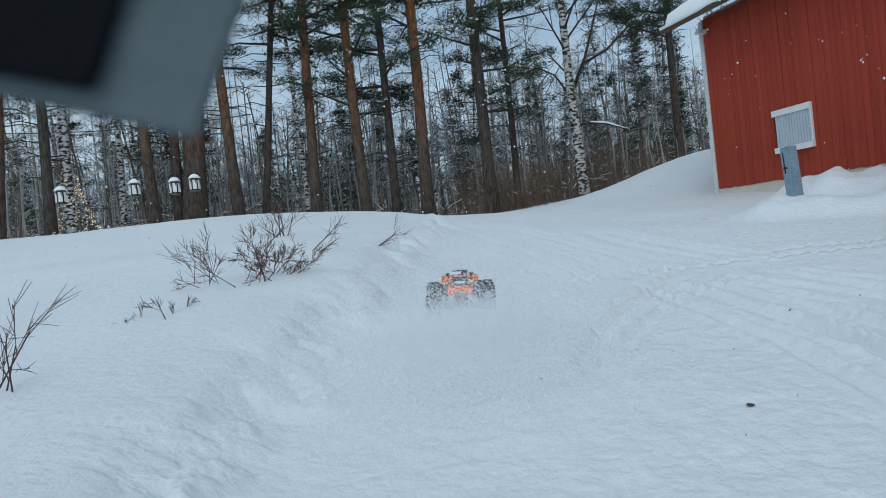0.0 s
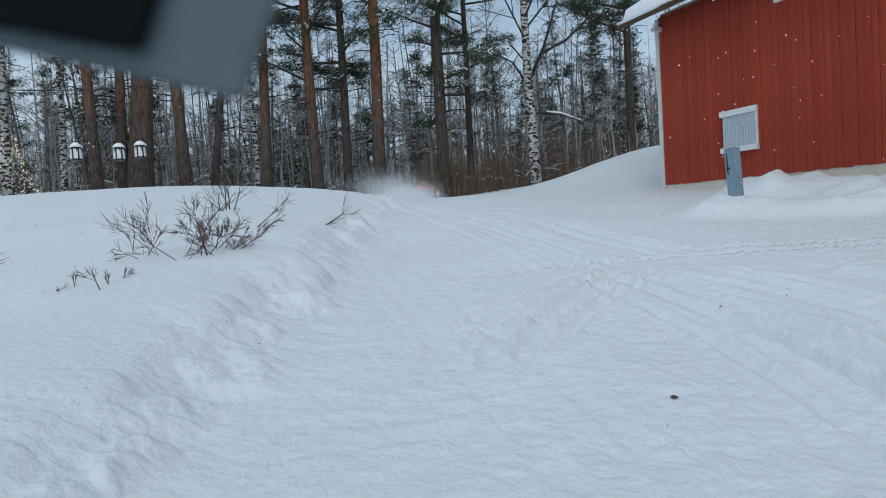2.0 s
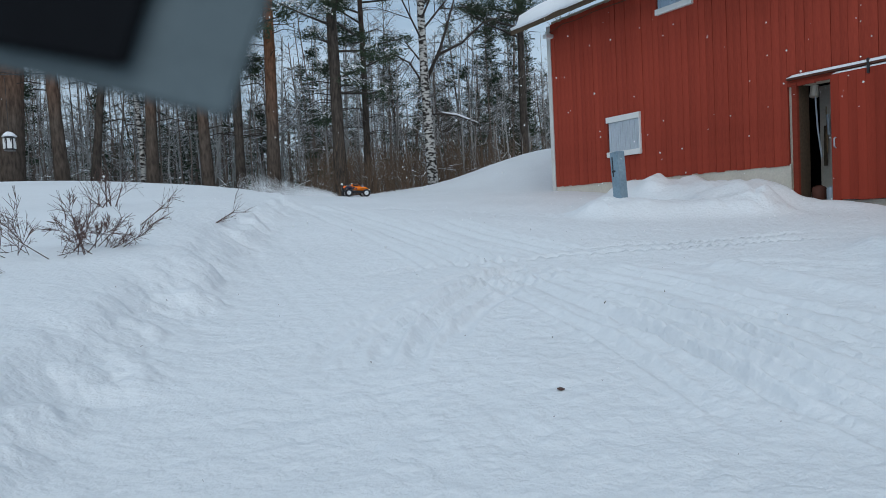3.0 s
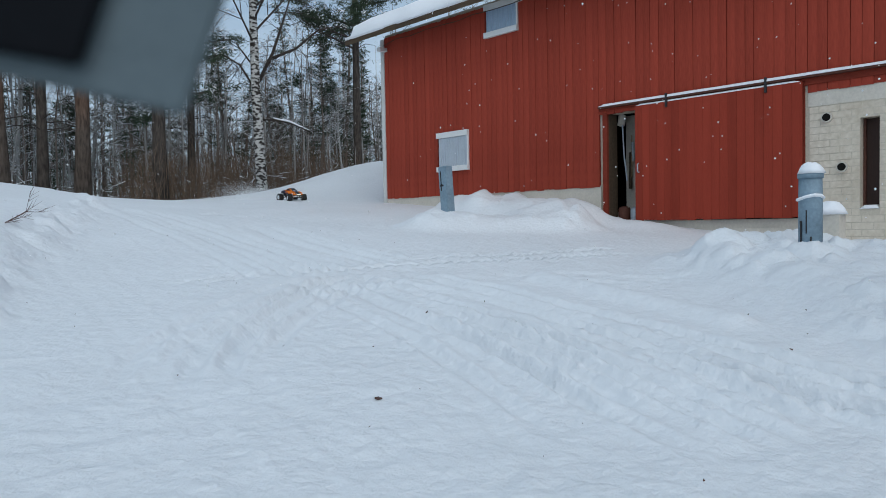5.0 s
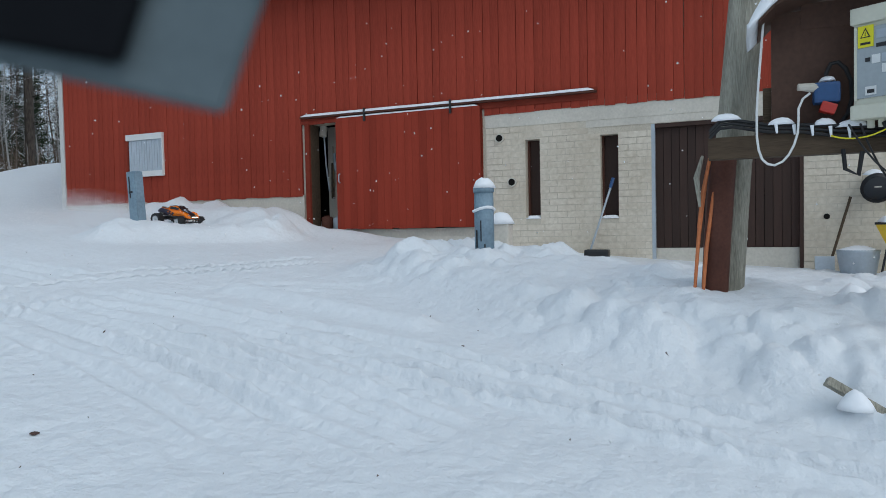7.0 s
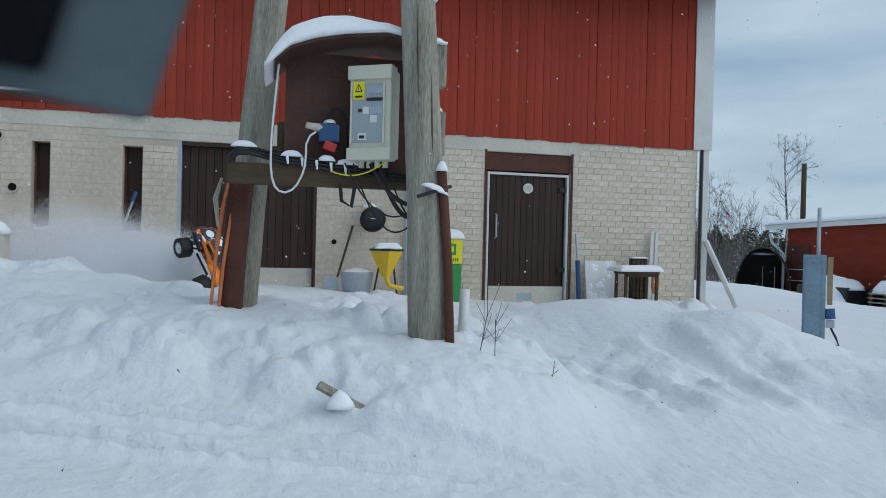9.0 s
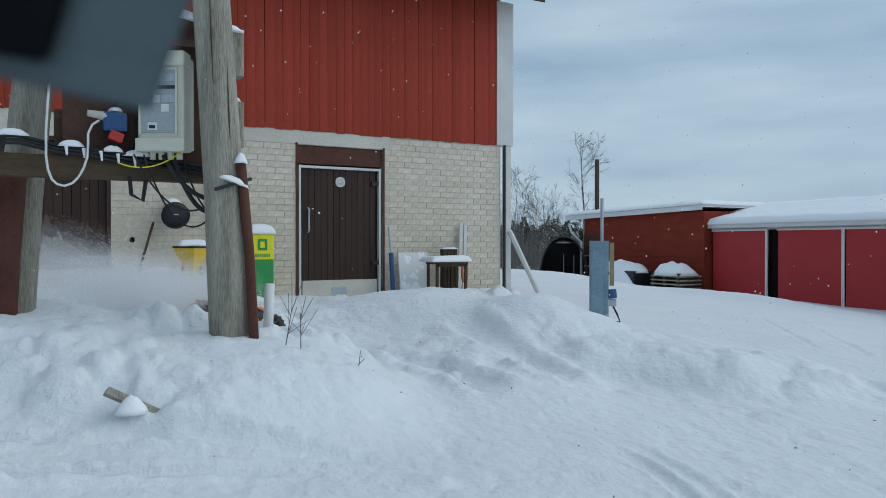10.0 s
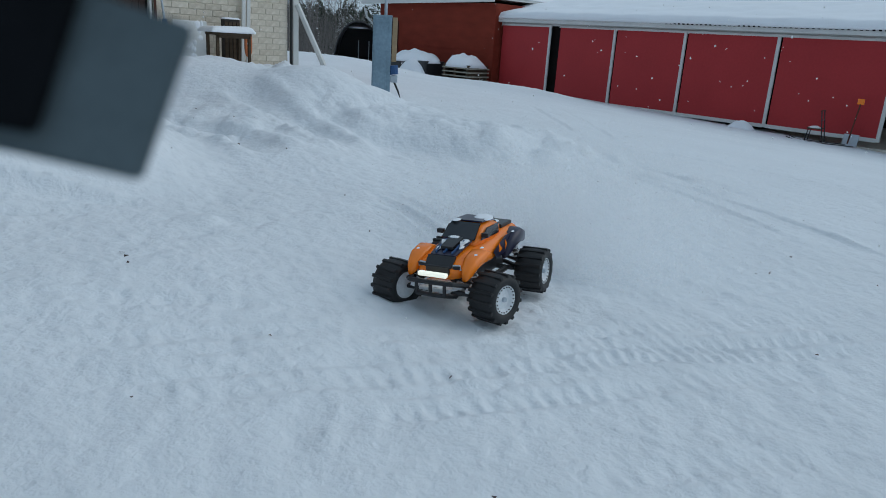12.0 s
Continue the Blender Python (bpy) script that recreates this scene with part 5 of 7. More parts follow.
# ---- by the garage and shed ----
def build_far_things():
    t = thing("kick_sled", 6.55, -21.75, hz(6.55, -21.75), "dark kick sled parked in front of the garage", "kick sled", rz=8)
    for yy in (-0.2, 0.2):
        part("runner", T([(-0.9, yy, 0.03), (0.6, yy, 0.02), (0.85, yy, 0.10)], 0.014, 6), M_BLACKPL, t)
        part("upright", T([(-0.1, yy, 0.03), (0.05, yy, 0.9)], 0.018, 6), M_BLACKPL, t)
        part("strut", T([(0.35, yy, 0.03), (0.3, yy, 0.4)], 0.015, 6), M_BLACKPL, t)
    part("handlebar", T([(0.05, -0.28, 0.9), (0.05, 0.28, 0.9)], 0.018, 6), M_RUST, t)
    part("seat", B(-0.02, -0.2, 0.38, 0.35, 0.2, 0.41), M_BEAM, t)
    part("crossbar", T([(0.0, -0.2, 0.65), (0.0, 0.2, 0.65)], 0.014, 6), M_BLACKPL, t)
    part("seat_snow", mound(0.17, 0.18, 0.06, 3), M_SNOWCAP, t, "", True).matrix_basis = pose(0.17, 0, 0.41)
    t = thing("snow_shovel", 5.85, -22.15, hz(5.85, -22.15), "snow shovel with orange grip against the garage", "shovel")
    part("shaft", T([(0.05, 0.12, 0.1), (0, -0.12, 1.2)], 0.022, 6), M_RUST, t)
    part("grip", B(-0.09, -0.15, 1.18, 0.09, -0.1, 1.34, None, 0.02), M_ORANGE, t, "orange grip")
    part("blade", B(-0.2, 0.1, 0, 0.2, 0.14, 0.35, pose(0, 0, 0, 14), 0.02), M_METAL, t)
    t = thing("snow_heap", 8.9, -21.9, hz(8.9, -21.9) - 0.03, "small heap of fallen roof snow", "snow heap")
    part("heap", mound(0.45, 0.35, 0.28, 3), M_SNOWCAP, t, smooth=True)
    # machine and pallets under snow beside the shed
    t = thing("covered_machine", 23.6, -21.6, hz(23.6, -21.6), "dark machine buried under a hood of snow", "machine")
    part("body", B(-1.3, -0.6, 0, 1.3, 0.6, 0.75, None, 0.08), M_BLACKPL, t)
    part("machine_snow", mound(1.5, 0.8, 0.5, 2, 28, 8, 0.3), M_SNOWCAP, t, "", True).matrix_basis = pose(0, 0, 0.66)
    part("machine_snow", mound(0.9, 0.7, 0.8, 6), M_SNOWCAP, t, "", True).matrix_basis = pose(-0.5, 0.5, 0.05)
    t = thing("pallet_stack", 20.9, -22.0, hz(20.9, -22.0), "stack of grey pallets with snow on top", "pallets")
    for k in range(5):
        part("pallet", B(-0.8, -0.6, 0.16 * k, 0.8, 0.6, 0.16 * k + 0.05), M_POLE, t)
        for xx in (-0.7, 0, 0.62):
            part("skid", B(xx, -0.6, 0.16 * k + 0.05, xx + 0.1, 0.6, 0.16 * k + 0.157), M_BEAM, t)
    part("pallet_snow", mound(1.0, 0.75, 0.5, 4, 28, 8, 0.3, 3), M_SNOWCAP, t, "", True).matrix_basis = pose(0, 0, 0.70)
    t = thing("tunnel_tent", 29.4, -22.9, hz(29.4, -22.9) - 0.1, "dark arched tunnel tent with snow on its crown", "tent", rz=-38)
    bm = bmesh.new()
    prof = [(1.15 * math.cos(a), 2.35 * math.sin(a) ** 0.8) for a in [math.pi * i / 14 for i in range(15)]]
    f = [bm.verts.new((-2.5, a, b)) for a, b in prof]
    b2 = [bm.verts.new((2.5, a, b)) for a, b in prof]
    for k in range(14):
        bm.faces.new((f[k], f[k + 1], b2[k + 1], b2[k]))
    bm.faces.new(b2)
    bmesh.ops.solidify(bm, geom=list(bm.faces), thickness=0.05)
    part("cover", bm, M_BLACKPL, t)
    bm = bmesh.new()
    tube(bm, [(-2.52, a * 1.01, b * 1.01) for a, b in prof], 0.035, 6)
    part("front_hoop", bm, M_BLACKPL, t)
    part("tent_snow", mound(2.5, 0.75, 0.35, 3), M_SNOWCAP, t, "", True).matrix_basis = pose(0, 0, 2.05)
    for k in range(2):
        part("rack_bar", T([(-1.6, -0.5 + 0.5 * k, 0), (-1.6, -0.5 + 0.5 * k, 1.5)], 0.02, 5), M_METAL, t)
    t = thing("power_pole", 33.5, -28.6, hz(33.5, -28.6) - 0.3, "plain dark wooden pole behind the shed", "pole")
    part("shaft", T([(0, 0, 0), (0, 0, 7.7)], [0.16, 0.13], 10), M_BEAM, t, smooth=True)
    # things in the dark bay
    t = thing("rubbish_heap", 3.2, -26.5, -1.16, "dim clutter stacked inside the open garage bay", "clutter")
    rr = random.Random(3)
    for k in range(14):
        x, y, w = rr.uniform(-1.4, 1.4), rr.uniform(-1.5, 1.2), rr.uniform(0.15, 0.4)
        part("box_piece", B(x - w, y - w, 0, x + w, y + w, rr.uniform(0.3, 1.1), pose(0, 0, 0, 0, 0, rr.uniform(-9, 9)), 0.02), rr.choice((M_BLACKPL, M_BOARD, M_RUST, M_DARK)), t)


build_far_things()


# ---- trees ----
class Tris:
    """Gathers many small triangles, with a material number each."""

    def __init__(self):
        self.v, self.m = [], []

    def blades(self, p0, p1, width, mi, rng):
        p0, p1 = np.atleast_2d(p0), np.atleast_2d(p1)
        d = p1 - p0
        side = np.cross(d, rng.normal(size=d.shape))
        side /= np.linalg.norm(side, axis=1, keepdims=True) + 1e-9
        w = np.broadcast_to(np.asarray(width, float).reshape(-1, 1), (len(p0), 1)) * 0.5
        self.v.append(np.stack([p0 + side * w, p0 - side * w, p1], 1))
        self.m.append(np.full(len(p0), mi))

    def trunk(self, pts, radii, mi, n=6):
        pts, radii = np.asarray(pts, float), np.asarray(radii, float)
        a = np.arange(n) * 2 * np.pi / n
        d = pts[-1] - pts[0]
        d = d / np.linalg.norm(d)
        s = np.cross(d, [0.3, 0.9, 0.1])
        s /= np.linalg.norm(s)
        u = np.cross(d, s)
        ring = pts[:, None] + radii[:, None, None] * (np.cos(a)[None, :, None] * s + np.sin(a)[None, :, None] * u)
        A, Bq = ring[:-1], ring[1:]
        A2, B2 = np.roll(A, -1, 1), np.roll(Bq, -1, 1)
        t = np.concatenate([np.stack([A, A2, B2], 2).reshape(-1, 3, 3), np.stack([A, B2, Bq], 2).reshape(-1, 3, 3)])
        self.v.append(t)
        self.m.append(np.full(len(t), mi))

    def build(self, name, mats, smooth=False):
        v = np.concatenate(self.v)
        f = np.arange(len(v) * 3).reshape(-1, 3)
        return mesh_from(name, v.reshape(-1, 3), f, mats, np.concatenate(self.m))


def bark(name, low, high, change, bump=0.02, spots=None):
    """Bark that turns from the low to the high colour with its height on the tree; with dark spots on birches."""
    m = bpy.data.materials.new(name)
    m.use_nodes = True
    n, l = m.node_tree.nodes, m.node_tree.links
    b = n["Principled BSDF"]
    tc, sep = n.new("ShaderNodeTexCoord"), n.new("ShaderNodeSeparateXYZ")
    l.new(tc.outputs["Object"], sep.inputs[0])
    mr = n.new("ShaderNodeMapRange")
    mr.inputs[1].default_value, mr.inputs[2].default_value = change - 2.5, change + 2.5
    l.new(sep.outputs["Z"], mr.inputs[0])
    mp, nz = n.new("ShaderNodeMapping"), n.new("ShaderNodeTexNoise")
    mp.inputs["Scale"].default_value = (9, 9, 2.2) if not spots else (4.0, 4.0, 9.0)
    nz.inputs["Scale"].default_value, nz.inputs["Detail"].default_value = 1.6, 5
    l.new(tc.outputs["Object"], mp.inputs["Vector"])
    l.new(mp.outputs["Vector"], nz.inputs["Vector"])
    mix = n.new("ShaderNodeMix")
    mix.data_type = "RGBA"
    mix.inputs[6].default_value, mix.inputs[7].default_value = (*low, 1), (*high, 1)
    l.new(mr.outputs[0], mix.inputs[0])
    ramp = n.new("ShaderNodeValToRGB")
    dark = spots or (0.45, 0.45, 0.45)
    ramp.color_ramp.elements[0].position, ramp.color_ramp.elements[0].color = 0.46 if spots else 0.3, (*dark, 1)
    ramp.color_ramp.elements[1].position, ramp.color_ramp.elements[1].color = 0.53 if spots else 0.7, (1.0, 1.0, 1.0, 1) if spots else (1.25, 1.25, 1.25, 1)
    l.new(nz.outputs["Fac"], ramp.inputs["Fac"])
    mul = n.new("ShaderNodeMix")
    mul.data_type, mul.blend_type = "RGBA", "MULTIPLY"
    mul.inputs[0].default_value = 1.0
    l.new(mix.outputs[2], mul.inputs[6])
    l.new(ramp.outputs["Color"], mul.inputs[7])
    l.new(mul.outputs[2], b.inputs["Base Color"])
    b.inputs["Roughness"].default_value = 0.9
    b.inputs["Specular IOR Level"].default_value = 0.15
    bp = n.new("ShaderNodeBump")
    bp.inputs["Distance"].default_value = bump
    l.new(nz.outputs["Fac"], bp.inputs["Height"])
    l.new(bp.outputs["Normal"], b.inputs["Normal"])
    return m


M_PINE = bark("pine_bark", (0.105, 0.082, 0.067), (0.27, 0.115, 0.055), 5.0)
M_PINEDARK = bark("dark_pine_bark", (0.082, 0.068, 0.058), (0.11, 0.062, 0.042), 9.0)
M_BIRCH = bark("birch_bark", (0.46, 0.45, 0.43), (0.52, 0.51, 0.49), 5.0, 0.004, (0.08, 0.07, 0.065))
M_NEEDLE = mat("pine_needles", (0.046, 0.066, 0.040), 0.8, 0.5, 1.2, 9, spec=0.2)
M_FARTWIG = mat("far_twig", (0.20, 0.185, 0.175), 0.9, 0.35, 0.6, 8, spec=0.15)
M_BROWNTWIG = mat("rusty_undergrowth", (0.15, 0.105, 0.075), 0.9, 0.35, 0.6, 8, spec=0.15)
M_FARTRUNK = mat("far_trunk", (0.18, 0.145, 0.125), 0.9, 0.4, 0.5, 6, spec=0.15)
M_FARBIRCH = mat("far_birch_trunk", (0.33, 0.32, 0.31), 0.9, 0.4, 0.6, 5, spec=0.15)


def foliage(tr, centre, spread, count, rng, mi, length=0.16, width=0.03, droop=0.0):
    """A ragged clump of needle tufts."""
    c = np.asarray(centre) + rng.normal(size=(count, 3)) * np.asarray(spread)
    d = rng.normal(size=(count, 3))
    d[:, 2] = np.abs(d[:, 2]) * 0.7 - droop
    d /= np.linalg.norm(d, axis=1, keepdims=True)
    tr.blades(c - d * length * 0.5, c + d * length, width, mi, rng)


def pine(x, y, tall, radius, crown_from, seed, bark_mat, label, lean=(0.0, 0.0), thick=1.0, group="pines at the yard's edge", dead=8):
    z = hz(x, y) - 0.3
    rng = np.random.default_rng(seed)
    t = thing("pine", x, y, z, label, "pine tree", group)
    k = np.linspace(0, 1, 9)
    bend = rng.normal(size=2) * 0.15
    axis = np.stack([lean[0] * k * tall + bend[0] * np.sin(k * 4), lean[1] * k * tall + bend[1] * np.sin(k * 3), k * tall], 1)
    rad = 0.80 * radius * (1 - 0.58 * k) * (1 + 0.25 * np.exp(-k * 30))
    part("trunk", T([tuple(p) for p in axis], [float(r) for r in rad], 14), bark_mat, t, smooth=True)
    tr, limbs = Tris(), Tris()

    def on(h):
        return np.array([np.interp(h, axis[:, 2], axis[:, i]) for i in range(3)])
    h = crown_from
    while h < tall:
        a = rng.uniform(0, 2 * np.pi)
        u = (h - crown_from) / (tall - crown_from)
        ln = (1.2 + 2.4 * np.sin(np.pi * min(1, u * 0.8 + 0.22))) * rng.uniform(0.6, 1.15)
        d = np.array([np.cos(a), np.sin(a), rng.uniform(-0.05, 0.45)])
        p0 = on(h)
        p1, p2 = p0 + d * ln * 0.55, p0 + d * ln + np.array([0, 0, rng.uniform(-0.25, 0.25)])
        limbs.trunk([p0, p1, p2], [0.055, 0.032, 0.010], 0, 5)
        for _ in range(int(5 * thick + 1)):
            s = rng.uniform(0.35, 1.0)
            c = p0 + (p2 - p0) * s + rng.normal(size=3) * (0.28, 0.28, 0.14)
            limbs.blades(p0 + (p2 - p0) * max(0.2, s - 0.25), c, 0.02, 0, rng)
            foliage(tr, c, (0.20, 0.20, 0.10), int(52 * thick), rng, 0, 0.17, 0.030)
            if rng.random() < 0.30:
                foliage(tr, c + (0, 0, 0.10), (0.15, 0.15, 0.04), 12, rng, 1, 0.14, 0.06)
        h += rng.uniform(0.14, 0.55)
    for _ in range(dead):
        hh = rng.uniform(2.5, crown_from + 1)
        a = rng.uniform(0, 6.28)
        p0 = on(hh)
        limbs.trunk([p0, p0 + np.array([np.cos(a) * 0.7, np.sin(a) * 0.7, 0.1]), p0 + np.array([np.cos(a) * 1.4, np.sin(a) * 1.4, -0.1])], [0.025, 0.015, 0.005], 0, 4)
    ob = tr.build("crown", [M_NEEDLE, M_SNOWCAP])
    ob.parent = t
    ob = limbs.build("bough_frame", [M_LIMB])
    ob.parent = t
    return t


def twigs(tr, p, d, ln, r, depth, rng, mi, droop):
    """Branches that fork again and again."""
    q = p + d * ln
    tr.trunk([p, q], [r, r * 0.6], mi, 4 if depth > 1 else 3)
    if depth == 0:
        return
    for _ in range(3 if depth > 1 else 6):
        nd = d + rng.normal(size=3) * 0.45
        nd[2] += -droop
        nd /= np.linalg.norm(nd)
        twigs(tr, p + (q - p) * rng.uniform(0.35, 1.0), nd, ln * rng.uniform(0.5, 0.75), max(r * 0.42, 0.0022 if ln < 0.5 else 0.0035 if ln < 0.9 else 0.008), depth - 1, rng, mi, droop)


def birch(x, y, tall, radius, seed, label, crown_from=4.0, droop=0.25, limbs_n=16, group="birches at the yard's edge", reach=1.0, lights=False):
    z = hz(x, y) - 0.3
    rng = np.random.default_rng(seed)
    t = thing("birch", x, y, z, label, "birch tree", group)
    k = np.linspace(0, 1, 8)
    axis = np.stack([0.12 * np.sin(k * 5 + seed), 0.1 * np.cos(k * 4 + seed), k * tall], 1)
    part("trunk", T([tuple(p) for p in axis], [float(radius * (1 - 0.75 * q)) for q in k], 14), M_BIRCH, t, smooth=True)
    tr = Tris()
    for i in range(limbs_n):
        h = crown_from + (tall - crown_from) * (i + rng.random()) / limbs_n
        a = rng.uniform(0, 6.28)
        d = np.array([np.cos(a), np.sin(a), rng.uniform(0.25, 0.9) + (0.5 if reach < 1 else 0.0)])
        d /= np.linalg.norm(d)
        p0 = np.array([np.interp(h, axis[:, 2], axis[:, j]) for j in range(3)])
        twigs(tr, p0, d, rng.uniform(1.0, 2.0) * reach, min(0.045, radius * (0.2 if reach >= 1 else 0.13)), 3, rng, 0, droop)
    ob = tr.build("crown", [M_LIMB])
    ob.parent = t
    if lights:
        rr = random.Random(5)
        for i in range(240):
            u = rr.random()
            a = rr.uniform(0, 6.28)
            r0 = radius + 0.03 + 0.70 * (1 - u) ** 1.5
            bm = bmesh.new()
            bmesh.ops.create_icosphere(bm, subdivisions=1, radius=0.018)
            o = part("light", bm, M_WARM, t, "warm string light" if i == 0 else "")
            o.location = (r0 * math.cos(a), r0 * math.sin(a), 0.3 + 2.1 * u)
    return t


def build_trees():
    # x, y, height, trunk radius, crown from, bark, label, lean
    red, dark = "tall pine with orange upper bark and ragged dark crown", "tall dark pine with sparse drooping limbs"
    pines = ((1.00, 26.2, 21, 0.25, 6.6, M_PINE, red, -0.024), (3.66, 26.0, 20, 0.24, 6.6, M_PINE, red, 0.025), (5.47, 25.7, 21, 0.25, 5.8, M_PINE, red, 0.004),
             (6.62, 25.9, 20, 0.21, 5.8, M_PINEDARK, dark, -0.004), (7.60, 25.2, 22, 0.29, 7.4, M_PINE, red, -0.005), (9.85, 24.4, 20, 0.29, 5.0, M_PINEDARK, dark, -0.01),
             (-1.76, 26.3, 20, 0.23, 7.5, M_PINE, red, 0.026), (-0.56, 26.65, 21, 0.50, 8.0, M_PINE, red, 0.05), (-1.04, 26.9, 20, 0.22, 7.5, M_PINE, red, 0.06), (1.90, 27.0, 19, 0.17, 9.5, M_PINEDARK, dark, 0.13),
             (-5.3, 27.5, 19, 0.20, 7.0, M_PINEDARK, dark, -0.014), (-4.86, 25.6, 19, 0.2, 7.0, M_PINEDARK, dark, 0.033), (-6.5, 26, 20, 0.24, 6.6, M_PINE, red, 0.06),
             (13.9, 31.0, 15, 0.22, 7.0, M_PINEDARK, dark, 0.0))
    for i, (x, y, tall, r, cf, bm_, lab, tip) in enumerate(pines):
        pine(x, y, tall, r, min(cf, 7.6) - 0.7 + 0.9 * math.sin(i * 2.1), 20 + i, bm_, lab, lean=(tip, 0.0), thick=1.2, dead=16)
    pine(19.3, 25.8, 17, 0.24, 6.6, 61, M_PINEDARK, "dense dark pine rising behind the barn roof", thick=1.7)
    old = birch(12.8, 22.9, 15, 0.20, 3, "old white birch with black marks and hanging twigs", 4.6, 0.28, 20, reach=1.25)
    birch(-4.2, 25.9, 13, 0.19, 4, "white birch wrapped in warm string lights", 5.0, 0.2, 12, lights=True)
    birch(-2.9, 27.3, 13, 0.13, 6, "slim white birch among the pines", 5.0, 0.2, 12)
    birch(3.4, 26.8, 14, 0.10, 8, "thin bare birch with dark branches", 6.0, 0.05, 14)
    # heavy limbs of the old birch, one laden with snow
    oz = hz(12.8, 22.9) - 0.3

    def at(x, y, z):
        return Vector((x - 12.8, y - 22.9, z - oz))
    for pts, r in ((((12.85, 22.9, 6.4), (13.3, 22.7, 7.4), (13.6, 22.6, 8.3), (13.9, 22.4, 9.4)), 0.075), (((13.2, 22.75, 7.2), (14.0, 22.3, 7.6), (14.7, 21.9, 8.3), (15.4, 21.5, 8.5), (16.2, 21.2, 8.1)), 0.055),
                   (((12.8, 22.9, 5.05), (13.3, 22.75, 5.08), (13.8, 22.5, 4.98), (14.45, 22.15, 4.66)), 0.045), (((12.75, 22.9, 6.0), (12.2, 23.0, 6.9), (11.6, 23.1, 7.2), (10.9, 23.2, 7.0)), 0.045)):
        limb = part("limb", T([at(*p) for p in pts], [r * (1 - 0.22 * q) for q in range(len(pts))], 8), M_LIMB, old, "", True)
        if r == 0.045 and pts[-1][0] > 13:
            part("limb_snow", T([at(p[0], p[1], p[2] + 0.05) for p in pts[1:]], [0.028, 0.036, 0.02], 8), M_SNOWCAP, limb, "snow lying along the limb", True)
        tr, rng = Tris(), np.random.default_rng(int(r * 1000) + len(pts))
        for a, b in zip(pts, pts[1:]):
            for _ in range(7):
                u = rng.random()
                p = np.array(at(*a)) * (1 - u) + np.array(at(*b)) * u
                d = rng.normal(size=3) * (0.7, 0.7, 0.4) + (0, 0, -0.35)
                twigs(tr, p, d / np.linalg.norm(d), rng.uniform(0.3, 0.7), 0.012, 2, rng, 0, 0.45)
        ob = tr.build("twig_crown", [M_LIMB])
        ob.parent = limb
    # garage side
    birch(9.0, -37.0, 13.5, 0.16, 11, "tall bare birch behind the garage", 3.5, 0.12, 60, "trees behind the garage", 0.8)
    birch(7.4, -38.0, 13.5, 0.15, 12, "tall bare birch behind the garage", 3.5, 0.12, 60, "trees behind the garage", 0.8)
    pine(6.4, -36.3, 9.6, 0.18, 2.0, 71, M_PINEDARK, "dense green pine with snowy boughs behind the garage", thick=1.5, group="trees behind the garage")
    pine(5.0, -36.8, 10.6, 0.18, 2.0, 72, M_PINEDARK, "dense green pine with snowy boughs behind the garage", thick=1.5, group="trees behind the garage")
    pine(3.4, -36.0, 10, 0.18, 2.0, 73, M_PINEDARK, "dense green pine with snowy boughs behind the garage", thick=1.5, group="trees behind the garage")
    birch(39.0, -32.0, 9.5, 0.11, 15, "slender bare tree with clinging seed heads", 2.0, 0.0, 26, "bare trees behind the shed", 0.8)
    for i, (x, y, h) in enumerate(((41, -28.5, 6.5), (43, -29, 7), (44.5, -27, 7.5), (46, -28, 6.5), (42, -31, 5.5), (40, -29.5, 5), (47, -26, 8))):
        birch(x, y, h, 0.06, 30 + i, "bare grey sapling behind the shed", 0.8, -0.12, 18, "bare trees behind the shed", 0.75)


build_trees()


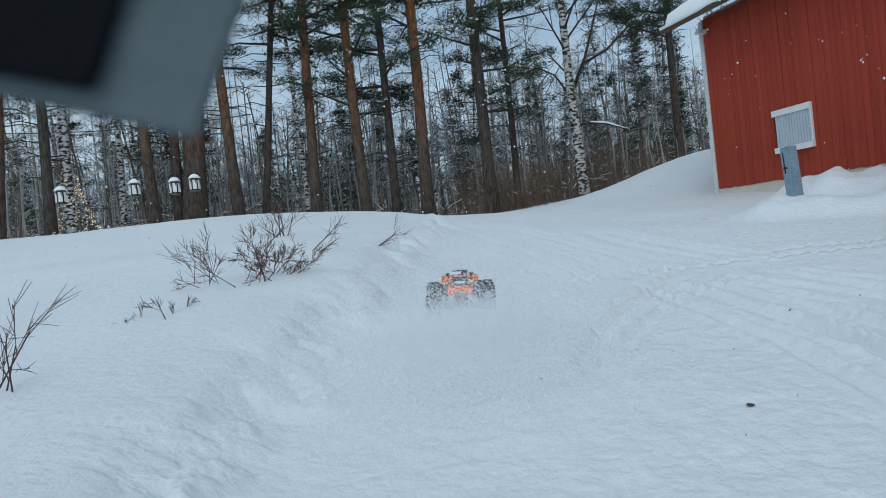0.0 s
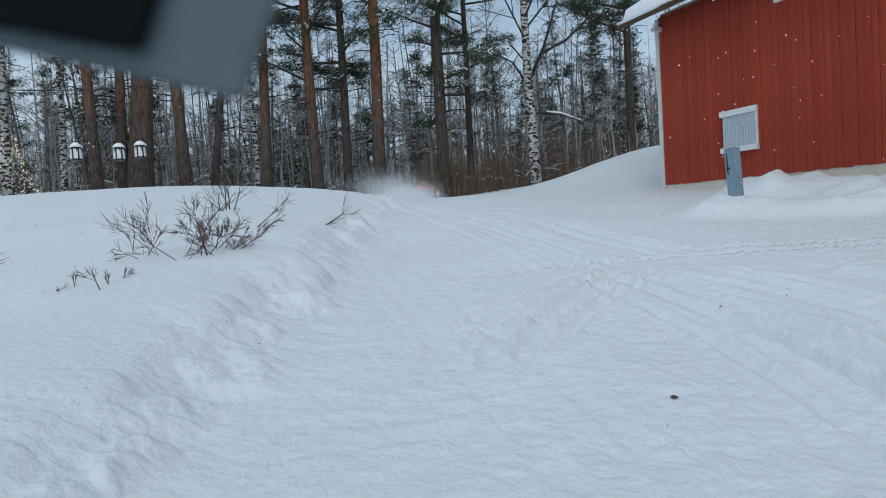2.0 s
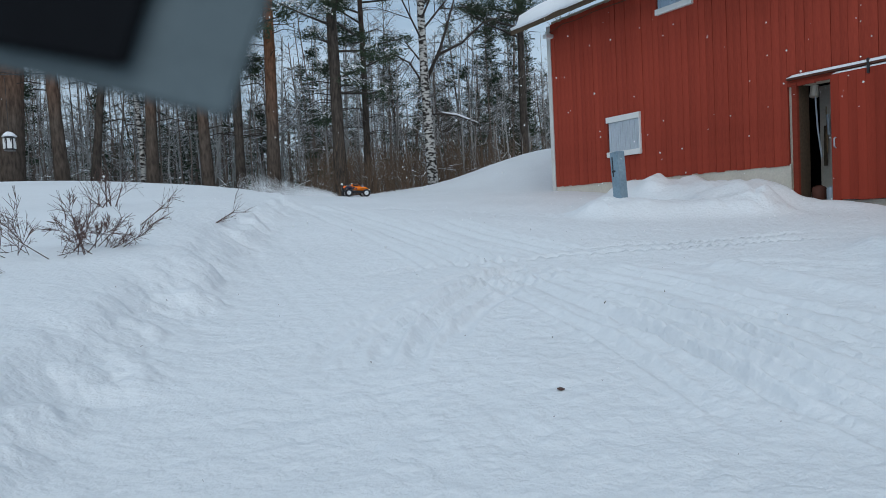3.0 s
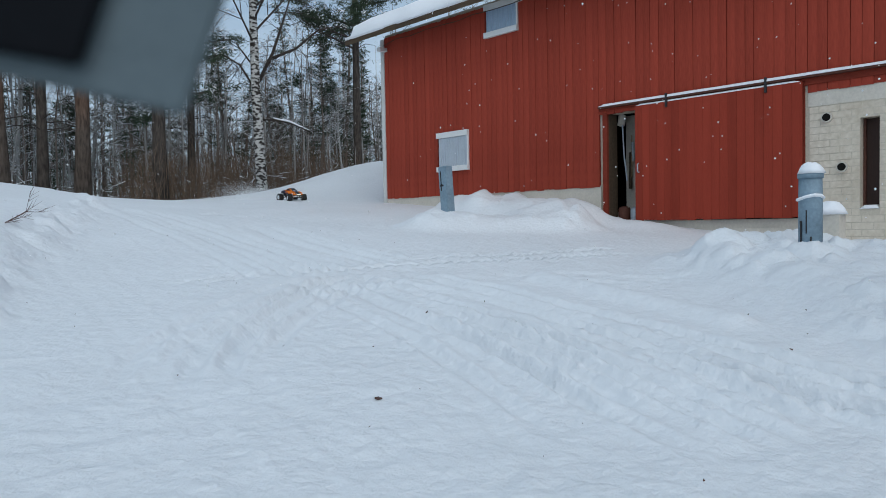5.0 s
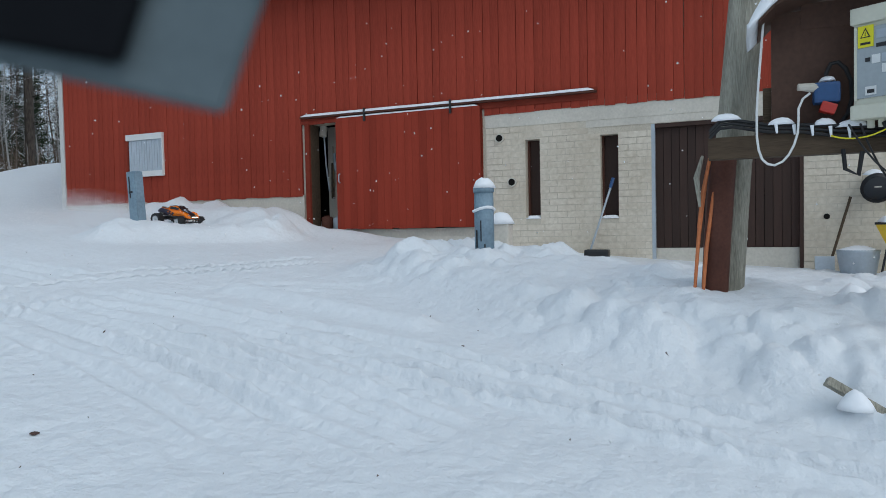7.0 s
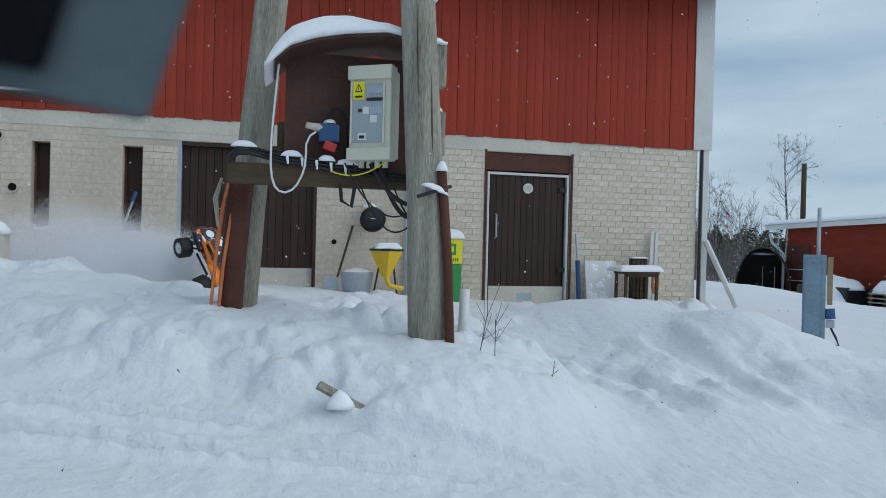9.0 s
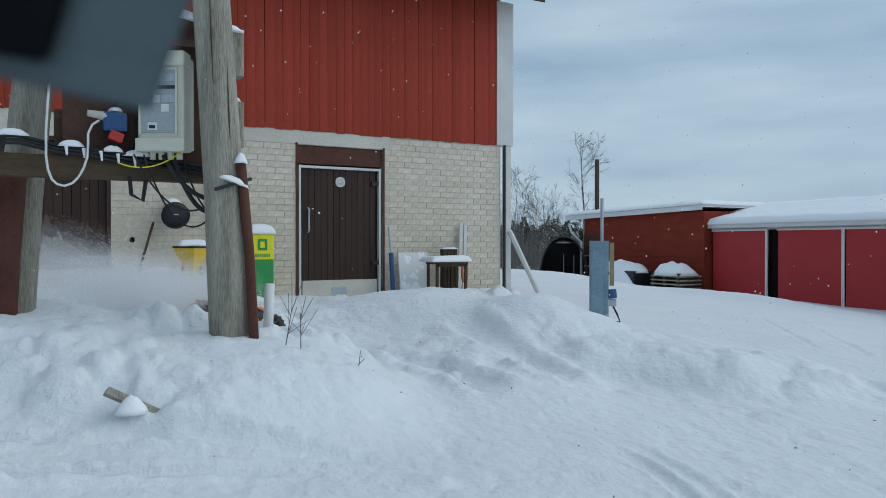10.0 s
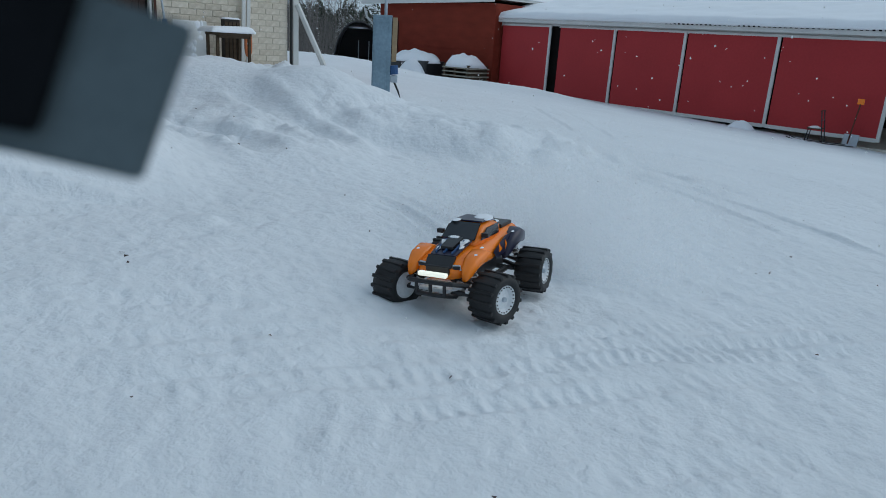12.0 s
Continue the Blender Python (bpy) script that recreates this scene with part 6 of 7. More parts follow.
def build_forest():
    """The wood behind: far thin trunks, snowy twigs and dark needles."""
    rng = np.random.default_rng(11)
    tr = Tris()
    spots = []
    for _ in range(1000):
        a = radians(90 - rng.uniform(-24, 56))
        r = rng.uniform(34, 78)
        spots.append((r * np.cos(a), r * np.sin(a), r))
    for x, y, r in spots:
        if 8 < x < 30 and y < 20:
            continue
        z = hz(x, y) - 0.4
        kind = rng.random()
        tall = rng.uniform(4.5, 11.5)
        rad = rng.uniform(0.03, 0.10)
        k = np.linspace(0, 1, 6)
        lean, bow = rng.normal(size=2) * 0.05, rng.normal(size=2) * 0.16
        axis = np.stack([x + lean[0] * tall * k + bow[0] * np.sin(k * 5), y + lean[1] * tall * k + bow[1] * np.sin(k * 4 + 1), z + tall * k], 1)

        def on(s):
            return np.stack([np.interp(s, k, axis[:, q]) for q in range(3)], -1)
        up = np.array([0, 0, 0.015])
        if kind < 0.66:
            # bare tree with forking limbs and hanging twigs
            mi = 1 if rng.random() < 0.6 else 0
            tr.trunk(axis, rad * (1 - 0.8 * k) + 0.008, mi, 5)
            low = rng.uniform(0.15, 0.5)
            for _ in range(rng.integers(9, 22)):
                s = rng.uniform(low, 0.98)
                ang = rng.uniform(0, 2 * np.pi)
                ln = rng.uniform(0.5, 2.2) * (1.2 - 0.8 * s)
                d = np.array([np.cos(ang), np.sin(ang), rng.uniform(0.2, 1.3)])
                p0 = on(s)
                p1 = p0 + d * ln * 0.6
                p2 = p1 + (d + rng.normal(size=3) * 0.3 - (0, 0, 0.4)) * ln * 0.6
                tr.trunk([p0, p1, p2], [rad * 0.35 + 0.006, 0.012, 0.005], 2, 3)
                m = 15
                w = rng.uniform(0.15, 1.0, (m, 1))
                q0 = np.where(w < 0.5, p0 + (p1 - p0) * w * 2, p1 + (p2 - p1) * (w * 2 - 1))
                e = rng.normal(size=(m, 3)) * 0.26 + d * 0.25 - (0, 0, 0.10)
                tr.blades(q0, q0 + e, 0.016, 2, rng)
                q1 = q0 + e * rng.uniform(0.3, 0.9, (m, 1))
                tr.blades(q1, q1 + rng.normal(size=(m, 3)) * 0.18 - (0, 0, 0.06), 0.012, 2, rng)
                if rng.random() < 0.60:
                    tr.blades((p0 + up)[None], (p1 + up)[None], 0.042, 3, rng)
                    tr.blades((p1 + up)[None], (p2 + up)[None], 0.036, 3, rng)
                    tr.blades(q0[:8] + up, (q0 + e)[:8] + up, 0.028, 3, rng)
        elif kind < 0.80:
            # thin pole, dead limbs
            tr.trunk(axis, rad * 0.8 * (1 - 0.6 * k), 0, 5)
            n = 46
            s = rng.uniform(0.2, 1.0, n)
            ang, p0 = rng.uniform(0, 2 * np.pi, n), on(s)
            d = np.stack([np.cos(ang), np.sin(ang), rng.uniform(-0.5, 0.4, n)], 1) * rng.uniform(0.2, 0.9, (n, 1))
            tr.blades(p0, p0 + d, 0.02, 2, rng)
            tr.blades((p0 + up)[::3], (p0 + d + up)[::3], 0.026, 3, rng)
        else:
            # young conifer with ragged clumps
            tr.trunk(axis, rad * (1 - 0.85 * k) + 0.01, 0, 5)
            bare = rng.uniform(0.05, 0.5)
            for _ in range(rng.integers(26, 52)):
                s = rng.uniform(bare, 1.0)
                ang = rng.uniform(0, 2 * np.pi)
                ln = (0.25 + 1.25 * (1 - s)) * rng.uniform(0.35, 1.2)
                d = np.array([np.cos(ang), np.sin(ang), rng.uniform(-0.4, 0.35)]) * ln
                p0 = on(s)
                tr.blades(p0[None], (p0 + d)[None], 0.03, 2, rng)
                for u in (0.45, 0.75, 1.0):
                    if rng.random() < 0.8:
                        foliage(tr, p0 + d * u, (0.14, 0.14, 0.07), 16, rng, 4, 0.17, 0.035, 0.2)
                        if rng.random() < 0.35:
                            foliage(tr, p0 + d * u + (0, 0, 0.07), (0.12, 0.12, 0.03), 6, rng, 3, 0.12, 0.05, 0.2)
    # slim young stems
    for _ in range(700):
        a, r = radians(90 - rng.uniform(-24, 56)), rng.uniform(29, 55)
        x, y = r * np.cos(a), r * np.sin(a)
        if x > 9 and y < 24:
            continue
        tall, lean = rng.uniform(3.0, 8.0), rng.normal(size=2) * 0.05
        base = np.array([x, y, hz(x, y) - 0.3])
        top = base + np.array([lean[0] * tall, lean[1] * tall, tall])
        mid = (base + top) / 2 + np.append(rng.normal(size=2) * 0.12, 0)
        w = rng.uniform(0.018, 0.045)
        tr.trunk([base, mid, top], [w, w * 0.8, 0.006], 1 if rng.random() < 0.55 else 0, 4)
        m = 12
        q0 = base + (top - base) * rng.uniform(0.3, 1.0, (m, 1))
        e = rng.normal(size=(m, 3)) * (0.4, 0.4, 0.15) + (0, 0, 0.35)
        tr.blades(q0, q0 + e, 0.014, 2, rng)
        tr.blades(q0 + (0, 0, 0.012), q0 + e + (0, 0, 0.012), 0.012, 3, rng)
    # low undergrowth
    n = 3000
    a = np.radians(90 - rng.uniform(-24, 56, n))
    r = rng.uniform(27, 60, n)
    x, y = r * np.cos(a), r * np.sin(a)
    keep = ~((x > 9) & (y < 22))
    x, y = x[keep], y[keep]
    p0 = np.stack([x, y, height(x, y, False) - 0.1], 1)
    d = rng.normal(size=p0.shape) * (0.35, 0.35, 0.3) + (0, 0, 1.3)
    tr.blades(p0, p0 + d, 0.026, 2, rng)
    tr.blades(p0 + d * 0.4, p0 + d * 0.4 + rng.normal(size=p0.shape) * (0.45, 0.45, 0.3) + (0, 0, 0.35), 0.026, 5, rng)
    pick = rng.random(len(p0)) < 0.8
    tr.blades((p0 + d * 0.5)[pick], (p0 + d * 0.5 + rng.normal(size=p0.shape) * (0.4, 0.4, 0.2))[pick], 0.03, 3, rng)
    ob = tr.build("forest", [M_FARTRUNK, M_FARBIRCH, M_FARTWIG, M_SNOWCAP, M_NEEDLE, M_BROWNTWIG])
    tagged(ob, "dense snowy mixed wood of thin trunks and twigs", "forest", kind="stuff")
    # scrub by the barn's end and the far wood beyond the shed
    tr = Tris()
    n = 1500
    x = rng.uniform(9.0, 20, n)
    y = 23.2 + rng.uniform(0, 4.5, n) + (x - 9) * 0.15
    p0 = np.stack([x, y, height(x, y, False) - 0.1], 1)
    d = rng.normal(size=p0.shape) * (0.3, 0.3, 0.5) + (0, 0, 1.4)
    tr.blades(p0, p0 + d, 0.022, 0, rng)
    for _ in range(3):
        q = p0 + d * rng.uniform(0.2, 0.9, (n, 1))
        tr.blades(q, q + d * 0.4 + rng.normal(size=d.shape) * 0.25, 0.014, 0, rng)
    ob = tr.build("scrub", [M_BROWNTWIG])
    tagged(ob, "rusty brown bare scrub at the wood's edge", "scrub", kind="stuff")
    tr = Tris()
    for _ in range(260):
        a = radians(rng.uniform(-52, -20))
        r = rng.uniform(80, 140)
        base = np.array([r * np.cos(a), r * np.sin(a), -1.5])
        tall = rng.uniform(3.5, 6.0)
        n = 160
        s = rng.uniform(0.05, 1, n)
        p0 = base + np.array([0, 0, tall]) * s[:, None]
        ang = rng.uniform(0, 6.28, n)
        ln = 0.3 + 2.0 * (1 - s)
        d = np.stack([np.cos(ang), np.sin(ang), rng.uniform(-0.3, 0.1, n)], 1) * ln[:, None]
        tr.blades(p0 + d, p0, 0.35, 0, rng)
        tr.blades(p0 + d * 0.9, p0 + d * 0.3 + (0, 0, 0.1), 0.2, 1 if rng.random() < 0.5 else 0, rng)
    ob = tr.build("far_forest", [M_NEEDLE, M_SNOWCAP])
    tagged(ob, "far dark spruce wood beyond the fields", "forest", kind="stuff")
    tr = Tris()
    n = 2600
    x, y = rng.uniform(32, 50, n), rng.uniform(-31, -19, n)
    keep = (y > -23.5) | (x > 36)
    x, y = x[keep], y[keep]
    n = len(x)
    p0 = np.stack([x, y, height(x, y, False) - 0.1], 1)
    d = rng.normal(size=p0.shape) * (0.4, 0.4, 1.0) + (0, 0, 2.8)
    tr.blades(p0, p0 + d, 0.03, 0, rng)
    for _ in range(3):
        q = p0 + d * rng.uniform(0.3, 0.9, (n, 1))
        tr.blades(q, q + d * 0.4 + rng.normal(size=d.shape) * 0.3, 0.018, 0, rng)
    ob = tr.build("thicket", [M_FARTWIG])
    tagged(ob, "grey bare thicket behind the shed", "thicket", kind="stuff")


build_forest()


# ---- shrubs and lanterns in the field ----
def shrub(x, y, seed, stems, ln, label, lean=(0, 0), r=0.008, mat_=None, depth=2, spread=0.6):
    z = hz(x, y) - 0.06
    t = thing("shrub", x, y, z, label, "shrub", "bare shrubs in the snow")
    rng = np.random.default_rng(seed)
    for k in range(stems):
        tr = Tris()
        d = rng.normal(size=3) * (spread, spread, 0.1) + (lean[0], lean[1], 0.75)
        d /= np.linalg.norm(d)
        twigs(tr, np.array([rng.normal() * 0.08, rng.normal() * 0.08, 0.0]), d, ln * rng.uniform(0.5, 1.0), r, depth, rng, 0, -0.05)
        ob = tr.build("stem", [mat_ or M_TWIG])
        ob.parent = t


def build_field_things():
    shrub(0.35, 6.75, 1, 9, 0.42, "reddish bare bush bent under snow", (0.35, 0.15), 0.0045, depth=3)
    shrub(0.55, 6.95, 11, 6, 0.36, "reddish bare bush bent under snow", (0.55, 0.1), 0.0045, depth=3)
    shrub(-0.05, 7.05, 2, 6, 0.36, "upright thin bare bush in snow", (0.0, 0.0), 0.004)
    shrub(-0.72, 6.0, 3, 2, 0.2, "small bare twigs in the snow", (0, 0), 0.005)
    shrub(-0.45, 5.85, 4, 3, 0.24, "small bare twigs in the snow", (0.1, 0), 0.005)
    shrub(-1.12, 4.35, 5, 3, 0.46, "dark bare twigs in the snow", (0.22, 0), 0.006, None, 2, 0.22)
    shrub(-1.38, 4.2, 15, 2, 0.34, "dark bare twigs in the snow", (-0.1, 0), 0.005, None, 2, 0.25)
    shrub(1.75, 8.6, 6, 2, 0.40, "drooping twig over the track", (1.2, -0.3), 0.007)
    shrub(1.0, 8.2, 7, 2, 0.45, "slanting bare twig in the snow", (0.9, 0.0), 0.006)
    shrub(0.9, 10.5, 8, 7, 0.5, "reddish bare bush on the crest", (0.2, 0), 0.008)
    shrub(4.42, -1.38, 9, 2, 0.36, "thin bare saplings on the bank", (0.0, -0.1), 0.0035, M_LIMB, 1, 0.2)
    shrub(4.2, -1.62, 10, 2, 0.24, "thin bare saplings on the bank", (0.1, -0.5), 0.003, M_LIMB, 0, 0.3)
    # lanterns hanging from a cord between the trees
    for i, (x, y, z) in enumerate(((-3.6, 20.6, 3.58), (-1.86, 20.8, 3.66), (-0.85, 20.9, 3.65), (-0.33, 20.9, 3.70))):
        t = thing("lantern", x, y, z, "small hanging lantern with a cap of snow", "lantern", "lanterns between the trees")
        part("frame", T([(0, 0, -0.22), (0, 0, -0.20), (0, 0, 0.10), (0, 0, 0.20)], [0.14, 0.13, 0.15, 0.05], 6), M_BLACKPL, t)
        for k in range(6):
            a = k * math.pi / 3 + math.pi / 6
            part("pane", B(0.126, -0.05, -0.17, 0.136, 0.05, 0.08, pose(0, 0, 0, 0, 0, math.degrees(a))), M_WHITE, t)
        part("lantern_snow", mound(0.17, 0.17, 0.13, i), M_SNOWCAP, t, "", True).matrix_basis = pose(0, 0, 0.13)
        part("cord", T([(0, 0, 0.2), (0, 0.02, 1.6)], 0.008, 4), M_BLACKPL, t)
    t = thing("cord_line", -2, 20.75, 5.25, "dark cord strung between the trees", "cord")
    part("line", T(sag((-5, 0, 0.2), (3.4, 0.2, 0.3), 0.25), 0.012, 5), M_BLACKPL, t)
    t = thing("bird_feeder", -5.75, 20.2, 2.35, "bird feeder house with snow on roof and tray", "bird feeder")
    part("stake", T([(0, 0, -0.9), (0, 0, 0.1)], 0.04, 6), M_BEAM, t)
    part("tray", B(-0.3, -0.25, 0.1, 0.3, 0.25, 0.16), M_BEAM, t)
    part("tray_snow", snow_slab(-0.3, -0.25, 0.3, 0.25, 0.16, 0.12, 3, 8, 8, 0.0), M_SNOWCAP, t, "", True)
    part("house", B(-0.2, -0.15, 0.28, 0.2, 0.15, 0.8), M_BEAM, t)
    part("house_snow", mound(0.32, 0.28, 0.22, 3), M_SNOWCAP, t, "", True).matrix_basis = pose(0, 0, 0.8)
    # bits of bark and gravel on the packed snow
    tr = Tris()
    rng = np.random.default_rng(5)
    x, y = rng.uniform(0.2, 6, 160), rng.uniform(-7, 9, 160)
    p = np.stack([x, y, height(x, y) + 0.006], 1)
    d = rng.normal(size=p.shape) * 0.010
    tr.blades(p, p + d, 0.010, 0, rng)
    ob = tr.build("bark_crumbs", [M_TWIG])
    tagged(ob, "dark crumbs of bark and gravel on the snow", "crumbs", kind="stuff")
    t = thing("leaf", 2.09, 2.80, hz(2.09, 2.80), "curled dry leaf on the packed snow", "leaf")
    part("blade", B(-0.022, -0.012, 0.002, 0.022, 0.012, 0.010, pose(0, 0, 0, 12, 8, 30), 0.003), M_TWIG, t)


build_field_things()


# ---- the model truck ----
def loft(sections, n=16, power=3.2):
    """A closed hull through rounded sections: x, half width, bottom, top."""
    bm = bmesh.new()
    rings = []
    for x, w, z0, z1 in sections:
        ring = []
        for k in range(n):
            a = 2 * math.pi * k / n
            c, s = math.cos(a), math.sin(a)
            ring.append(bm.verts.new((x, w * math.copysign(abs(c) ** (2 / power), c), (z0 + z1) / 2 + (z1 - z0) / 2 * math.copysign(abs(s) ** (2 / power), s))))
        rings.append(ring)
    for a, b in zip(rings, rings[1:]):
        for k in range(n):
            bm.faces.new((a[k], a[(k + 1) % n], b[(k + 1) % n], b[k]))
    bm.faces.new(rings[0][::-1]), bm.faces.new(rings[-1])
    bmesh.ops.recalc_face_normals(bm, faces=bm.faces)
    return bm


def fan(name, pts, off, material, parent, label=""):
    """A thin plate through points in a plane, thickened by off."""
    bm = bmesh.new()
    v = [bm.verts.new(p) for p in pts]
    w = [bm.verts.new(Vector(p) + Vector(off)) for p in pts]
    bm.faces.new(v), bm.faces.new(w[::-1])
    for i in range(len(v)):
        bm.faces.new((v[i], v[(i + 1) % len(v)], w[(i + 1) % len(v)], w[i]))
    bmesh.ops.recalc_face_normals(bm, faces=bm.faces)
    return part(name, bm, material, parent, label)


def build_truck():
    t = thing("toy_truck", 0, 0, 0, "orange and black radio-controlled monster truck dusted with snow", "toy truck")
    part("chassis", B(-0.27, -0.06, 0.10, 0.27, 0.06, 0.16, None, 0.012), M_BLACKPL, t)
    body = part("body", loft([(-0.35, 0.095, 0.25, 0.295), (-0.33, 0.125, 0.225, 0.315), (-0.22, 0.135, 0.205, 0.312), (-0.08, 0.133, 0.185, 0.298), (0.08, 0.133, 0.18, 0.29), (0.2, 0.13, 0.175, 0.276), (0.29, 0.118, 0.17, 0.25), (0.325, 0.095, 0.175, 0.225)]), M_ORANGE, t, "orange body shell", True)
    part("cab", loft([(-0.17, 0.082, 0.28, 0.315), (-0.145, 0.098, 0.27, 0.352), (-0.06, 0.10, 0.27, 0.366), (0.02, 0.098, 0.27, 0.360), (0.125, 0.09, 0.265, 0.30)], 16, 4), M_ORANGE, body, "", True)
    fan("roof_panel", [(-0.13, -0.075, 0.365), (-0.13, 0.075, 0.365), (0.02, 0.075, 0.368), (0.02, -0.075, 0.368)], (0, 0, 0.006), M_NAVY, body, "black roof")
    fan("windscreen", [(0.035, -0.075, 0.363), (0.035, 0.075, 0.363), (0.125, 0.085, 0.305), (0.125, -0.085, 0.305)], (0.006, 0, 0.006), M_GLASS, body, "dark windscreen")
    fan("rear_window", [(-0.15, -0.07, 0.350), (-0.15, 0.07, 0.350), (-0.178, 0.075, 0.318), (-0.178, -0.075, 0.318)], (-0.006, 0, 0.002), M_GLASS, body)
    for s in (1, -1):
        fan("side_window", [(-0.11, s * 0.1005, 0.350), (0.02, s * 0.0995, 0.348), (0.085, s * 0.098, 0.302), (-0.12, s * 0.101, 0.302)], (0, s * 0.005, 0), M_GLASS, body)
        fan("flank_decal", [(-0.30, s * 0.137, 0.30), (-0.12, s * 0.139, 0.290), (0.02, s * 0.138, 0.24), (-0.02, s * 0.138, 0.205), (-0.27, s * 0.138, 0.225)], (0, s * 0.004, 0), M_NAVY, body, "black flame decal")
        for k, xx in enumerate((-0.24, -0.16, -0.08)):
            fan("flame", [(xx, s * 0.1425, 0.235), (xx + 0.05, s * 0.1435, 0.275), (xx + 0.035, s * 0.1425, 0.225)], (0, s * 0.002, 0), M_ORANGE, body)
        # flared arches
        for xx, ln, zt in ((0.20, 0.135, 0.292), (-0.245, 0.12, 0.312)):
            bm = loft([(xx - ln, 0.012, 0.235, 0.25), (xx - ln * 0.65, 0.034, 0.228, zt - 0.022), (xx - ln * 0.1, 0.044, 0.236, zt), (xx + ln * 0.45, 0.040, 0.222, zt - 0.016), (xx + ln * 0.85, 0.026, 0.192, zt - 0.05), (xx + ln, 0.012, 0.182, zt - 0.075)], 16, 3.4)
            bmesh.ops.translate(bm, vec=(0, s * 0.137, -0.004), verts=bm.verts)
            part("wheel_arch", bm, M_ORANGE if xx > 0 else M_NAVY, body, "", True)
            for q in range(3):
                o = part("snow_speck", mound(0.016, 0.010, 0.004, q + xx, 8, 3), M_SNOWCAP, body)
                o.matrix_basis = pose(xx - 0.05 + 0.045 * q, s * (0.135 + 0.006 * q), zt - 0.006 - 0.006 * q)
        fan("headlight", [(0.302, s * 0.06, 0.235), (0.302, s * 0.10, 0.238), (0.296, s * 0.108, 0.212), (0.308, s * 0.06, 0.208)], (0.012, 0, 0.004), M_RIM, body, "pale headlight")
        fan("headlight_mask", [(0.318, s * 0.070, 0.234), (0.316, s * 0.106, 0.236), (0.315, s * 0.104, 0.222), (0.320, s * 0.070, 0.219)], (0.003, 0, 0.001), M_BLACKPL, body)
        fan("tail_light", [(-0.346, s * 0.045, 0.285), (-0.342, s * 0.10, 0.29), (-0.342, s * 0.10, 0.265), (-0.346, s * 0.045, 0.262)], (-0.012, 0, 0), M_TAIL, body, "red tail light")
        part("mirror", B(0.06, s * 0.10, 0.315, 0.085, s * 0.135, 0.335, None, 0.004), M_BLACKPL, body)
        part("side_guard", T([(-0.13, s * 0.12, 0.12), (0.13, s * 0.12, 0.12)], 0.012, 8), M_BLACKPL, t)
    fan("hood_decal", [(0.13, -0.075, 0.302), (0.13, 0.075, 0.302), (0.28, 0.062, 0.262), (0.28, -0.062, 0.262)], (0.001, 0, 0.006), M_NAVY, body, "navy hood stripes")
    fan("hood_scoop", [(0.14, -0.035, 0.309), (0.14, 0.035, 0.309), (0.24, 0.03, 0.284), (0.24, -0.03, 0.284)], (0.001, 0, 0.012), M_BLACKPL, body)
    for yy in (-0.05, 0.045):
        fan("hood_spot", [(0.17, yy - 0.012, 0.3), (0.17, yy + 0.016, 0.3), (0.215, yy + 0.010, 0.289)], (0.001, 0, 0.009), M_RIM, body)
    fan("nose_panel", [(0.283, -0.07, 0.262), (0.283, 0.07, 0.262), (0.326, 0.066, 0.222), (0.326, -0.066, 0.222)], (0.004, 0, 0.005), M_BLACKPL, body, "black upper grille")
    part("grille", B(0.315, -0.058, 0.195, 0.335, 0.058, 0.232, None, 0.005), M_BLACKPL, body, "black grille")
    part("snow_dust", mound(0.06, 0.05, 0.012, 3), M_SNOWCAP, body, "thin snow on the roof", True).matrix_basis = pose(-0.1, 0.03, 0.371)
    part("snow_dust", mound(0.09, 0.08, 0.02, 5), M_SNOWCAP, body, "", True).matrix_basis = pose(-0.25, 0.0, 0.312)
    for k, (x, y, z, rx, ry, tilt) in enumerate(((0.075, 0.055, 0.338, 0.030, 0.022, 32), (0.10, -0.03, 0.325, 0.022, 0.034, 32), (0.03, -0.055, 0.373, 0.028, 0.022, 4), (-0.06, 0.07, 0.371, 0.05, 0.02, 0), (0.155, 0.05, 0.305, 0.03, 0.018, 12),
                                                 (0.145, -0.01, 0.318, 0.02, 0.03, 10), (0.23, -0.045, 0.285, 0.022, 0.014, 14), (-0.20, -0.10, 0.318, 0.05, 0.018, 0), (0.20, 0.055, 0.29, 0.02, 0.012, 14))):
        part("snow_dust", mound(rx, ry, 0.0045, 30 + k, 14, 4, 0.35), M_SNOWCAP, body, "", True).matrix_basis = pose(x, y, z, 0, tilt, 0)
    for yy in (-0.045, 0.0, 0.045):
        fan("hood_stripe", [(0.15, yy - 0.004, 0.304), (0.15, yy + 0.004, 0.304), (0.27, yy * 0.9 + 0.003, 0.272), (0.27, yy * 0.9 - 0.003, 0.272)], (0.001, 0, 0.0075), M_BLUE, body, "blue hood stripe")
    part("bed_cover", B(-0.33, -0.09, 0.305, -0.19, 0.09, 0.325, None, 0.006), M_BLACKPL, body)
    bump = new("front_bumper")
    bump.parent = t
    tagged(bump, "black tube bumper with a lit light bar")
    part("bumper_tube", T([(0.30, -0.13, 0.15), (0.36, -0.09, 0.165), (0.375, 0, 0.168), (0.36, 0.09, 0.165), (0.30, 0.13, 0.15)], 0.010, 8), M_BLACKPL, bump)
    part("bumper_tube", T([(0.30, -0.08, 0.10), (0.36, -0.06, 0.115), (0.37, 0, 0.117), (0.36, 0.06, 0.115), (0.30, 0.08, 0.10)], 0.009, 8), M_BLACKPL, bump)
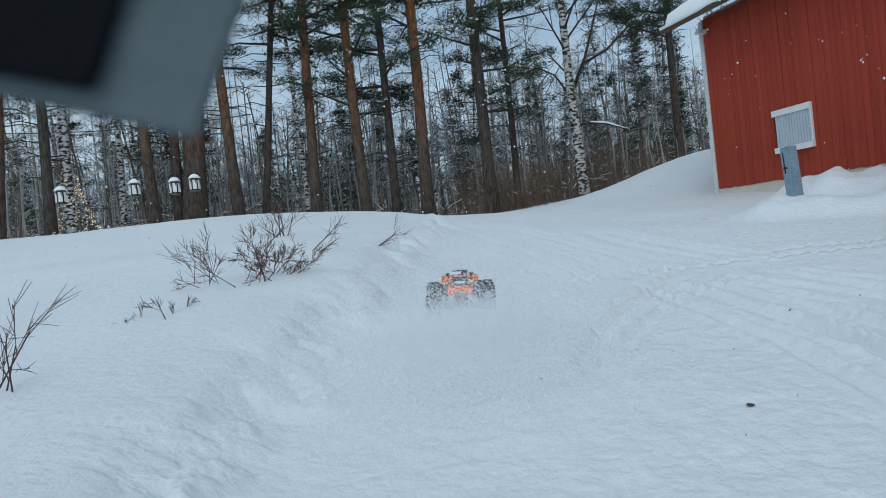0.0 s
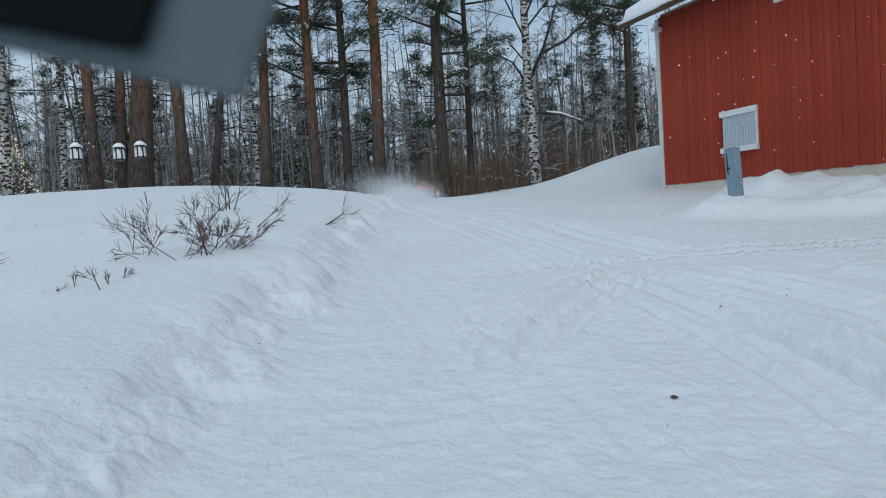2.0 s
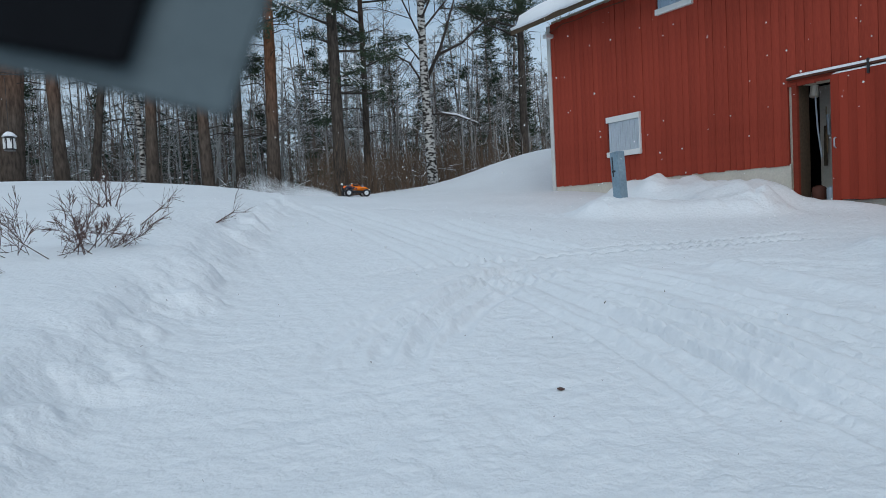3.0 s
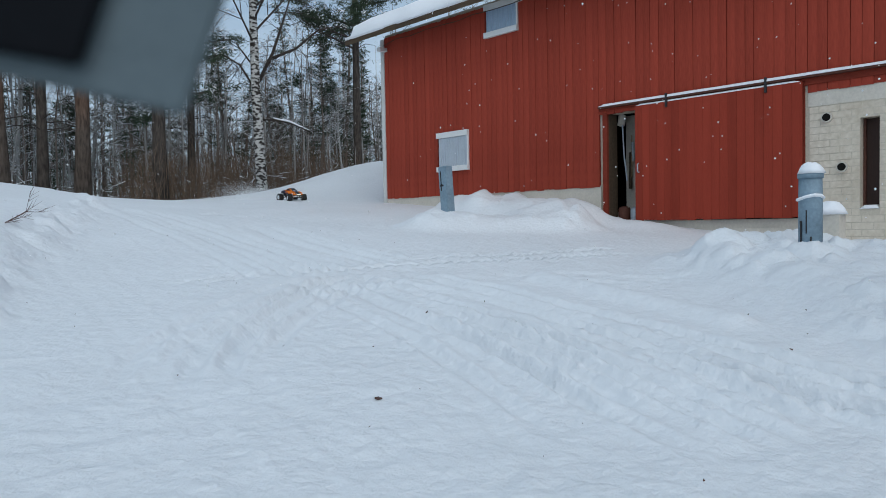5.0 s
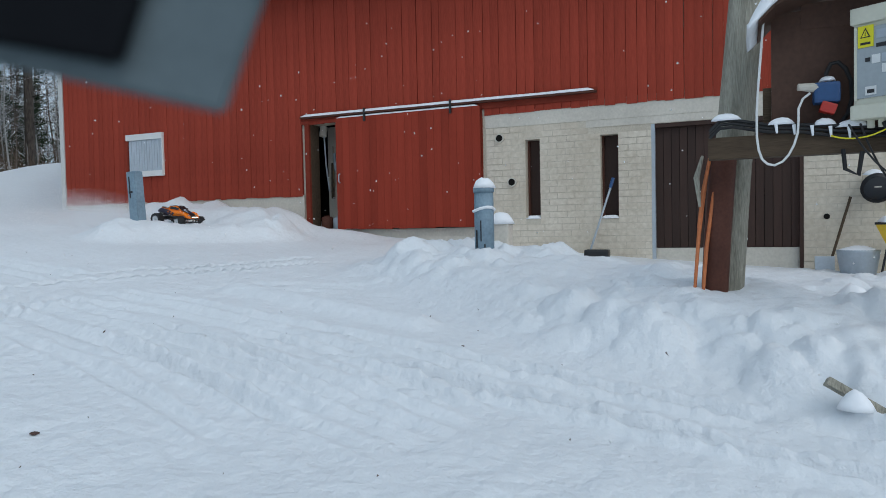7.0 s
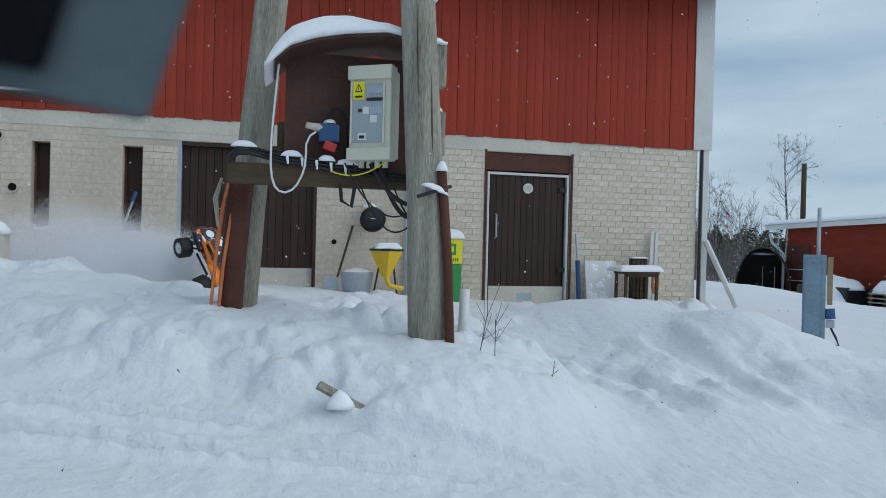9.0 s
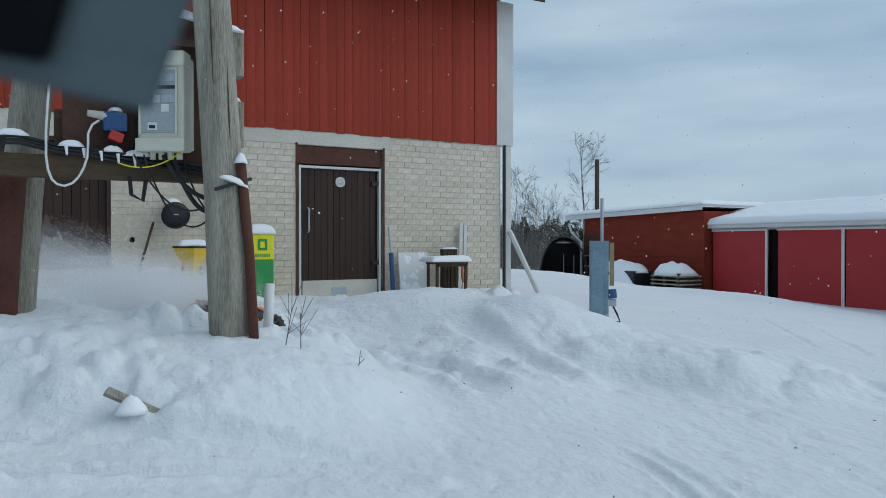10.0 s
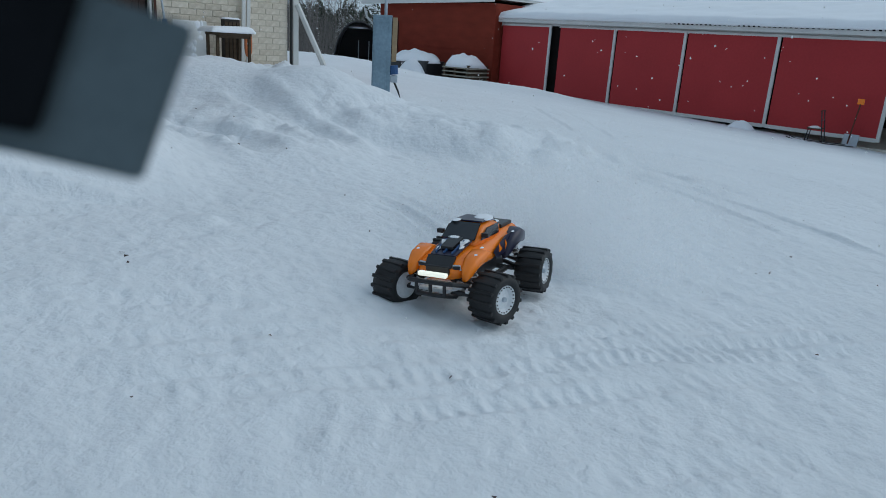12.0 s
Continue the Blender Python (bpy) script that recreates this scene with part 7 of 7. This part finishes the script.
    for yy in (-0.06, 0.0, 0.06):
        part("bumper_post", T([(0.365, yy, 0.115), (0.366, yy, 0.168)], 0.007, 6), M_BLACKPL, bump)
    part("light_bar", B(0.335, -0.06, 0.182, 0.358, 0.06, 0.200, None, 0.005), M_LAMP, bump, "bright white light bar")
    part("rear_bumper", T([(-0.30, -0.12, 0.15), (-0.36, -0.08, 0.16), (-0.36, 0.08, 0.16), (-0.30, 0.12, 0.15)], 0.010, 8), M_BLACKPL, t)
    part("wheelie_bar", B(-0.38, -0.05, 0.17, -0.33, 0.05, 0.24, None, 0.01), M_BLACKPL, t)
    part("skid_snow", mound(0.10, 0.09, 0.05, 2), M_SNOWCAP, t, "packed snow", True).matrix_basis = pose(0.24, 0, 0.12)
    part("skid_plate", B(0.25, -0.065, 0.085, 0.352, 0.065, 0.10, pose(0, 0, 0, 0, -6, 0), 0.006), M_RIM, t, "snow-caked pale skid plate")
    for yy in (-0.12, 0.12):
        part("hub_snow", mound(0.035, 0.03, 0.03, 8 + yy), M_SNOWCAP, t, "", True).matrix_basis = pose(0.24, yy, 0.11)
    wheels = []
    for xx in (0.235, -0.235):
        for s in (1, -1):
            part("arm", T([(xx + 0.05, s * 0.05, 0.11), (xx, s * 0.175, 0.095)], 0.010, 6), M_BLACKPL, t)
            part("arm", T([(xx - 0.05, s * 0.05, 0.11), (xx, s * 0.175, 0.095)], 0.010, 6), M_BLACKPL, t)
            part("arm", T([(xx, s * 0.05, 0.155), (xx, s * 0.175, 0.125)], 0.007, 6), M_BLACKPL, t)
            shock = part("shock", T([(xx - 0.02, s * 0.14, 0.115), (xx - 0.03, s * 0.085, 0.225)], 0.011, 8), M_BLACKPL, t, "coil spring shock")
            part("spring", T([(xx - 0.02 - 0.01 * i / 40 + 0.019 * math.cos(i * 1.05), s * (0.14 - 0.055 * i / 40) + 0.019 * math.sin(i * 1.05), 0.115 + 0.11 * i / 40) for i in range(41)], 0.0035, 5), M_RIM, shock)
            w = new("wheel")
            w.parent = t
            w.location = (xx, s * 0.215, 0.10)
            tagged(w, "paddle-tread wheel with white dished rim")
            bm = bmesh.new()
            prof = [(-0.050, 0.055), (-0.060, 0.066), (-0.062, 0.082), (-0.052, 0.093), (-0.02, 0.0965), (0.02, 0.0965), (0.052, 0.093), (0.062, 0.082), (0.060, 0.066), (0.050, 0.055)]
            rings = [[bm.verts.new((r * math.cos(2 * math.pi * k / 36), yy, r * math.sin(2 * math.pi * k / 36))) for k in range(36)] for yy, r in prof]
            for a, b in zip(rings, rings[1:] + rings[:1]):
                for k in range(36):
                    bm.faces.new((a[k], a[(k + 1) % 36], b[(k + 1) % 36], b[k]))
            bmesh.ops.recalc_face_normals(bm, faces=bm.faces)
            tyre = part("tyre", bm, M_BLACK, w, "black rubber paddle tyre", True)
            bm = bmesh.new()
            for k in range(15):
                m = Matrix.Rotation(2 * math.pi * k / 15, 4, "Y")
                box(bm, 0.082, -0.058, -0.0075, 0.1005, 0.058, 0.0075, m, 0.003)
            part("tread", bm, M_BLACK, w)
            bm = bmesh.new()
            pr = [(0.0, 0.044), (0.016, 0.042), (0.040, 0.038), (0.048, 0.050), (0.057, 0.055), (0.057, -0.05), (0.0, -0.05)]
            rr = [[bm.verts.new((max(r, 0.001) * math.cos(2 * math.pi * k / 24), s * yy, max(r, 0.001) * math.sin(2 * math.pi * k / 24))) for k in range(24)] for r, yy in pr]
            for a, b in zip(rr, rr[1:]):
                for k in range(24):
                    bm.faces.new((a[k], a[(k + 1) % 24], b[(k + 1) % 24], b[k]))
            bmesh.ops.recalc_face_normals(bm, faces=bm.faces)
            part("rim", bm, M_RIM, w, "white snow-packed rim")
            part("hub_nut", T([(0, s * 0.03, 0), (0, s * 0.054, 0)], 0.010, 6), M_METAL, w)
            bm = bmesh.new()
            for k in range(20):
                box(bm, 0.0485, s * 0.0525 - 0.003, -0.0022, 0.0525, s * 0.0525 + 0.003, 0.0022, Matrix.Rotation(2 * math.pi * k / 20, 4, "Y"))
            part("bead_ring", bm, M_BLACKPL, w)
            wheels.append((w, xx, s))
    for ob in (body, *body.children):
        ob.data.transform(Matrix.Diagonal((0.92, 0.86, 0.93, 1)))
        ob.location = (ob.location.x * 0.92, ob.location.y * 0.86, ob.location.z * 0.93)
    return t, wheels


TRUCK, WHEELS = build_truck()


def cloud(name, n, sx, sy, sz, size, seed, label):
    """A drift of fine snow crumbs hanging in the air."""
    rng = np.random.default_rng(seed)
    p = rng.normal(size=(n, 3)) * (sx, sy, sz)
    p[:, 0] = -np.minimum(rng.gamma(1.6, sx, n) * 0.9, rng.uniform(1.6, 2.4, n)) - 0.28
    grow = 0.55 + 0.6 * np.clip(-p[:, 0] / (2 * sx), 0, 1.5)
    p[:, 1] *= grow
    p[:, 2] = np.minimum(np.abs(p[:, 2]), rng.uniform(1.2, 2.0, n) * sz) * grow + 0.02
    d = rng.normal(size=(n, 3)) * size * rng.uniform(0.4, 1.3, (n, 1))
    tr = Tris()
    tr.blades(p - d * 0.5, p + d * 0.5, size * 0.9, 0, rng)
    ob = tr.build(name, [M_FLAKE])
    return tagged(ob, label, "snow spray", kind="stuff")


SPRAY = cloud("snow_spray", 260000, 0.34, 0.28, 0.25, 0.0052, 3, "powdery snow thrown up by the wheels")
WAKE = cloud("snow_wake", 260000, 0.72, 0.34, 0.34, 0.0056, 4, "thin trail of powdery snow in the air")



def build_plume():
    """A puff of powder that hangs over the bank after the leap."""
    rng = np.random.default_rng(14)
    n = 230000
    knot = rng.integers(0, 26, n)
    mid = np.stack([rng.uniform(-1.3, 1.3, 26), rng.normal(size=26) * 0.25, rng.uniform(0.05, 0.55, 26)], 1)
    p = mid[knot] + rng.normal(size=(n, 3)) * (0.24, 0.20, 0.13)
    p[:, 2] = np.abs(p[:, 2])
    d = rng.normal(size=(n, 3)) * 0.0056 * rng.uniform(0.4, 1.3, (n, 1))
    tr = Tris()
    tr.blades(p - d * 0.5, p + d * 0.5, 0.005, 0, rng)
    return tagged(tr.build("snow_plume", [M_FLAKE]), "billowing powder snow hanging over the bank", "snow spray", kind="stuff")


PLUME = build_plume()


def build_flakes():
    """Snow that falls through the air of the yard."""
    rng = np.random.default_rng(8)
    obs = []
    for k in range(3):
        n = 3000
        a, r = rng.uniform(0, 2 * np.pi, n), 13 * np.sqrt(rng.uniform(0.02, 1, n))
        p = np.stack([r * np.cos(a), r * np.sin(a), rng.uniform(-1, 19, n)], 1)
        s = rng.uniform(0.0035, 0.0095, n) * np.clip(0.35 + r / 8, 0.4, 1.5)
        tip = np.array([(1, 0, 0), (0, 1, 0), (-1, 0, 0), (0, -1, 0), (0, 0, 1), (0, 0, -1)], float)
        side = np.array([(0, 1, 4), (1, 2, 4), (2, 3, 4), (3, 0, 4), (1, 0, 5), (2, 1, 5), (3, 2, 5), (0, 3, 5)])
        v = p[:, None, :] + tip[None] * (s[:, None, None] * rng.uniform(0.7, 1.3, (n, 6, 1)))
        tris = (side[None] + 6 * np.arange(n)[:, None, None]).reshape(-1, 3)
        ob = mesh_from("falling_snow", v.reshape(-1, 3), tris, [M_FLAKE], smooth=True)
        obs.append(tagged(ob, "sparse snowflakes drifting down", "snowflakes", kind="stuff"))
    return obs


FLAKES = build_flakes()


# ---- the cap's peak before the lens ----
def build_peak():
    f, d = 784 / math.tan(radians(64.2 / 2)), 0.125
    t = thing("cap_peak", 0, 0, 0, "dark grey stiff cap peak hanging before the lens", "cap peak")

    def at(x, y, k=1.0):
        return Vector(((x - 784) / f * d * k, -(y - 441) / f * d * k, -d * k))
    for name, pts, k, m, lab in (("brim", ((345, 245), (440, -30), (-260, -260), (-260, 112)), 1.0, M_PEAK, "grey fabric brim"), ("underside", ((160, 158), (262, -170), (-260, -260), (-260, 85)), 0.97, M_PEAKDARK, "underside with its shade painted black")):
        bm = bmesh.new()
        v = [bm.verts.new(at(x, y, k)) for x, y in pts]
        w = [bm.verts.new(at(x, y, k) + Vector((0, 0, -0.002))) for x, y in pts]
        bm.faces.new(v), bm.faces.new(w[::-1])
        for i in range(4):
            bm.faces.new((v[i], v[(i + 1) % 4], w[(i + 1) % 4], w[i]))
        bmesh.ops.recalc_face_normals(bm, faces=bm.faces)
        bmesh.ops.bevel(bm, geom=list(bm.edges), offset=0.0008, segments=2, affect="EDGES")
        part(name, bm, m, t, lab)
    return t, f, d


M_PEAK = mat("grey_fabric", (0.108, 0.138, 0.152), 0.9, 0.15, 60, 700, spec=0.1)
# near black paints the shade under the peak; the brim's lit edges stay grey
M_PEAKDARK = mat("shaded_fabric", (0.008, 0.009, 0.011), 0.9, 0.2, 60, 700, spec=0.05)
PEAK, PEAK_F, PEAK_D = build_peak()


# ---- movement ----
# seconds, x, y, height over the snow, heading, nose down, lean
DRIVE = (
    (0.0, 1.85, 5.8, 0.02, 70, -4, 3), (0.5, 2.75, 8.4, 0.0, 70, 0, 0), (1.0, 3.62, 11.0, 0.05, 66, -5, 0), (1.5, 4.6, 13.0, 0.02, 62, 0, 0),
    (2.0, 6.2, 16.8, 0.0, 48, 0, 0), (2.5, 7.0, 17.1, 0.0, 5, 0, 0), (3.0, 7.4, 17.4, 0.0, -12, 0, 0), (3.5, 8.0, 17.8, 0.0, -25, 0, 0),
    (4.4, 9.6, 17.6, 0.0, -60, 0, 0), (5.5, 10.3, 15.5, 0.0, -108, 0, 0), (6.0, 10.1, 14.0, 0.0, -112, 0, 0), (6.5, 9.0, 10.5, 0.0, -104, 0, 0),
    (6.7, 9.0, 9.75, 0.0, -98, 0, 0), (7.5, 9.15, 6.9, 0.0, -88, 0, 0), (8.3, 9.25, 4.4, 0.0, -92, -4, 0), (8.5, 8.95, 3.0, 0.10, -102, -14, 0),
    (8.8, 8.1, 1.63, 0.24, -128, 18, 8), (9.0, 7.66, 0.67, 0.30, -135, 52, 12), (9.3, 7.05, -0.15, 0.05, -150, 12, 0), (9.5, 6.95, -0.32, -0.14, -160, 0, 0),
    (9.8, 6.4, -1.02, 0.0, -158, -3, -5), (10.0, 5.72, -1.2, 0.0, -140, 0, 0), (10.3, 5.05, -1.60, 0.0, -126, 4, 0), (10.5, 4.77, -1.98, -0.02, -120, 0, -3),
    (10.8, 4.42, -2.48, 0.0, -144, 0, 0), (11.0, 4.10, -2.79, 0.0, -162, 0, -3), (11.3, 3.35, -2.88, 0.02, -187, 0, 0), (11.5, 2.83, -2.81, 0.0, -203, 0, 0),
    (11.8, 2.06, -2.36, 0.0, -232, 0, 4), (12.0, 1.592, -2.14, 0.0, -250, 2, 4))
# where the peak's corner hangs in the view
PEAK_AT = ((0.0, 338, 228), (0.5, 420, 150), (1.0, 342, 105), (1.5, 392, 158), (2.0, 420, 160), (2.5, 395, 140), (3.0, 395, 190), (3.5, 390, 200), (5.5, 292, 182), (6.0, 375, 160), (6.5, 345, 155), (6.7, 380, 180),
           (8.3, 420, 200), (8.5, 325, 205), (9.0, 248, 196), (9.5, 240, 204), (10.0, 258, 180), (10.5, 312, 222), (11.0, 195, 215), (11.5, 200, 302), (12.0, 240, 303))


def motions():
    rows, spray, wake = [], [], []
    for t, x, y, up, head, nose, lean in DRIVE:
        c, s = math.cos(radians(head)), math.sin(radians(head))
        f, b = hz(x + 0.24 * c, y + 0.24 * s), hz(x - 0.24 * c, y - 0.24 * s)
        tilt = -math.degrees(math.atan2(f - b, 0.48)) * (1 if up < 0.08 else 0)
        z = (f + b) / 2 - 0.012 + up
        rows.append((t, pose(x, y, z, lean, nose + max(-14, min(14, tilt)), head)))
        low = float(height(np.array([x]), np.array([y]), False)[0])
        sink = np.interp(t, (0, 0.5, 1.0, 2.2, 6.9, 8.2, 10.8, 11.4, 12), (0.34, 0.14, 0.30, 0.30, 0.28, -0.22, -0.06, 0.08, 0.20))
        ahead = np.interp(t, (8.7, 9.2, 9.9, 10.3), (0.0, 0.55, 0.55, 0.0)) - 0.2
        spray.append((t, pose(x + ahead * c, y + ahead * s, low - sink, 0, -6, head)))
        wake.append((t, pose(x - 0.3 * c, y - 0.3 * s, low - sink - np.interp(t, (10.8, 12), (0.05, 0.22)), 0, 0, head)))
    walk(TRUCK, rows)
    walk(SPRAY, spray)
    walk(WAKE, wake)
    low = float(height(np.array([8.5]), np.array([2.3]), False)[0])
    walk(PLUME, [(t, pose(x, y, low + up, 0, 0, 60)) for t, x, y, up in ((0.0, 9.0, 3.2, -2.0), (7.6, 9.0, 3.2, -1.6), (8.5, 8.9, 3.0, -0.45), (9.0, 8.5, 2.3, 0.02), (9.5, 8.45, 2.1, 0.0), (10.2, 8.4, 2.0, -0.35), (12.0, 8.4, 1.9, -2.0))])
    for w, xx, s in WHEELS:
        spin = []
        for i in range(121):
            t = i / 10
            steer = (14 if t < 2 else -16 if t < 9 else 16 if t < 10.6 else -18) if xx > 0 else 0
            spin.append((t, pose(xx, s * 0.215, 0.10, 0, 0, steer) @ pose(0, 0, 0, 0, (i * 64) % 360, 0)))
        walk(w, spin)
    for k, ob in enumerate(FLAKES):
        walk(ob, [(0.0, pose(0, 0, 0)), (6.0, pose(0.3 * k - 0.3, -0.2, -5.0 - 0.7 * k, 0, 0, 4)), (12.0, pose(0.4, 0.3 * k - 0.3, -10.0 - 1.4 * k, 0, 0, -3))])
    peak = []
    ts = [p[0] for p in PEAK_AT]
    for i in range(121):
        t = i / 10
        scene.frame_set(frame(t))
        cx, cy = np.interp(t, ts, [p[1] for p in PEAK_AT]), np.interp(t, ts, [p[2] for p in PEAK_AT])
        m = cam.matrix_world @ pose((cx - 338) / PEAK_F * PEAK_D, -(cy - 228) / PEAK_F * PEAK_D, 0)
        peak.append((t, m.copy()))
    walk(PEAK, peak)
    scene.frame_set(1)


motions()
